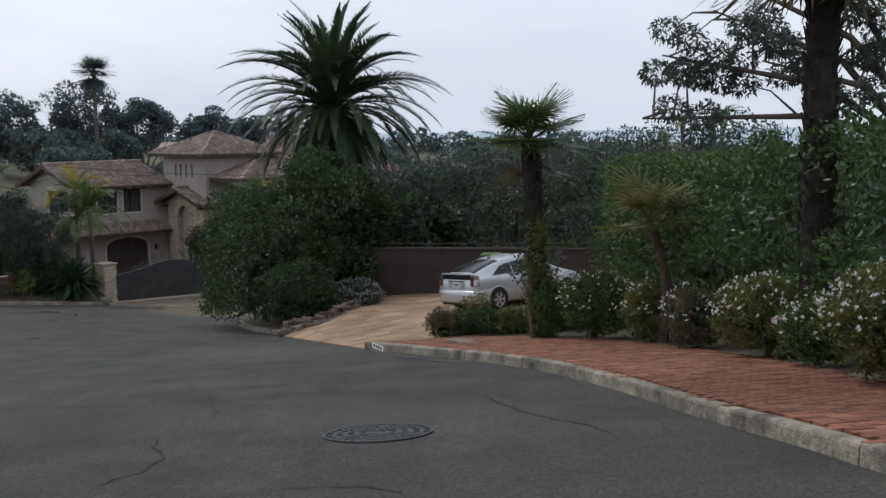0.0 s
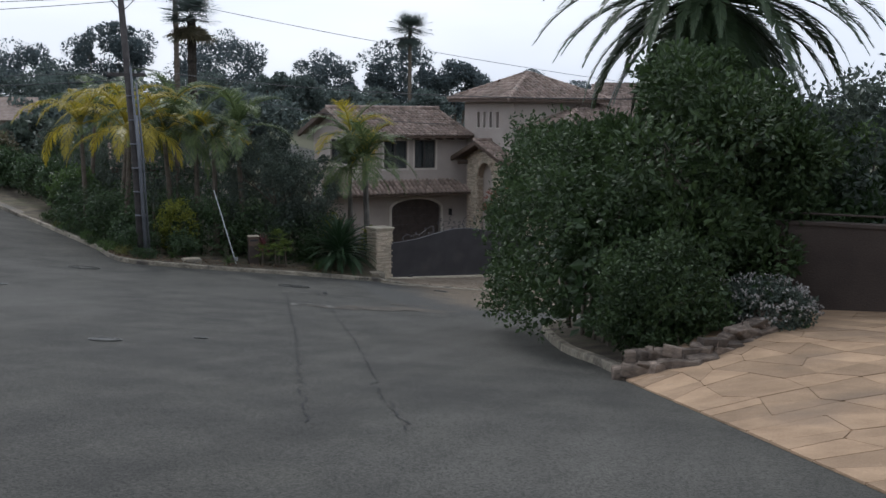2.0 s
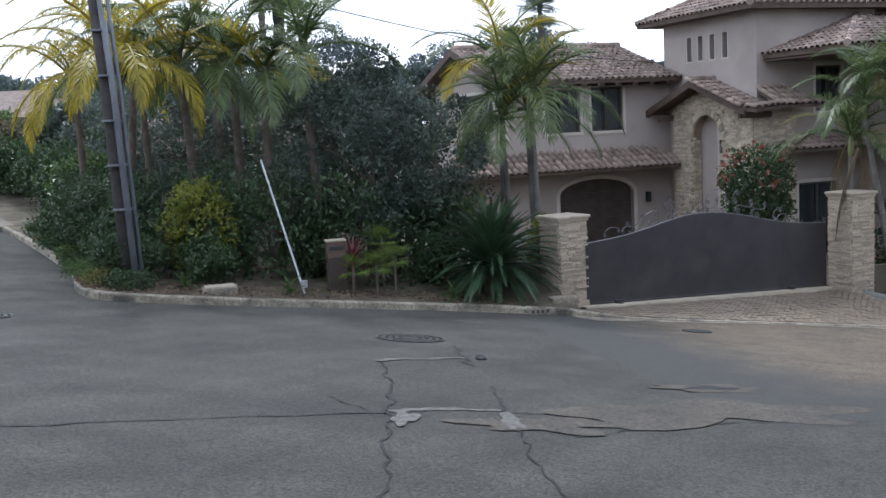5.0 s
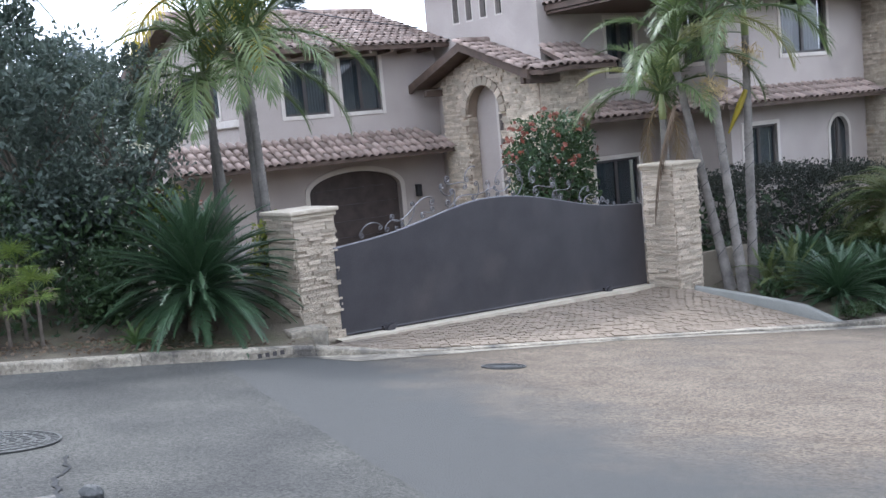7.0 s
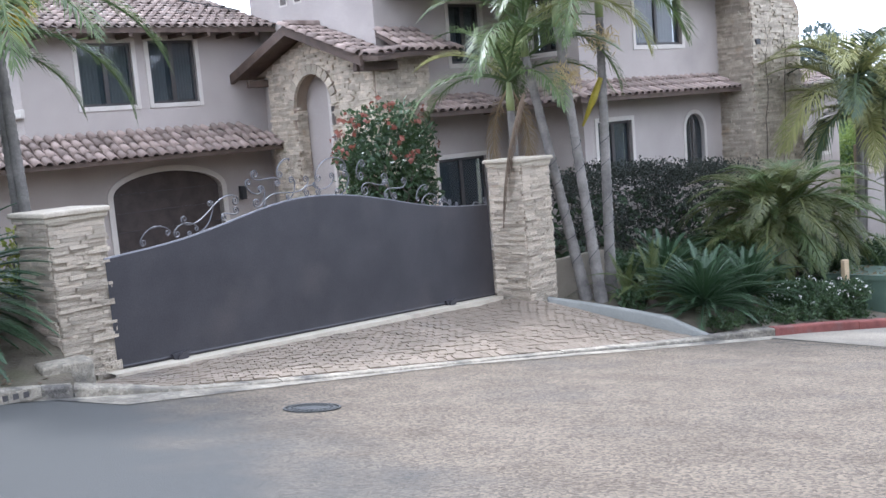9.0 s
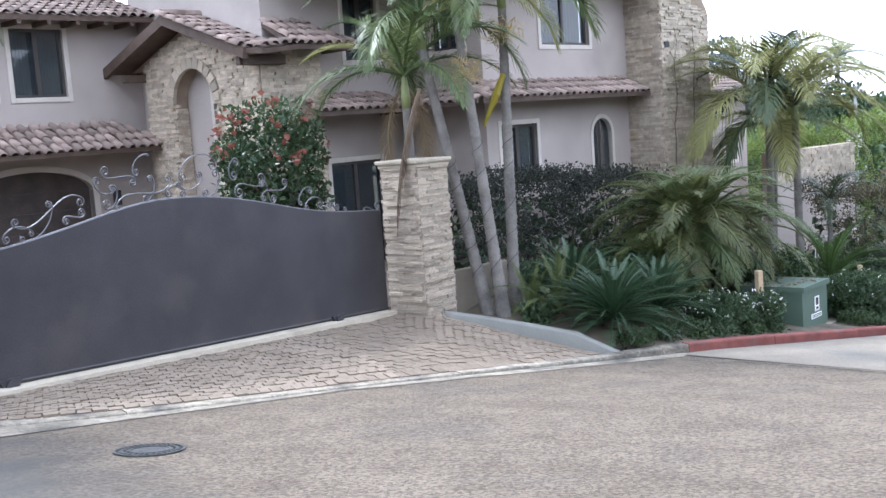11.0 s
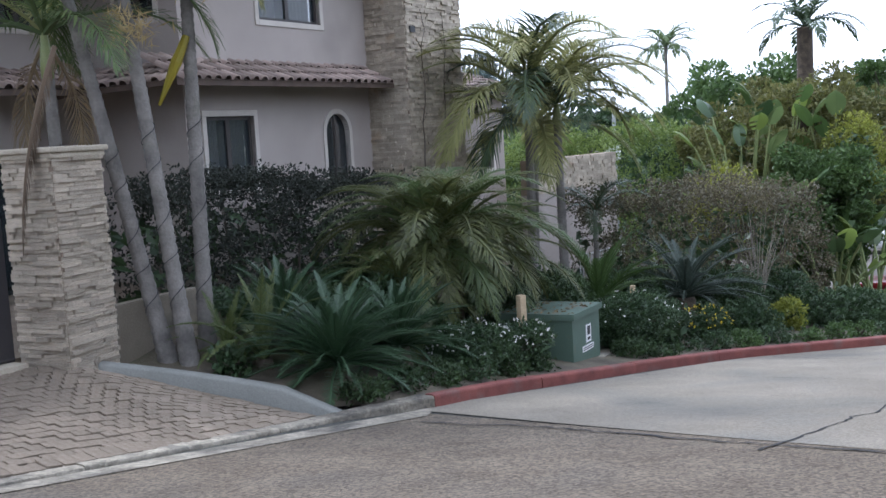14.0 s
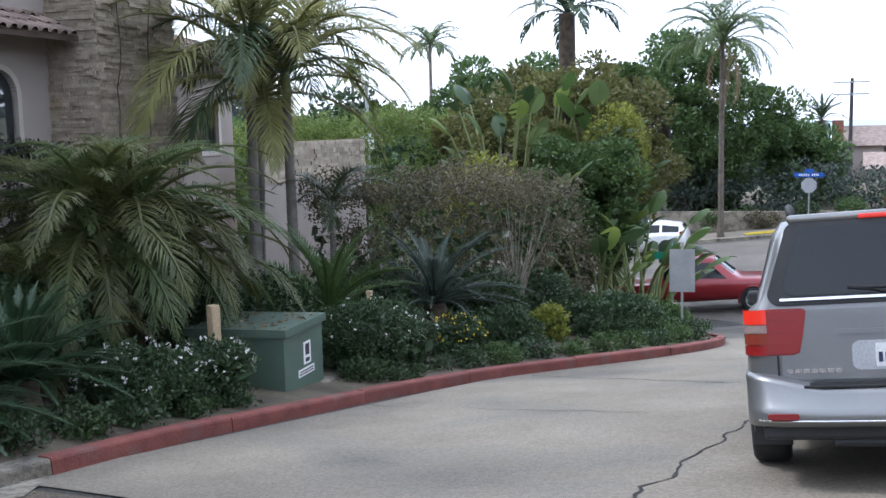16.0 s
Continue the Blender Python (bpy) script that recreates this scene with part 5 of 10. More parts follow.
for k in range(4):
    a_, b_ = Vector(hipc[k]), Vector(hipc[(k + 1) % 4])
    hpart("roof", slab([tuple(a_), tuple(b_), (APX, APY, APZ)], 0.14), FASCIA)
    run = (b_ - a_).length
    up_ = Vector((APX, APY, APZ)) - (a_ + b_) / 2
    lay_tiles(tile_frames(tuple(a_), tuple((b_ - a_) / run), tuple(up_), run, up_.length, lambda s, t, r_=run, l_=up_.length: r_ / 2 * t / l_ < s < r_ - r_ / 2 * t / l_), house, HOFF, False)
    hip_pts = [a_.lerp(Vector((APX, APY, APZ)), u) + Vector((0, 0, 0.06)) for u in np.linspace(0, 1, 13)]
    for p_, q_ in zip(hip_pts, hip_pts[1:]):
        hpart("hip_tile", tube([p_ - (q_ - p_) * 0.12, q_], [0.115, 0.09], 8), TILE)
hpart("soffit", box(EX0 + 0.05, EX1 - 0.05, EY0 + 0.05, EY1 - 0.05, 0.04, 0.1), FASCIA)
# lower roof along the tower's foot
hpart("roof", slab([(36.6, 57.2, -4.36), (39.5, 57.2, -4.36), (39.5, 58.3, -3.95), (37.2, 58.3, -3.95)], 0.1), FASCIA)
lay_tiles(tile_frames((36.65, 57.2, -4.36), (1, 0, 0), (0, 1.1, 0.41), 2.8, 1.15, lambda s, t: s > 0.5 * t), house, HOFF, True)
# right wing
UW, LW, AW = (42.6, 44.57, -3.07, -1.35), (40.9, 42.22, -6.3, -4.93), (44.52, 45.36, -6.5, -4.92)
hpart("wall", wall_grid("x", 55.9, 40.4, 50.0, GROUND_Z, -0.95, [UW, LW, AW]), STUCCO)
hpart("arch", arch_fill("x", 55.9, AW[0], AW[1], -5.34, -4.92), STUCCO)
SW2 = (56.45, 57.4, -3.1, -1.75)
hpart("wall", wall_grid("y", 40.4, 56.15, 58.3, GROUND_Z, -0.95, [SW2]), STUCCO)
window("x", 55.9, *UW)
window("x", 55.9, *LW)
window("y", 40.4, *SW2)
hpart("arch_trim", arch_band("x", 55.9, AW[0], AW[1], -5.34, -4.92, 0.1, 0.03, AW[2]), TRIM)
aw = hpart("window", box(AW[0], AW[1], 56.0, 56.01, AW[2], AW[3]), GLASS)
part("frame", box((AW[0] + AW[1]) / 2 - 0.02, (AW[0] + AW[1]) / 2 + 0.02, 55.97, 56.0, AW[2], AW[3]), WINFRAME, aw)
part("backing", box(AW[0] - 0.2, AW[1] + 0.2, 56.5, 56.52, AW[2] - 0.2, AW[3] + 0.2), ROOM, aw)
WX, WY, WZ, WR = 36.4, 54.6, -1.36, 0.31
hpart("roof", slab([(WX, WY, WZ), (50.4, WY, WZ), (50.4, 62.7, WZ + WR * 8.1), (WX + 8.1, 62.7, WZ + WR * 8.1)], 0.14), FASCIA)
hpart("roof", slab([(WX, 58.3, WZ), (WX, WY, WZ), (WX + 3.7, 58.3, WZ + WR * 3.7)], 0.14), FASCIA)
lay_tiles(tile_frames((WX, 58.28, WZ), (0, -1, 0), (3.7, 0, WR * 3.7), 3.68, 3.87, lambda s, t: s < 3.68 - 0.955 * t), house, HOFF, False)
lay_tiles(tile_frames((WX, WY, WZ), (1, 0, 0), (0, 8.1, WR * 8.1), 14.0, 8.48, lambda s, t: s > 0.955 * t), house, HOFF, False)
for k in range(12):
    p_, q_ = (Vector((WX + u, WY + u, WZ + WR * u + 0.06)) for u in (k * 0.36 - 0.04, k * 0.36 + 0.36))
    hpart("hip_tile", tube([p_, q_], [0.115, 0.09], 8), TILE)
hpart("soffit", box(WX + 0.05, 40.4, WY + 0.05, 58.3, WZ - 0.22, WZ - 0.16), FASCIA)
hpart("soffit", box(40.4, 50.3, WY + 0.05, 55.9, WZ - 0.22, WZ - 0.16), FASCIA)
# lower roofs on the right wing
hpart("roof", slab([(39.5, 55.15, -4.32), (46.15, 55.15, -4.32), (46.15, 55.9, -3.95), (40.4, 55.9, -3.95)], 0.1), FASCIA)
hpart("roof", slab([(39.3, 58.2, -4.4), (39.3, 55.15, -4.32), (40.4, 55.9, -3.95), (40.4, 58.2, -3.95)], 0.1), FASCIA)
lay_tiles(tile_frames((39.6, 55.15, -4.32), (1, 0, 0), (0, 0.75, 0.37), 6.5, 0.9), house, HOFF, True)
lay_tiles(tile_frames((39.3, 58.2, -4.36), (0, -1, 0), (1.1, 0, 0.42), 2.9, 1.1), house, HOFF, True)
# chimney
chim = hpart("chimney", extrude_poly([(46.25, GROUND_Z), (48.7, GROUND_Z), (48.7, -2.2), (47.9, -1.2), (47.9, 1.4), (46.25, 1.4)], 1.6, "y"), MORTAR)
chim.matrix_basis = HOFF @ Matrix.Translation((0, 54.85, 0))
keep = lambda s, z: s < 1.65 or z < 6.5 - max(0, (s - 1.65)) * 0.2
lay_stones(ledge_frames((46.25, 54.85, GROUND_Z), (1, 0, 0), (0, -1, 0), 2.45, 10.0, 5, row=0.06, keep=keep, lmin=0.12, lmax=0.5), house, HOFF, False)
lay_stones(ledge_frames((46.25, 55.9, GROUND_Z), (0, -1, 0), (-1, 0, 0), 1.05, 10.0, 6, row=0.06, lmin=0.12, lmax=0.5), house, HOFF, False)
lay_stones(ledge_frames((48.7, 54.85, GROUND_Z), (0, 1, 0), (1, 0, 0), 1.05, 6.4, 7, row=0.06, lmin=0.12, lmax=0.5), house, HOFF, False)
for vx, seed_ in ((46.62, 1), (47.55, 2)):
    rv = random.Random(seed_)
    pv = [(vx + rv.uniform(-0.09, 0.09) + 0.03 * k, 54.79 + rv.uniform(-0.015, 0.01), -6.9 + 0.42 * k) for k in range(11)]
    vine = hpart("dry_vine", tube(pv, [0.016 - 0.001 * k for k in range(11)], 5), BARK, label="leafless climbing stem on the chimney")
    for k in (4, 6, 8):
        x_, y_, z_ = pv[k]
        part("twig", tube([(x_, y_, z_), (x_ + rv.choice((-1, 1)) * 0.2, y_, z_ + 0.2), (x_ + rv.choice((-1, 1)) * 0.3, y_ - 0.02, z_ + 0.5)], [0.008, 0.006, 0.003], 4), BARK, vine)
hpart("vent", box(46.38, 46.58, 54.78, 54.82, -3.22, -3.08), BLACK)
# low wing past the chimney
SW = (51.38, 52.1, -6.5, -5.5)
hpart("wall", wall_grid("x", 55.9, 48.7, 52.8, -9.4, -4.35, [SW]), STUCCO)
hpart("wall", wall_grid("y", 52.55, 56.15, 62.0, -9.4, -4.35, []), STUCCO)
window("x", 55.9, *SW, curtains=False, leaves=1)
hpart("roof", slab([(48.7, 55.3, -4.45), (53.2, 55.3, -4.45), (53.2, 59.0, -3.3), (48.7, 59.0, -3.3)], 0.12), FASCIA)
lay_tiles(tile_frames((48.7, 55.3, -4.45), (1, 0, 0), (0, 3.7, 1.15), 4.5, 3.9), house, HOFF, False)
# entry portico: a gabled arch in split stone
PA = (59.65, 61.3, GROUND_Z, -3.13)
PMID, PEND = (PA[0] + PA[1]) / 2, 62.45
hpart("portico_wall", wall_grid("y", 35.8, 58.0, PEND, GROUND_Z, -3.05, [PA], 0.34), MORTAR)
hpart("arch", arch_fill("y", 35.8, PA[0], PA[1], -3.95, -3.13, 0.34), MORTAR)
hpart("portico_gable", moved(extrude_poly([(58.0, -3.05), (63.0, -3.05), (60.5, -2.2)], 0.34, "x"), (35.8, 0, 0)), MORTAR)
hpart("portico_wall", wall_grid("x", 58.0, 36.14, 37.4, GROUND_Z, -2.95, [], 0.29), MORTAR)


def gable_stone(s, z):
    """Stone covers the portico's end but for its arch."""
    y, zz = PEND - s, GROUND_Z + z
    half = (PA[1] - PA[0]) / 2
    if zz > -3.05:
        return abs(y - 60.5) < (-2.25 - zz) * 2.7
    return not (abs(y - PMID) < half + 0.02 and zz < -3.95) and not (zz >= -3.95 and ((y - PMID) / (half + 0.16)) ** 2 + ((zz + 3.95) / 0.98) ** 2 < 1)


lay_stones(ledge_frames((35.8, PEND, GROUND_Z), (0, -1, 0), (-1, 0, 0), 4.4, 6.3, 8, keep=gable_stone), house, HOFF, False)
lay_stones(ledge_frames((35.8, 58.0, GROUND_Z), (1, 0, 0), (0, -1, 0), 1.6, 5.6, 9), house, HOFF, False)
lay_stones(ledge_frames((36.12, PA[1], GROUND_Z), (-1, 0, 0), (0, -1, 0), 0.32, 4.6, 10), house, HOFF, False)
for i in range(13):
    t = math.pi * (i + 0.5) / 13
    y, z = PMID + 0.91 * math.cos(t), -3.95 + 0.9 * math.sin(t)
    part("voussoir", UNIT, None, house, at=HOFF @ Matrix.Translation((35.77, y, z)) @ pose(0, 0, 0, math.degrees(t) - 90, 0, 0) @ Matrix.Diagonal((0.1, 0.19, 0.24, 1)))
PR, PZ0, PZ1 = 60.5, -3.0, -2.03
RS = math.hypot(PR - 57.7, PZ1 - PZ0)
hpart("roof", slab([(35.2, 57.7, PZ0), (36.15, 57.7, PZ0), (36.15, PR, PZ1), (35.2, PR, PZ1)], 0.11), FASCIA)
hpart("roof", slab([(35.2, PR, PZ1), (36.15, PR, PZ1), (36.15, 63.3, PZ0), (35.2, 63.3, PZ0)], 0.11), FASCIA)
hpart("rake_board", slab([(35.14, 57.65, PZ0 + 0.02), (35.26, 57.65, PZ0 + 0.02), (35.26, PR, PZ1 + 0.04), (35.14, PR, PZ1 + 0.04)], 0.24), FASCIA)
hpart("rake_board", slab([(35.14, PR, PZ1 + 0.04), (35.26, PR, PZ1 + 0.04), (35.26, 63.35, PZ0 + 0.02), (35.14, 63.35, PZ0 + 0.02)], 0.24), FASCIA)
lay_tiles(tile_frames((35.2, 57.7, PZ0), (1, 0, 0), (0, PR - 57.7, PZ1 - PZ0), 1.0, RS), house, HOFF, True)
lay_tiles(tile_frames((36.15, 63.3, PZ0), (-1, 0, 0), (0, PR - 63.3, PZ1 - PZ0), 0.95, RS), house, HOFF, True)
lay_tiles([Matrix.Translation((35.15, 57.7 + (PR - 57.7) * u, PZ0 + 0.04 + (PZ1 - PZ0) * u)) @ pose(0, 0, 0, 19.1, 0, 0) for u in np.arange(0, 1.0, 0.13)], house, HOFF, True)
for k in range(4):
    hpart("ridge_tile", tube([(35.16 + k * 0.27, PR, PZ1 + 0.05), (35.46 + k * 0.27, PR, PZ1 + 0.07)], [0.115, 0.095], 8), TILE)
# the skirt of roof that wraps the tower's corner
hpart("roof", slab([(36.15, 57.2, -2.97), (37.75, 57.2, -2.97), (37.25, 58.3, -2.4), (36.15, 58.3, -2.4)], 0.1), FASCIA)
hpart("roof", slab([(37.75, 57.2, -2.97), (37.75, 58.3, -2.97), (37.25, 58.3, -2.4)], 0.1), FASCIA)
lay_tiles(tile_frames((36.15, 57.2, -2.95), (1, 0, 0), (0, 1.1, 0.57), 1.6, 1.24, lambda s, t: s < 1.6 - 0.4 * t), house, HOFF, True)
hpart("roof", slab([(35.3, 57.2, -3.06), (36.15, 57.2, -2.97), (36.15, 57.75, -2.9), (35.2, 57.75, -2.99)], 0.1), FASCIA)
lay_tiles(tile_frames((35.25, 57.2, -3.02), (1, 0, 0.08), (0, 0.55, 0.14), 0.9, 0.5), house, HOFF, True)
hpart("corbel", box(35.3, 36.3, 57.75, 58.0, -3.32, -3.12, 0.02), FASCIA)
for y in (57.9, 62.4):
    hpart("corbel", box(35.22, 35.8, y, y + 0.14, -3.32, -3.14, 0.02), FASCIA)
# a wall lantern by the garage
lan = hpart("wall_lantern", box(35.0, 35.16, 62.98, 63.12, -6.15, -5.8, 0.02), BLACK)
part("bracket", box(35.05, 35.11, 63.1, 63.2, -5.85, -5.8), BLACK, lan)

# the courtyard behind the gate
court = [(-18.3, 55.9, -7.42), (-13.2, 62.6, -7.95), (-8.0, 70.5, -8.05), (-12.5, 76.5, -7.95), (-26.5, 64.5, -7.85), (-22.0, 58.8, -7.5)]
solo("courtyard", slab(court, 0.3), PAVER, "paved forecourt behind the gate", "courtyard", kind="structure")

# ---- gate, pillars, apron ----
GA, GB = Vector((-18.05, 55.35, -7.42)), Vector((-13.32, 62.2, -7.98))
gdir = (GB - GA)
glen = math.hypot(gdir.x, gdir.y)
gyaw = math.degrees(math.atan2(gdir.y, gdir.x))
gate = thing("sliding_gate", "long dark steel sliding gate with a curved top and scrollwork", "gate", tuple(GA), gyaw)
fall = (GB.z - GA.z) / glen


GATE_EDGE = smooth_path([(0.0, 1.47), (1.07, 1.535), (1.9, 1.65), (2.7, 1.79), (3.3, 1.86), (3.9, 1.86), (4.6, 1.79), (5.3, 1.665), (6.4, 1.43), (7.25, 1.305), (8.33, 1.215)], 0.1)


def gate_top(s):
    """The panel's wavy upper edge over its foot."""
    return float(np.interp(s, GATE_EDGE[:, 0], GATE_EDGE[:, 1]))


N = 48
pan = [(glen * i / N, fall * glen * i / N + 0.06) for i in range(N + 1)] + [(glen * i / N, gate_top(glen * i / N)) for i in range(N, -1, -1)]
bmg = bmesh.new()
for yy in (-0.025, 0.025):
    lo_ = [bmg.verts.new((p[0], yy, p[1])) for p in pan[:N + 1]]
    hi_ = [bmg.verts.new((p[0], yy, p[1])) for p in pan[N + 1:][::-1]]
    for i in range(N):
        bmg.faces.new((lo_[i], lo_[i + 1], hi_[i + 1], hi_[i]))
panel = part("panel", bmg, GATE, gate)
part("top_rail", tube([(glen * i / N, 0, gate_top(glen * i / N)) for i in range(N + 1)], 0.022, 6), WROUGHT, gate)
part("bottom_rail", tube([(0, 0, 0.08), (glen, 0, fall * glen + 0.08)], 0.035, 6), GATE, gate)
for s in (0.97, 6.92):
    z = fall * s
    wheel = bmesh.new()
    bmesh.ops.create_cone(wheel, cap_ends=True, segments=18, radius1=0.08, radius2=0.08, depth=0.05, matrix=Matrix.Translation((s, -0.08, z + 0.045)) @ pose(0, 0, 0, 90, 0, 0))
    wo_ = part("wheel", wheel, GATE, gate)
    part("wheel_box", extrude_poly([(s - 0.15, z + 0.13), (s + 0.15, z + 0.13), (s + 0.09, z + 0.0), (s - 0.09, z + 0.0)], 0.06, "y"), GATE, gate, at=(0, -0.07, 0))


def volute(cx, cz, r, heading, turns=1.35):
    """A spiral from its eye out to a point where it runs along a heading; the sign of r is its sense."""
    h, r = math.copysign(1, r), abs(r)
    last = heading - h * math.pi / 2
    return [(cx + r * (0.2 + 0.8 * u) * math.cos(last - h * (1 - u) * turns * 2 * math.pi), 0.0, cz + r * (0.2 + 0.8 * u) * math.sin(last - h * (1 - u) * turns * 2 * math.pi)) for u in np.linspace(0, 1, 18)]


def scroll(sa, za, ra, sb, zb, rb, bend, ess):
    """One forged bar with a curl at each end, bent like a C or like an S."""
    th, sg = math.atan2(zb - za, sb - sa), math.copysign(1, bend)
    ha, hb = th + bend, th + math.pi + (bend if ess else -bend)
    a = volute(sa, za, -sg * ra, ha)
    b = volute(sb, zb, (-sg if ess else sg) * rb, hb)
    p, q = np.array(a[-1]), np.array(b[-1])
    k = np.linalg.norm(q - p) * 1.15
    ta, tb = np.array((math.cos(ha), 0, math.sin(ha))) * k, -np.array((math.cos(hb), 0, math.sin(hb))) * k
    link = [tuple(p * (2 * u ** 3 - 3 * u * u + 1) + ta * (u ** 3 - 2 * u * u + u) + q * (3 * u * u - 2 * u ** 3) + tb * (u ** 3 - u * u)) for u in np.linspace(0, 1, 14)[1:-1]]
    return tube(a + link + b[::-1], 0.0105, 5)


# curls over the low end, the crown and the far end: eye, eye, bend, S or C
LOW_CURLS = [(0.62, 1.6, 0.05, 1.02, 1.68, 0.045, 0.9, 0), (1.31, 1.82, 0.054, 2.23, 1.97, 0.064, -0.7, 1), (1.78, 1.98, 0.047, 1.38, 1.62, 0.039, 0.8, 0), (2.0, 1.76, 0.048, 2.23, 1.84, 0.052, 0.9, 1), (1.5, 1.67, 0.035, 1.17, 1.64, 0.054, -0.8, 0), (2.65, 2.31, 0.066, 3.07, 2.14, 0.05, -1.3, 1), (2.51, 2.2, 0.057, 2.72, 2.09, 0.054, -0.9, 0), (2.63, 1.9, 0.07, 2.74, 2.08, 0.058, -0.9, 0), (3.14, 2.27, 0.055, 3.35, 2.47, 0.013, 0.9, 0)]
CROWN_CURLS = [(3.36, 2.16, 0.051, 3.26, 1.92, 0.042, 0.8, 0), (3.66, 2.14, 0.06, 2.79, 1.84, 0.033, 0.7, 1), (4.5, 2.26, 0.076, 3.93, 2.14, 0.065, -1.3, 0), (3.9, 1.92, 0.052, 3.66, 1.94, 0.06, -1.0, 0), (4.23, 2.14, 0.057, 3.84, 2.05, 0.035, 0.9, 0), (4.33, 1.89, 0.058, 4.54, 2.14, 0.063, -1.2, 0), (4.9, 2.09, 0.077, 4.96, 2.27, 0.064, 0.9, 0), (4.98, 1.84, 0.092, 5.46, 2.0, 0.084, 0.8, 1)]
FAR_CURLS = [(5.47, 1.91, 0.056, 5.69, 1.68, 0.066, 0.8, 1), (5.96, 1.9, 0.062, 5.49, 1.7, 0.056, 0.8, 1), (6.3, 1.55, 0.044, 6.54, 1.72, 0.054, 0.9, 0), (6.44, 1.47, 0.049, 6.76, 1.48, 0.075, 0.9, 0), (7.01, 1.46, 0.065, 7.18, 1.4, 0.051, 0.9, 1), (7.38, 1.34, 0.041, 6.9, 1.41, 0.03, 0.7, 1), (8.25, 1.31, 0.07, 7.9, 1.26, 0.025, 0.8, 1)]
for row in LOW_CURLS + CROWN_CURLS + FAR_CURLS:
    part("scroll", scroll(*row), WROUGHT, gate)


def pillar(name, cx, cy, z0, z1, size, seed, yaw):
    root = thing(name, "square gate pillar in split tan ledge stone with a pale cap", "gate pillar", (cx, cy, z0), yaw, group="gate pillars")
    h_ = size / 2 - 0.03
    tall = z1 - z0 - 0.1
    part("core", box(-h_, h_, -h_, h_, -0.4, tall), MORTAR, root)
    for k, (o, a, n) in enumerate((((-h_, -h_, 0), (1, 0, 0), (0, -1, 0)), ((h_, -h_, 0), (0, 1, 0), (1, 0, 0)), ((h_, h_, 0), (-1, 0, 0), (0, 1, 0)), ((-h_, h_, 0), (0, -1, 0), (-1, 0, 0)))):
        lay_stones(ledge_frames(o, a, n, 2 * h_, tall, seed + k, row=0.044, lmin=0.12, lmax=0.5), root, Matrix(), k in (0, 3))
    c = size / 2 + 0.05
    part("cap", box(-c, c, -c, c, tall + 0.04, tall + 0.11, 0.02), CAPSTONE, root, "cream cast cap")
    part("cap_moulding", box(-c + 0.035, c - 0.035, -c + 0.035, c - 0.035, tall - 0.03, tall + 0.05, 0.02), CAPSTONE, root)
    return root


pillar("gate_pillar", -18.55, 55.35, -7.5, -5.28, 0.82, 21, 52)
pillar("gate_pillar", -12.68, 62.4, -8.15, -5.38, 0.86, 31, 50)
solo("footing_block", box(-0.3, 0.3, -0.2, 0.2, -0.1, 0.32, 0.03), CONCRETE, "small concrete block at the foot of the gate pillar", "block", at=pose(-18.35, 54.5, -7.35, 0, 0, 40))

# apron of cobble pavers from the lip up to the gate
AP_F = smooth_path([(-18.0, 54.12), (-17.2, 54.47), (-15.6, 55.6), (-13.85, 57.25), (-12.55, 58.4), (-11.15, 59.55), (-9.95, 60.75)], 0.1)
AP_B = smooth_path([(-18.05, 55.1), (-17.2, 56.45), (-15.7, 58.65), (-14.4, 60.5), (-13.4, 61.9), (-12.3, 61.85), (-11.0, 61.35)], 0.1)


def apron_point(u, v):
    f = np.array([np.interp(u, np.linspace(0, 1, len(AP_F)), AP_F[:, k]) for k in (0, 1)])
    b = np.array([np.interp(u, np.linspace(0, 1, len(AP_B)), AP_B[:, k]) for k in (0, 1)])
    p = f * (1 - v) + b * v
    zb = np.interp(u, [0, 0.75, 0.85, 1], [-7.44, -8.0, -8.06, -8.45])
    zf = float(height(f[0], f[1])) + 0.045
    return Vector((p[0], p[1], zf * (1 - v) + zb * v))


def sheet_uv(fn, n, m, drop):
    v = [tuple(fn(i / n, j / m) - Vector((0, 0, drop))) for i in range(n + 1) for j in range(m + 1)]
    idx = np.arange((n + 1) * (m + 1)).reshape(n + 1, m + 1)
    return mesh_np("sheet", v, np.stack([idx[:-1, :-1], idx[1:, :-1], idx[1:, 1:], idx[:-1, 1:]], -1).reshape(-1, 4), True)


apron = solo("drive_apron", sheet_uv(apron_point, 40, 10, 0.02), JOINT, "cobble-paved apron sloping up to the gate", "driveway", kind="structure")
curb_wall = smooth_path([(-12.3, 61.95), (-11.6, 61.75), (-10.8, 61.45), (-10.1, 61.1), (-9.5, 60.85)], 0.15)
bmw = bmesh.new()
rings = []
for i, p in enumerate(curb_wall):
    u = i / (len(curb_wall) - 1)
    d = curb_wall[min(i + 1, len(curb_wall) - 1)] - curb_wall[max(i - 1, 0)]
    d /= np.linalg.norm(d)
    nx, ny = -d[1], d[0]
    top = np.interp(u, [0, 0.75, 1], [-8.0, -8.38, -8.72])
    rings.append([bmw.verts.new((p[0] + nx * o, p[1] + ny * o, z)) for o, z in ((-0.1, top - 0.9), (-0.1, top - 0.03), (-0.07, top), (0.07, top), (0.1, top - 0.03), (0.1, top - 0.9))])
for a, b in zip(rings, rings[1:]):
    for k in range(5):
        bmw.faces.new((a[k], a[k + 1], b[k + 1], b[k]))
bmw.faces.new(rings[0][::-1]), bmw.faces.new(rings[-1])
bm_r = extrude_poly([(0, -0.9), (1.9, -0.9), (1.9, 0.66), (0, 0.66)], 0.18, "y")
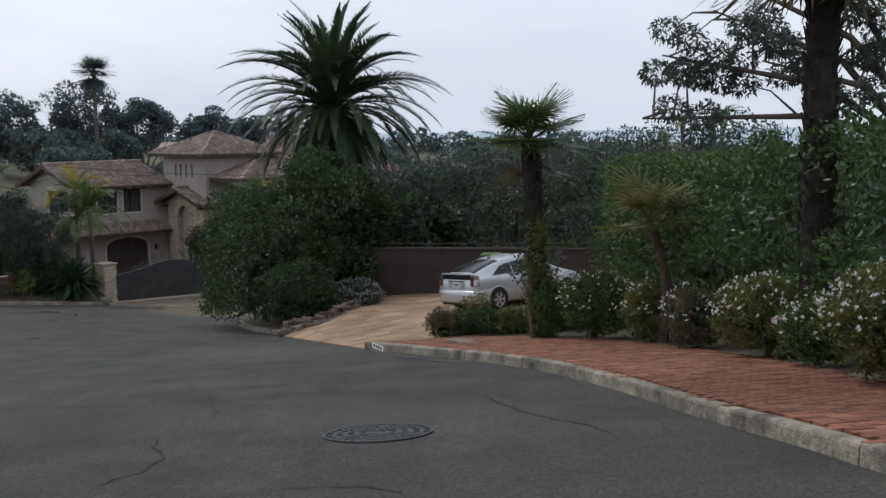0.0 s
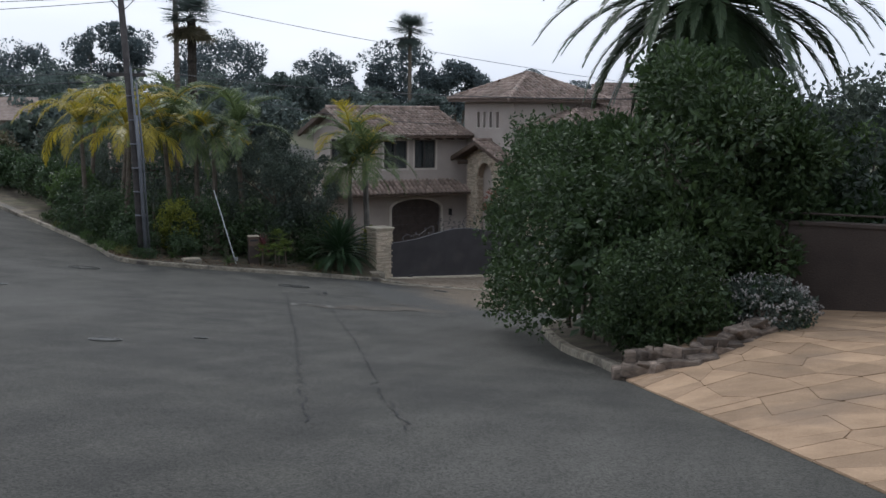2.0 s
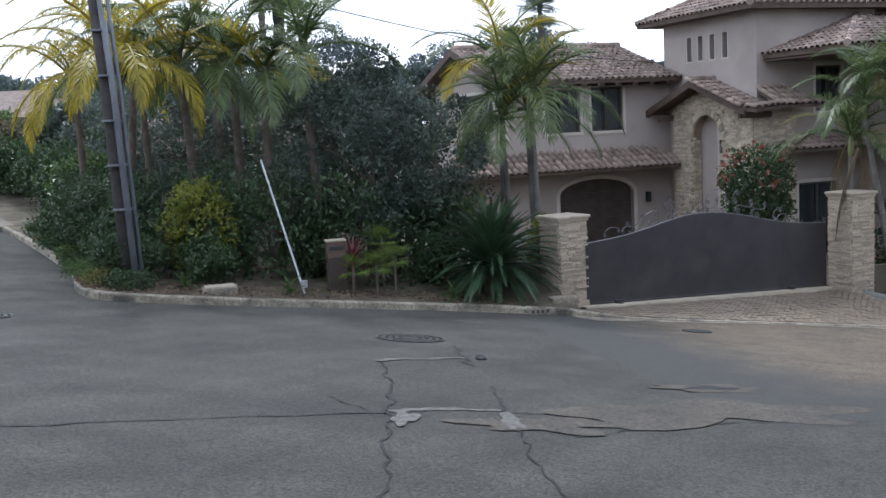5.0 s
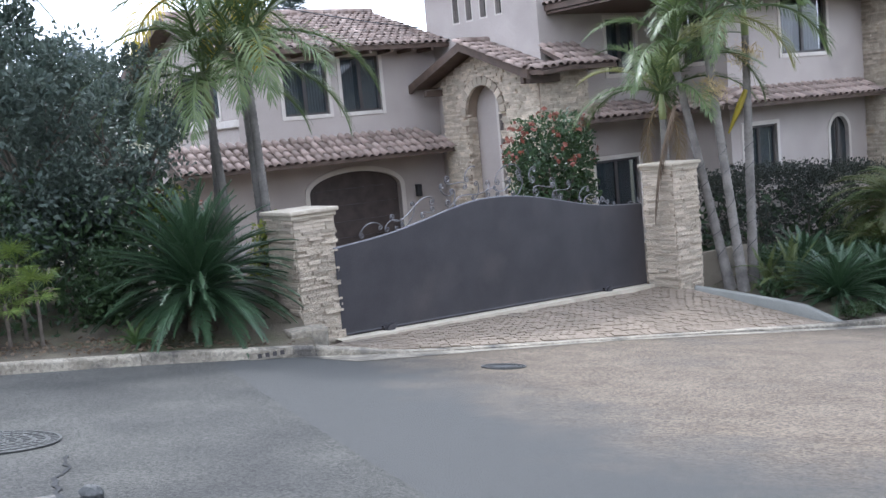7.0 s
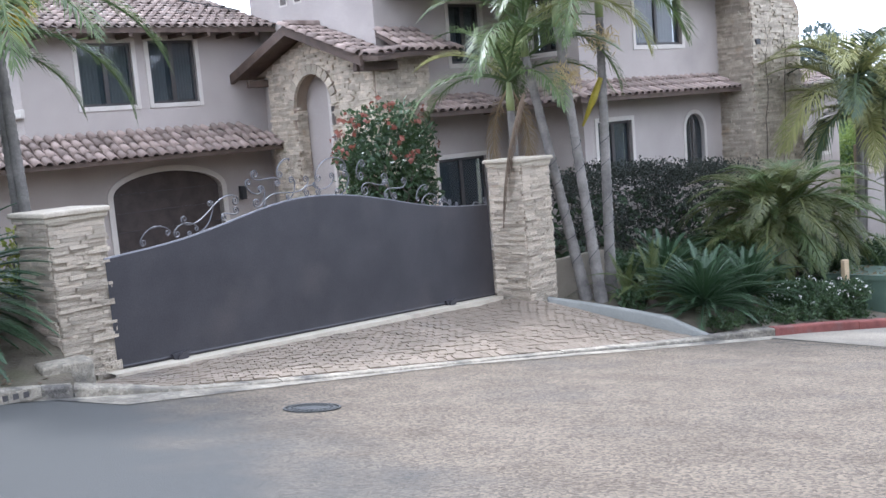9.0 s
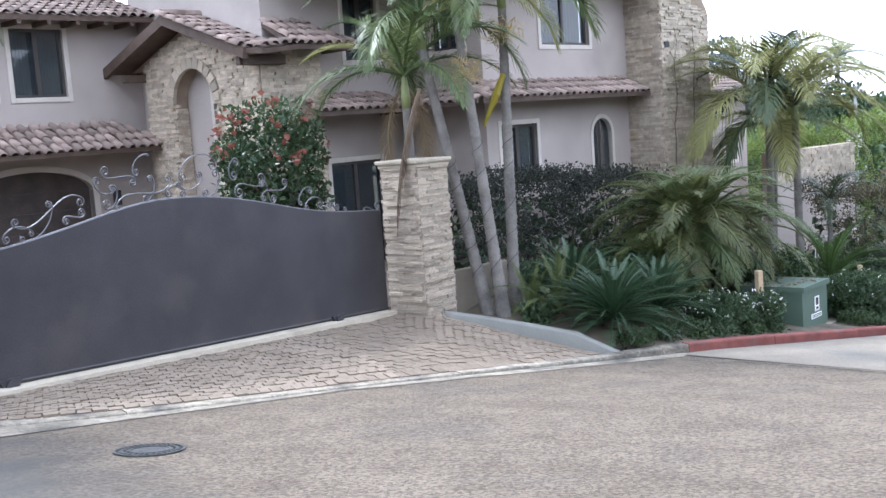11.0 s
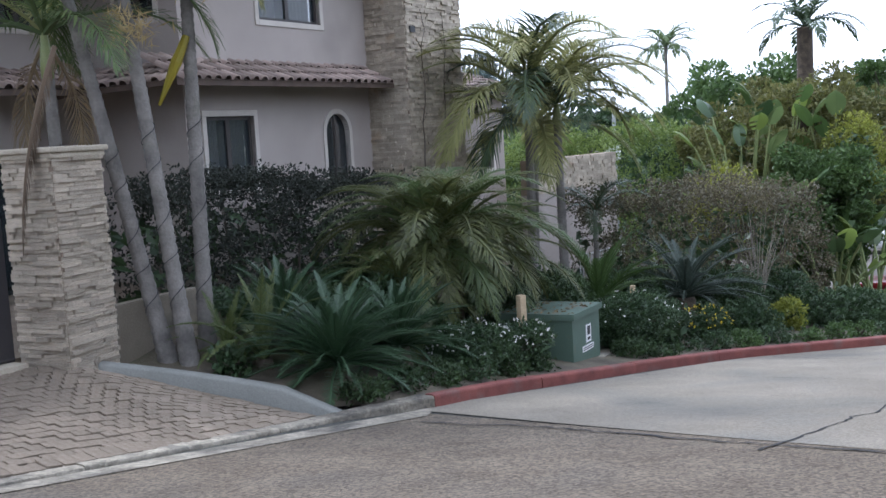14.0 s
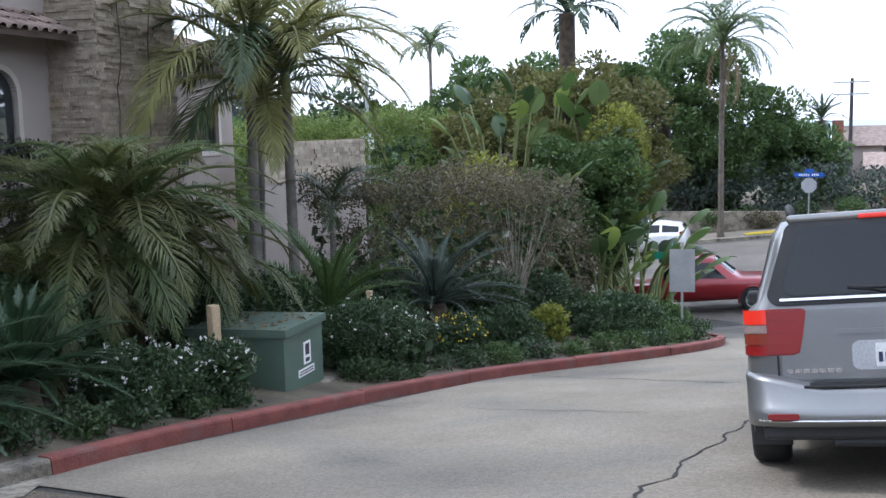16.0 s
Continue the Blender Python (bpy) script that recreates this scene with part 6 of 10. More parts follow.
bmesh.ops.bevel(bm_r, geom=bm_r.edges[:], offset=0.015, segments=2, affect="EDGES")
solo("retaining_wall", bm_r, WALL_TAN, "tan plastered retaining wall beside the gate pillar", "garden wall", at=pose(-12.33, 62.72, -8.13, 0, 0, 46), kind="structure")
solo("garden_wall", bmw, WALL_GREY, "low curved grey wall between apron and planted bed", "garden wall", kind="structure", smooth=True)


# ---- planting: beside the brick pavement ----
def on(x, y, lift=0.12):
    return (x, y, ground_at(x, y, lift))


hedge("tall_hedge", "tall dense glossy-leaved hedge behind the flowering shrubs", [(7.4, -6), (7.2, 2), (6.9, 8), (6.4, 13), (5.7, 17.5), (4.6, 21.5)], (2.6, 2.6, 2.6), (2.9, 2.7, 2.6, 2.3, 1.4, 0.75), L_HEDGE, 1, leaf=0.12, clump=0.4, base=0.3)
hedge("far_hedge", "broad leafy hedge screening the driveway", [(5.6, 20.5), (4.9, 24.0), (5.5, 26.5), (8.5, 28.5)], (2.4, 2.4, 2.4), (0.9, 0.75, 0.6), L_MID, 2, leaf=0.12, clump=0.4, base=0.3)
for i, (x, y, r, h_, n) in enumerate([(4.85, 5.2, 0.85, 0.65, 130), (5.0, 8.3, 0.9, 0.68, 160), (4.85, 11.1, 0.88, 0.66, 190), (4.75, 13.2, 0.6, 0.45, 70), (4.6, 15.0, 0.8, 0.6, 120), (4.1, 17.3, 0.6, 0.55, 60), (3.75, 19.3, 0.6, 0.6, 70), (3.0, 21.3, 0.8, 0.72, 110), (2.2, 22.9, 0.5, 0.7, 100)]):
    shrub("flowering_shrub", "rounded golden-green shrub dotted with small white blossom", on(x, y), (r, r, h_), (L_GOLD, L_BRONZE, L_GOLD, L_MID)[i % 4], 40 + i, leaf=0.06, flowers=PETAL, flower_n=n, group="shrubs along the brick pavement", clump=0.16, density=0.8, flower_size=0.04, trunk=0.05)
for i, (x, y, r, h_, m) in enumerate([(-0.25, 24.6, 0.42, 0.36, L_BRONZE), (0.25, 24.75, 0.5, 0.33, L_SHADE), (0.85, 24.75, 0.5, 0.34, L_DARK), (1.45, 24.55, 0.5, 0.36, L_GOLD), (1.95, 24.35, 0.5, 0.38, L_MID), (2.5, 24.5, 0.6, 0.36, L_DARK), (3.1, 24.2, 0.6, 0.36, L_DARK)]):
    shrub("low_hedge_shrub", "low clipped shrub edging the driveway", on(x, y, 0.15), (r, r, h_), m, 60 + i, leaf=0.055, clump=0.14, group="low edging shrubs", density=0.8)
shrub("spindly_shrub", "small open yellowish shrub behind the low hedge", (0.62, 25.3, -3.1), (0.42, 0.42, 0.3), L_GOLD, 69, leaf=0.07, density=0.3, trunk=0.18, clump=0.16, core=False)
shrub("young_tree", "thin open young tree beside the parked hatchback", (2.15, 25.9, -3.15), (0.8, 0.8, 0.85), L_GREY, 70, leaf=0.12, density=0.28, trunk=0.35, clump=0.25, core=False, category="tree")
for i, (x, y, r, h_) in enumerate([(1.9, 22.6, 0.3, 1.5), (2.1, 22.35, 0.36, 0.8)]):
    shrub("ivy_column", "ivy growing thickly up the palm's trunk", on(x, y, 0.05), (r, r, h_), L_MID if i else L_GOLD, 66 + i, leaf=0.075, clump=0.16, density=0.9, category="ivy", core=False)
fan_palm("fan_palm", "shaggy fan palm with hanging dry leaves over the brick pavement", on(5.3, 15.0, 0.3), 6.55, L_PALM_DARK, 5, leaves=30, scale=1.5, trunk_mat=SHAG_DARK, r0=0.3, skirt=16, skirt_mat=L_BRONZE)
fan_palm("fan_palm", "mid-height fan palm with a slim dark trunk beside the hedge", on(1.95, 22.75), 4.45, L_PALM, 6, leaves=34, scale=0.92, r0=0.25, lean=(-0.18, 0.1), skirt=2, skirt_mat=L_BRONZE, trunk_mat=SHAG_DARK)
fan_palm("fan_palm", "short fan palm with a curving trunk half hidden in the hedge", on(3.85, 18.8), 2.3, L_GOLD, 7, leaves=14, scale=0.85, r0=0.11, lean=(-0.25, 0), curve=0.2, skirt=0)

# a gum tree over the hedge
gum = thing("gum_tree", "tall open gum tree with hanging leaf clusters", "tree", on(11.0, 23.5, 1.6))
gl = bmesh.new()
rg = random.Random(8)
tips = []
for tx, ty, tz in ((-5.0, 0.5, 6.6), (-3.2, -1.0, 8.2), (-1.0, 0.8, 9.5), (1.5, -0.5, 9.0), (-4.2, -0.6, 5.4), (2.6, 0.4, 6.5), (-6.2, 0.2, 5.6), (-5.6, -0.2, 7.6), (-2.6, 0.3, 5.6), (-6.6, 0.4, 4.2), (-4.6, 0.2, 8.6)):
    foot, tip = Vector((rg.uniform(-0.5, 0.5), 0, 2.2)), Vector((tx, ty, tz - 1.0))
    midp = foot.lerp(tip, 0.5) + Vector((0.5, 0, 0.5))
    add_tube(gl, [Vector((0, 0, -0.2)), foot, midp, tip], [0.2, 0.13, 0.08, 0.02], 6)
    for k in range(7):
        b = midp.lerp(tip, rg.uniform(0.0, 1.0))
        t2 = b + Vector((rg.uniform(-1.4, 1.4), rg.uniform(-1, 1), rg.uniform(-0.5, 1.2)))
        add_tube(gl, [b, b.lerp(t2, 0.5) + Vector((0, 0, 0.2)), t2], [0.035, 0.02, 0.008], 4)
        tips.append(tuple(t2))
part("trunk", gl, BARK, gum)
part("crown", leaf_mesh("crown", 9, np.array(tips), 0.42, 20000, 0.16, width=0.3, droop=0.9), L_GREY, gum)

# ---- the driveway's island ----
hedge("island_shrub", "big dark evergreen shrub overhanging the island kerb", [(-5.6, 33.2), (-6.6, 35.8), (-7.4, 38.6), (-7.4, 41.6), (-5.4, 45.0)], (2.6, 3.2, 3.2, 3.0), (-1.6, -1.0, -0.9, -1.0, -1.4), L_SHADE, 3, leaf=0.12, clump=0.42, rough=0.6, base=0.5)
tree("loquat_tree", "broad dark evergreen tree with glossy leaves on the island", on(-4.8, 36.2), 6.0, (2.6, 2.9, 2.6), L_SHADE, 12, leaf=0.16, n=42000, clump=0.75, clumps=70, trunk_r=0.16)
tree("evergreen_tree", "dark rounded evergreen tree beside the date palm", on(-2.6, 38.6), 4.7, (3.2, 2.4, 2.1), L_DARK, 13, leaf=0.2, n=22000, clump=0.75, clumps=64, trunk_r=0.15)
shrub("low_shrub", "low dark shrub under the island tree", on(-4.7, 32.1, 0.2), (1.3, 1.2, 1.1), L_SHADE, 75, leaf=0.09, clump=0.28)
shrub("white_flowering_shrub", "sprawling shrub with dusty white flower heads above the rocks", on(-3.1, 33.0, 0.5), (0.95, 1.1, 0.62), L_GREY, 76, leaf=0.08, flowers=PETAL_DUSTY, flower_n=260, clump=0.22, flower_size=0.05)
feather_palm("date_palm", "large date palm with a full round crown of arching fronds", on(-4.7, 43.0, 0.4), 8.4, "canary", L_PALM_DARK, 14, fronds=150, r0=0.5, r1=0.42, trunk_mat=SHAG, scale=1.0)
dp = bpy.data.objects["date_palm"]
for i in range(5):
    v, f = leaf_quads(np.random.default_rng(i), np.random.default_rng(i + 9).normal(scale=(0.16, 0.16, 0.3), size=(260, 3)), np.random.default_rng(i).normal(size=(260, 3)), 0.09, 0.4)
    a = i * 1.26 + 0.4
    part("fruit_stalk", mesh_np("fruit_stalk", v, f), L_BRONZE if i % 2 else PETAL_RED, dp, "orange-brown fruit cluster", at=(math.cos(a) * 1.2, math.sin(a) * 1.2, 8.5))
for i in range(44):
    low, u = i < 24, (i / 23 if i < 24 else (i - 23.5) / 20)
    x, y = np.interp(u, [0, 0.3, 0.6, 1], [-4.98, -4.05, -3.25, -2.75]), np.interp(u, [0, 0.3, 0.6, 1], [30.6, 30.35, 31.6, 33.3])
    rr = random.Random(i)
    bm = bmesh.new()
    hull = [bm.verts.new((rr.choice((-1, 1)) * rr.uniform(0.32, 0.5), rr.choice((-1, 1)) * rr.uniform(0.3, 0.5), rr.choice((-1, 1)) * rr.uniform(0.25, 0.5))) for _ in range(22)]
    bmesh.ops.convex_hull(bm, input=hull)
    bmesh.ops.delete(bm, geom=[v_ for v_ in bm.verts if not v_.link_faces], context="VERTS")
    bmesh.ops.bevel(bm, geom=bm.edges[:], offset=0.035, segments=1, affect="EDGES")
    s_ = rr.uniform(0.30, 0.46) if low else rr.uniform(0.22, 0.36)
    ob = solo("edging_rock", bm, ROCK, "rough broken brown rock in the low dry wall round the island", "rock", group="edging rocks")
    zz = np.interp(u, [0, 0.3, 0.6, 1], [-4.38, -4.14, -4.0, -3.85]) + (0 if low else 0.2)
    back = 0 if low else 0.16
    ob.matrix_basis = pose(x + rr.uniform(-0.05, 0.05) + back * 0.3, y + rr.uniform(-0.05, 0.05) + back, zz + s_ * 0.2, rr.uniform(-10, 10), rr.uniform(-10, 10), rr.uniform(-25, 25) + (10 if u < 0.35 else 55)) @ Matrix.Diagonal((s_ * 1.45, s_ * 0.9, s_ * 0.75, 1))

# trees behind the driveway wall
hedge("screen_hedge", "dark untrimmed screen of trees behind the driveway wall", [(-4.0, 38.5), (0, 37.6), (5, 36.4), (10, 35), (15, 33)], (3, 3, 3), (-0.2, 0.6, 0.8, 1.0, 1.2), L_GREY, 16, leaf=0.15, clump=0.5, rough=0.7, base=0.5)

# ---- the planted bank left of the gate ----
hedge("bank_shrubs", "tangled dark green shrubs filling the bank", [(-33.5, 56.5), (-29.5, 54.2), (-26.9, 52.2), (-25.0, 52.7), (-22.8, 54.1), (-21.1, 55.5)], (3.0, 2.8, 2.4, 2.0), (-4.6, -4.3, -4.2, -4.1, -4.4, -4.9), L_DARK, 17, leaf=0.13, clump=0.4, rough=0.6, base=0.4)
hedge("back_shrubs", "taller shrubs at the back of the bank", [(-40, 66), (-34, 62), (-30, 59.5), (-26, 57.5), (-23, 57)], (3.4, 3.4, 3.2), (-2.2, -2.2, -2.0, -2.2, -3.0), L_GREY, 18, leaf=0.15, clump=0.5, rough=0.8, base=0.8)
tree("bottlebrush_tree", "airy small-leaved tree dotted with pale specks of light", on(-23.2, 54.6, 0.5), 5.3, (2.3, 1.8, 2.3), L_GREY, 19, leaf=0.12, n=20000, clump=0.6, clumps=70, trunk_r=0.08)
tree("olive_tree", "airy grey-green tree beside the gated house", on(-21.6, 55.2, 0.5), 4.6, (1.5, 1.3, 1.9), L_GREY, 20, leaf=0.1, n=10000, clump=0.45, clumps=56, trunk_r=0.07)
for i, (x, y, r, h_, m) in enumerate([(-23.9, 53.1, 0.8, 0.8, L_SHADE), (-21.4, 54.2, 0.6, 0.7, L_DARK), (-24.9, 50.5, 0.7, 0.45, L_DARK), (-26.4, 49.6, 0.9, 0.5, L_DARK), (-27.6, 50.8, 0.9, 0.7, L_DARK), (-30.0, 53.0, 1.2, 1.0, L_DARK), (-25.6, 51.2, 0.9, 1.1, L_YELLOW), (-19.3, 56.4, 0.6, 1.0, L_YELLOW)]):
    shrub("bank_shrub", "rounded leafy shrub on the planted bank", on(x, y, 0.35), (r, r, h_), m, 80 + i, leaf=0.1, clump=0.26, group="bank shrubs", density=0.7)
for i, (x, y) in enumerate([(-24.9, 49.6), (-20.3, 52.9), (-23.0, 50.6)]):
    cycad("spiky_plant", "small spiky rosette plant at the kerb", on(x, y, 0.15), 0.32, 90 + i, fronds=16, leaf_mat=L_MID)
feather_palm("sago_cycad", "large dark glossy domed cycad beside the gate pillar", on(-19.9, 54.25, 0.15), 0.8, "sago", L_CYCAD, 24, fronds=170, r0=0.2, r1=0.18, trunk_mat=SHAG, scale=1.15, category="cycad")


def strap_plant(name, label, loc, n, length, wide, mat, seed, stem=0.5):
    """A rosette of stiff sword leaves on a short stem."""
    root = thing(name, label, "plant", loc)
    rr = random.Random(seed)
    part("stem", tube([(0, 0, -0.1), (0.02, 0, stem * 0.5), (0, 0, stem)], [0.05, 0.045, 0.05], 7), BARK, root)
    shapes = []
    for bend in (0.25, 0.6, 1.0):
        v, f, p, e = [], [], np.zeros(3), 0.0
        for k, w in enumerate((0.5, 0.9, 1.0, 0.8, 0.5, 0.04)):
            v += [p + (0, w * wide / 2, 0.12 * w * wide), p, p + (0, -w * wide / 2, 0.12 * w * wide)]
            p = p + np.array((math.cos(e), 0, -math.sin(e))) * length / 5
            e += bend * 0.25
        for k in range(5):
            f += [(3 * k, 3 * k + 1, 3 * k + 4, 3 * k + 3), (3 * k + 1, 3 * k + 2, 3 * k + 5, 3 * k + 4)]
        shapes.append(tinted(mesh_np("leaf", np.array(v), np.array(f)), mat))
    for i in range(n):
        u = (i + 0.5) / n
        ob = part("leaf", shapes[min(2, int(u * 3))], None, root)
        ob.matrix_basis = Matrix.Translation((0, 0, stem)) @ pose(0, 0, 0, 0, 0, i * 137.5) @ pose(0, 0, 0, rr.uniform(-12, 12), -78 + 95 * u + rr.uniform(-8, 8), 0)
    return root


shrub("croton", "yellow and orange leaved croton behind the cycad", on(-20.85, 55.45, 0.5), (0.65, 0.5, 0.55), L_YELLOW, 260, leaf=0.12, flowers=PETAL_RED, flower_n=18, flower_size=0.1, clump=0.2, trunk=0.95, density=0.6, core=False)
strap_plant("cordyline", "red-leaved spiky cordyline beside the post box", on(-22.45, 52.3, 0.2), 34, 0.62, 0.055, L_RED, 1, 0.75)
strap_plant("yucca", "grey-green spiky yucca in the shade of the bank", on(-26.3, 51.9, 0.3), 40, 0.95, 0.05, L_GREY, 2, 1.35)
strap_plant("yucca", "grey-green spiky yucca in the shade of the bank", on(-27.3, 52.1, 0.3), 34, 0.8, 0.045, L_GREY, 3, 1.9)
for i, (x, y, t_) in enumerate([(-22.25, 51.95, 0.62), (-21.85, 52.3, 0.72), (-21.55, 52.6, 0.9), (-22.0, 52.9, 1.25)]):
    fan_palm("young_papaya", "young papaya with lobed pale-green leaves on a thin stem", on(x, y, 0.15), t_, L_BRIGHT, 240 + i, leaves=8, scale=0.34, r0=0.035, skirt=0, trunk_mat=BARK)
lit = np.random.default_rng(12)
edge_ = smooth_path([p for p in LEFT_KERB if p[0] > -28], 0.05)
pick = edge_[lit.integers(0, len(edge_), 1500)] + np.stack([-0.62 * (d_ := lit.uniform(0.2, 1.35, 1500)), 0.78 * d_], 1)
pick = np.concatenate([pick, np.array([[ground_at(x, y, 0.17 + 0.1 * d) for (x, y), d in zip(pick, d_)]]).T], 1)
lv, lf = leaf_quads(lit, pick, lit.normal(size=(1500, 3)) * (1, 1, 0.12), 0.085, 0.5)
tagged(solo("leaf_litter", mesh_np("leaf_litter", lv, lf), L_DRY, "dry tan leaf litter on the earth behind the kerb", "leaf litter"), kind="stuff")
for i, (x, y, crown_z, k, m, yel, n) in enumerate([
        (-28.5, 51.9, -1.5, "queen", L_PALM_GOLD, 0.0, 14), (-27.0, 53.2, -1.3, "queen", L_PALM, 0.35, 14), (-30.8, 54.8, -0.9, "queen", L_PALM, 0.3, 14), (-34.0, 56.8, -1.2, "queen", L_PALM_GOLD, 0.0, 12), (-25.0, 53.2, -1.6, "king", L_PALM, 0.2, 12),
        (-26.1, 53.6, -1.3, "king", L_PALM, 0.1, 12), (-36.5, 60.5, -0.8, "queen", L_PALM, 0.3, 12), (-24.0, 53.8, -1.2, "king", L_PALM, 0.0, 11), (-32.5, 58.0, -0.5, "queen", L_PALM_DARK, 0.0, 14), (-29.2, 57.2, -0.6, "queen", L_PALM, 0.1, 14)]):
    z = ground_at(x, y, 0.5)
    feather_palm("feather_palm", "slender palm with arching feathery yellow-green fronds", (x, y, z), crown_z - z, k, m, 100 + i, fronds=n, r0=0.13, r1=0.08, extra=L_PALM_GOLD, extra_share=yel, shaft=0.5, trunk_mat=BARK, scale=1.15, lean=(random.Random(i).uniform(-0.4, 0.4), random.Random(i + 50).uniform(-0.3, 0.3)))
# the king palms by the left pillar
for i, (x, y, cz_, lean, n, yel) in enumerate([(-20.75, 57.2, -1.5, (0.1, 0.1), 12, 0.25), (-20.25, 56.8, -2.95, (-0.25, 0), 11, 0.1), (-19.7, 56.8, -2.75, (-0.12, 0), 11, 0.1), (-19.55, 56.7, -2.3, (-0.1, -0.1), 11, 0.15)]):
    feather_palm("king_palm", "slim ringed king palm beside the gate", (x, y, -7.45), cz_ + 7.45, "king", L_PALM, 120 + i, fronds=n, r0=0.09, r1=0.062, lean=lean, shaft=0.7, extra=L_PALM_GOLD, extra_share=yel, scale=1.1, group="king palms by the gate")
# the king palms by the right pillar
for i, (x, y, cz_, lean, n, yel, dead) in enumerate([(-11.5, 62.95, -2.85, (-0.88, 0.1), 9, 0.15, 0), (-11.24, 62.8, -2.35, (-0.5, 0.1), 9, 0.1, 0), (-11.0, 63.3, -2.2, (0.12, 0.1), 9, 0.1, 0), (-12.68, 63.4, -3.85, (-0.05, 0.0), 13, 0.3, 2)]):
    kp = feather_palm("king_palm", "slim ringed king palm rising beside the stone pillar", (x, y, -8.4), cz_ + 8.4, "king", L_PALM, 130 + i, fronds=n, r0=0.108, r1=0.07, lean=lean, shaft=0.6, extra=L_PALM_SUNLIT, extra_share=yel, dead=dead, scale=1.0, group="king palms by the gate")
    if i < 3:
        tall_ = cz_ + 7.8
        wire = [(lean[0] * u + (0.118 - 0.03 * u) * math.cos(u * 62 + math.sin(u * 23)), lean[1] * u + (0.118 - 0.03 * u) * math.sin(u * 62 + math.sin(u * 23)), tall_ * u) for u in np.linspace(0.08, 0.62, 170)]
        part("light_string", tube(wire, 0.006, 4), BLACK, kp, "dark string of small lights wound round the trunk")
    if i in (1, 2):
        rk_ = np.random.default_rng(40 + i)
        v_, f_ = leaf_quads(rk_, rk_.normal(scale=(0.16, 0.16, 0.13), size=(240, 3)) + np.array([0.0, -0.14, 0.0]), rk_.normal(size=(240, 3)) + np.array([0, -0.3, -0.8]), 0.2, 0.09)
        tagged(part("flower_spray", mesh_np("flower_spray", v_, f_), PALM_BLOOM, kp, "hanging cream flower spray", at=(lean[0] * 0.85, lean[1], cz_ + 8.4 - 1.05 - 0.5 * (i == 1))), kind="stuff")
    if i == 2:
        part("old_sheath", tube([(0.06, 0, 4.4), (-0.1, -0.1, 4.05), (-0.36, -0.16, 3.5)], [0.05, 0.075, 0.02], 8), L_PALM_GOLD, kp, "hanging yellowed leaf sheath")
# one dry frond hangs over the pillar's cap
dry = thing("hanging_frond", "dry brown palm frond hanging over the stone pillar", "frond", (-12.48, 61.98, -4.2))
part("leaf", tinted(frond_mesh("dry_frond", 77, length=2.5, leaflets=90, leaflet=0.34, e0=-68, e1=-88, vee=-20, droop=3.0, width=0.03, bare=0.03), L_DRY), None, dry, at=pose(0, 0, 0, 0, 0, 195))
shrub("courtyard_shrub", "tall dark shrub with red flowers in the courtyard", (-15.35, 64.3, -8.0), (1.15, 1.15, 1.6), L_DARK, 140, leaf=0.13, flowers=PETAL_RED, flower_n=46, clump=0.3, trunk=0.95, flower_size=0.12, density=0.75)

# ---- the bed right of the gate ----
hedge("house_hedge", "dense dark clipped hedge before the house", [(-11.9, 65.2), (-10.4, 67.0), (-8.4, 69.2), (-7.0, 70.6)], (1.5, 1.5, 1.4), (-6.05, -5.95, -6.15, -6.4), L_PLUM, 25, leaf=0.08, clump=0.28, base=0.6, rough=0.2)
cycad("cycad", "glossy dark cycad spreading over the garden wall", (-9.4, 62.1, -8.72), 0.95, 26, fronds=90)
cycad("cycad", "glossy dark cycad behind the garden wall", (-8.35, 63.1, -8.75), 0.85, 27, fronds=60)
cycad("cycad", "glossy cycad under the king palms", (-9.9, 63.4, -8.4), 0.9, 23, fronds=50)
for i, (x, y, s_) in enumerate([(-10.3, 62.5, 1.05), (-10.75, 62.9, 0.75)]):
    feather_palm("tree_fern", "upright fern with broad arching fronds", on(x, y, 0.4), 0.25, "fern", L_FERN, 150 + i, fronds=11, r0=0.1, r1=0.09, trunk_mat=SHAG, scale=s_ * 0.85, category="fern")
for i, (x, y, t_, s_) in enumerate([(-7.25, 65.4, 1.75, 1.45), (-6.7, 65.9, 1.95, 1.4), (-7.9, 65.0, 0.85, 1.1), (-6.15, 66.3, 1.5, 1.35), (-7.4, 66.3, 1.9, 1.25)]):
    feather_palm("pygmy_date_palm", "clump of fine-leaved pygmy date palms", on(x, y, 0.5), t_, "pygmy", L_PYGMY, 160 + i, fronds=38, r0=0.09, r1=0.08, trunk_mat=SHAG, scale=s_, extra=L_PALM, extra_share=0.35)
for i, (x, y, r, h_, n) in enumerate([(-7.15, 63.55, 0.72, 0.40, 70), (-6.3, 64.0, 0.6, 0.40, 60), (-3.3, 66.35, 0.9, 0.58, 26), (-2.5, 66.9, 0.7, 0.5, 22)]):
    shrub("daisy_bush", "mounded dark bush dotted with white daisies at the red kerb", on(x, y, 0.2), (r, r * 0.85, h_), L_DARK, 170 + i, leaf=0.06, flowers=PETAL, flower_n=n, clump=0.18, group="daisy bushes", flower_size=0.036)
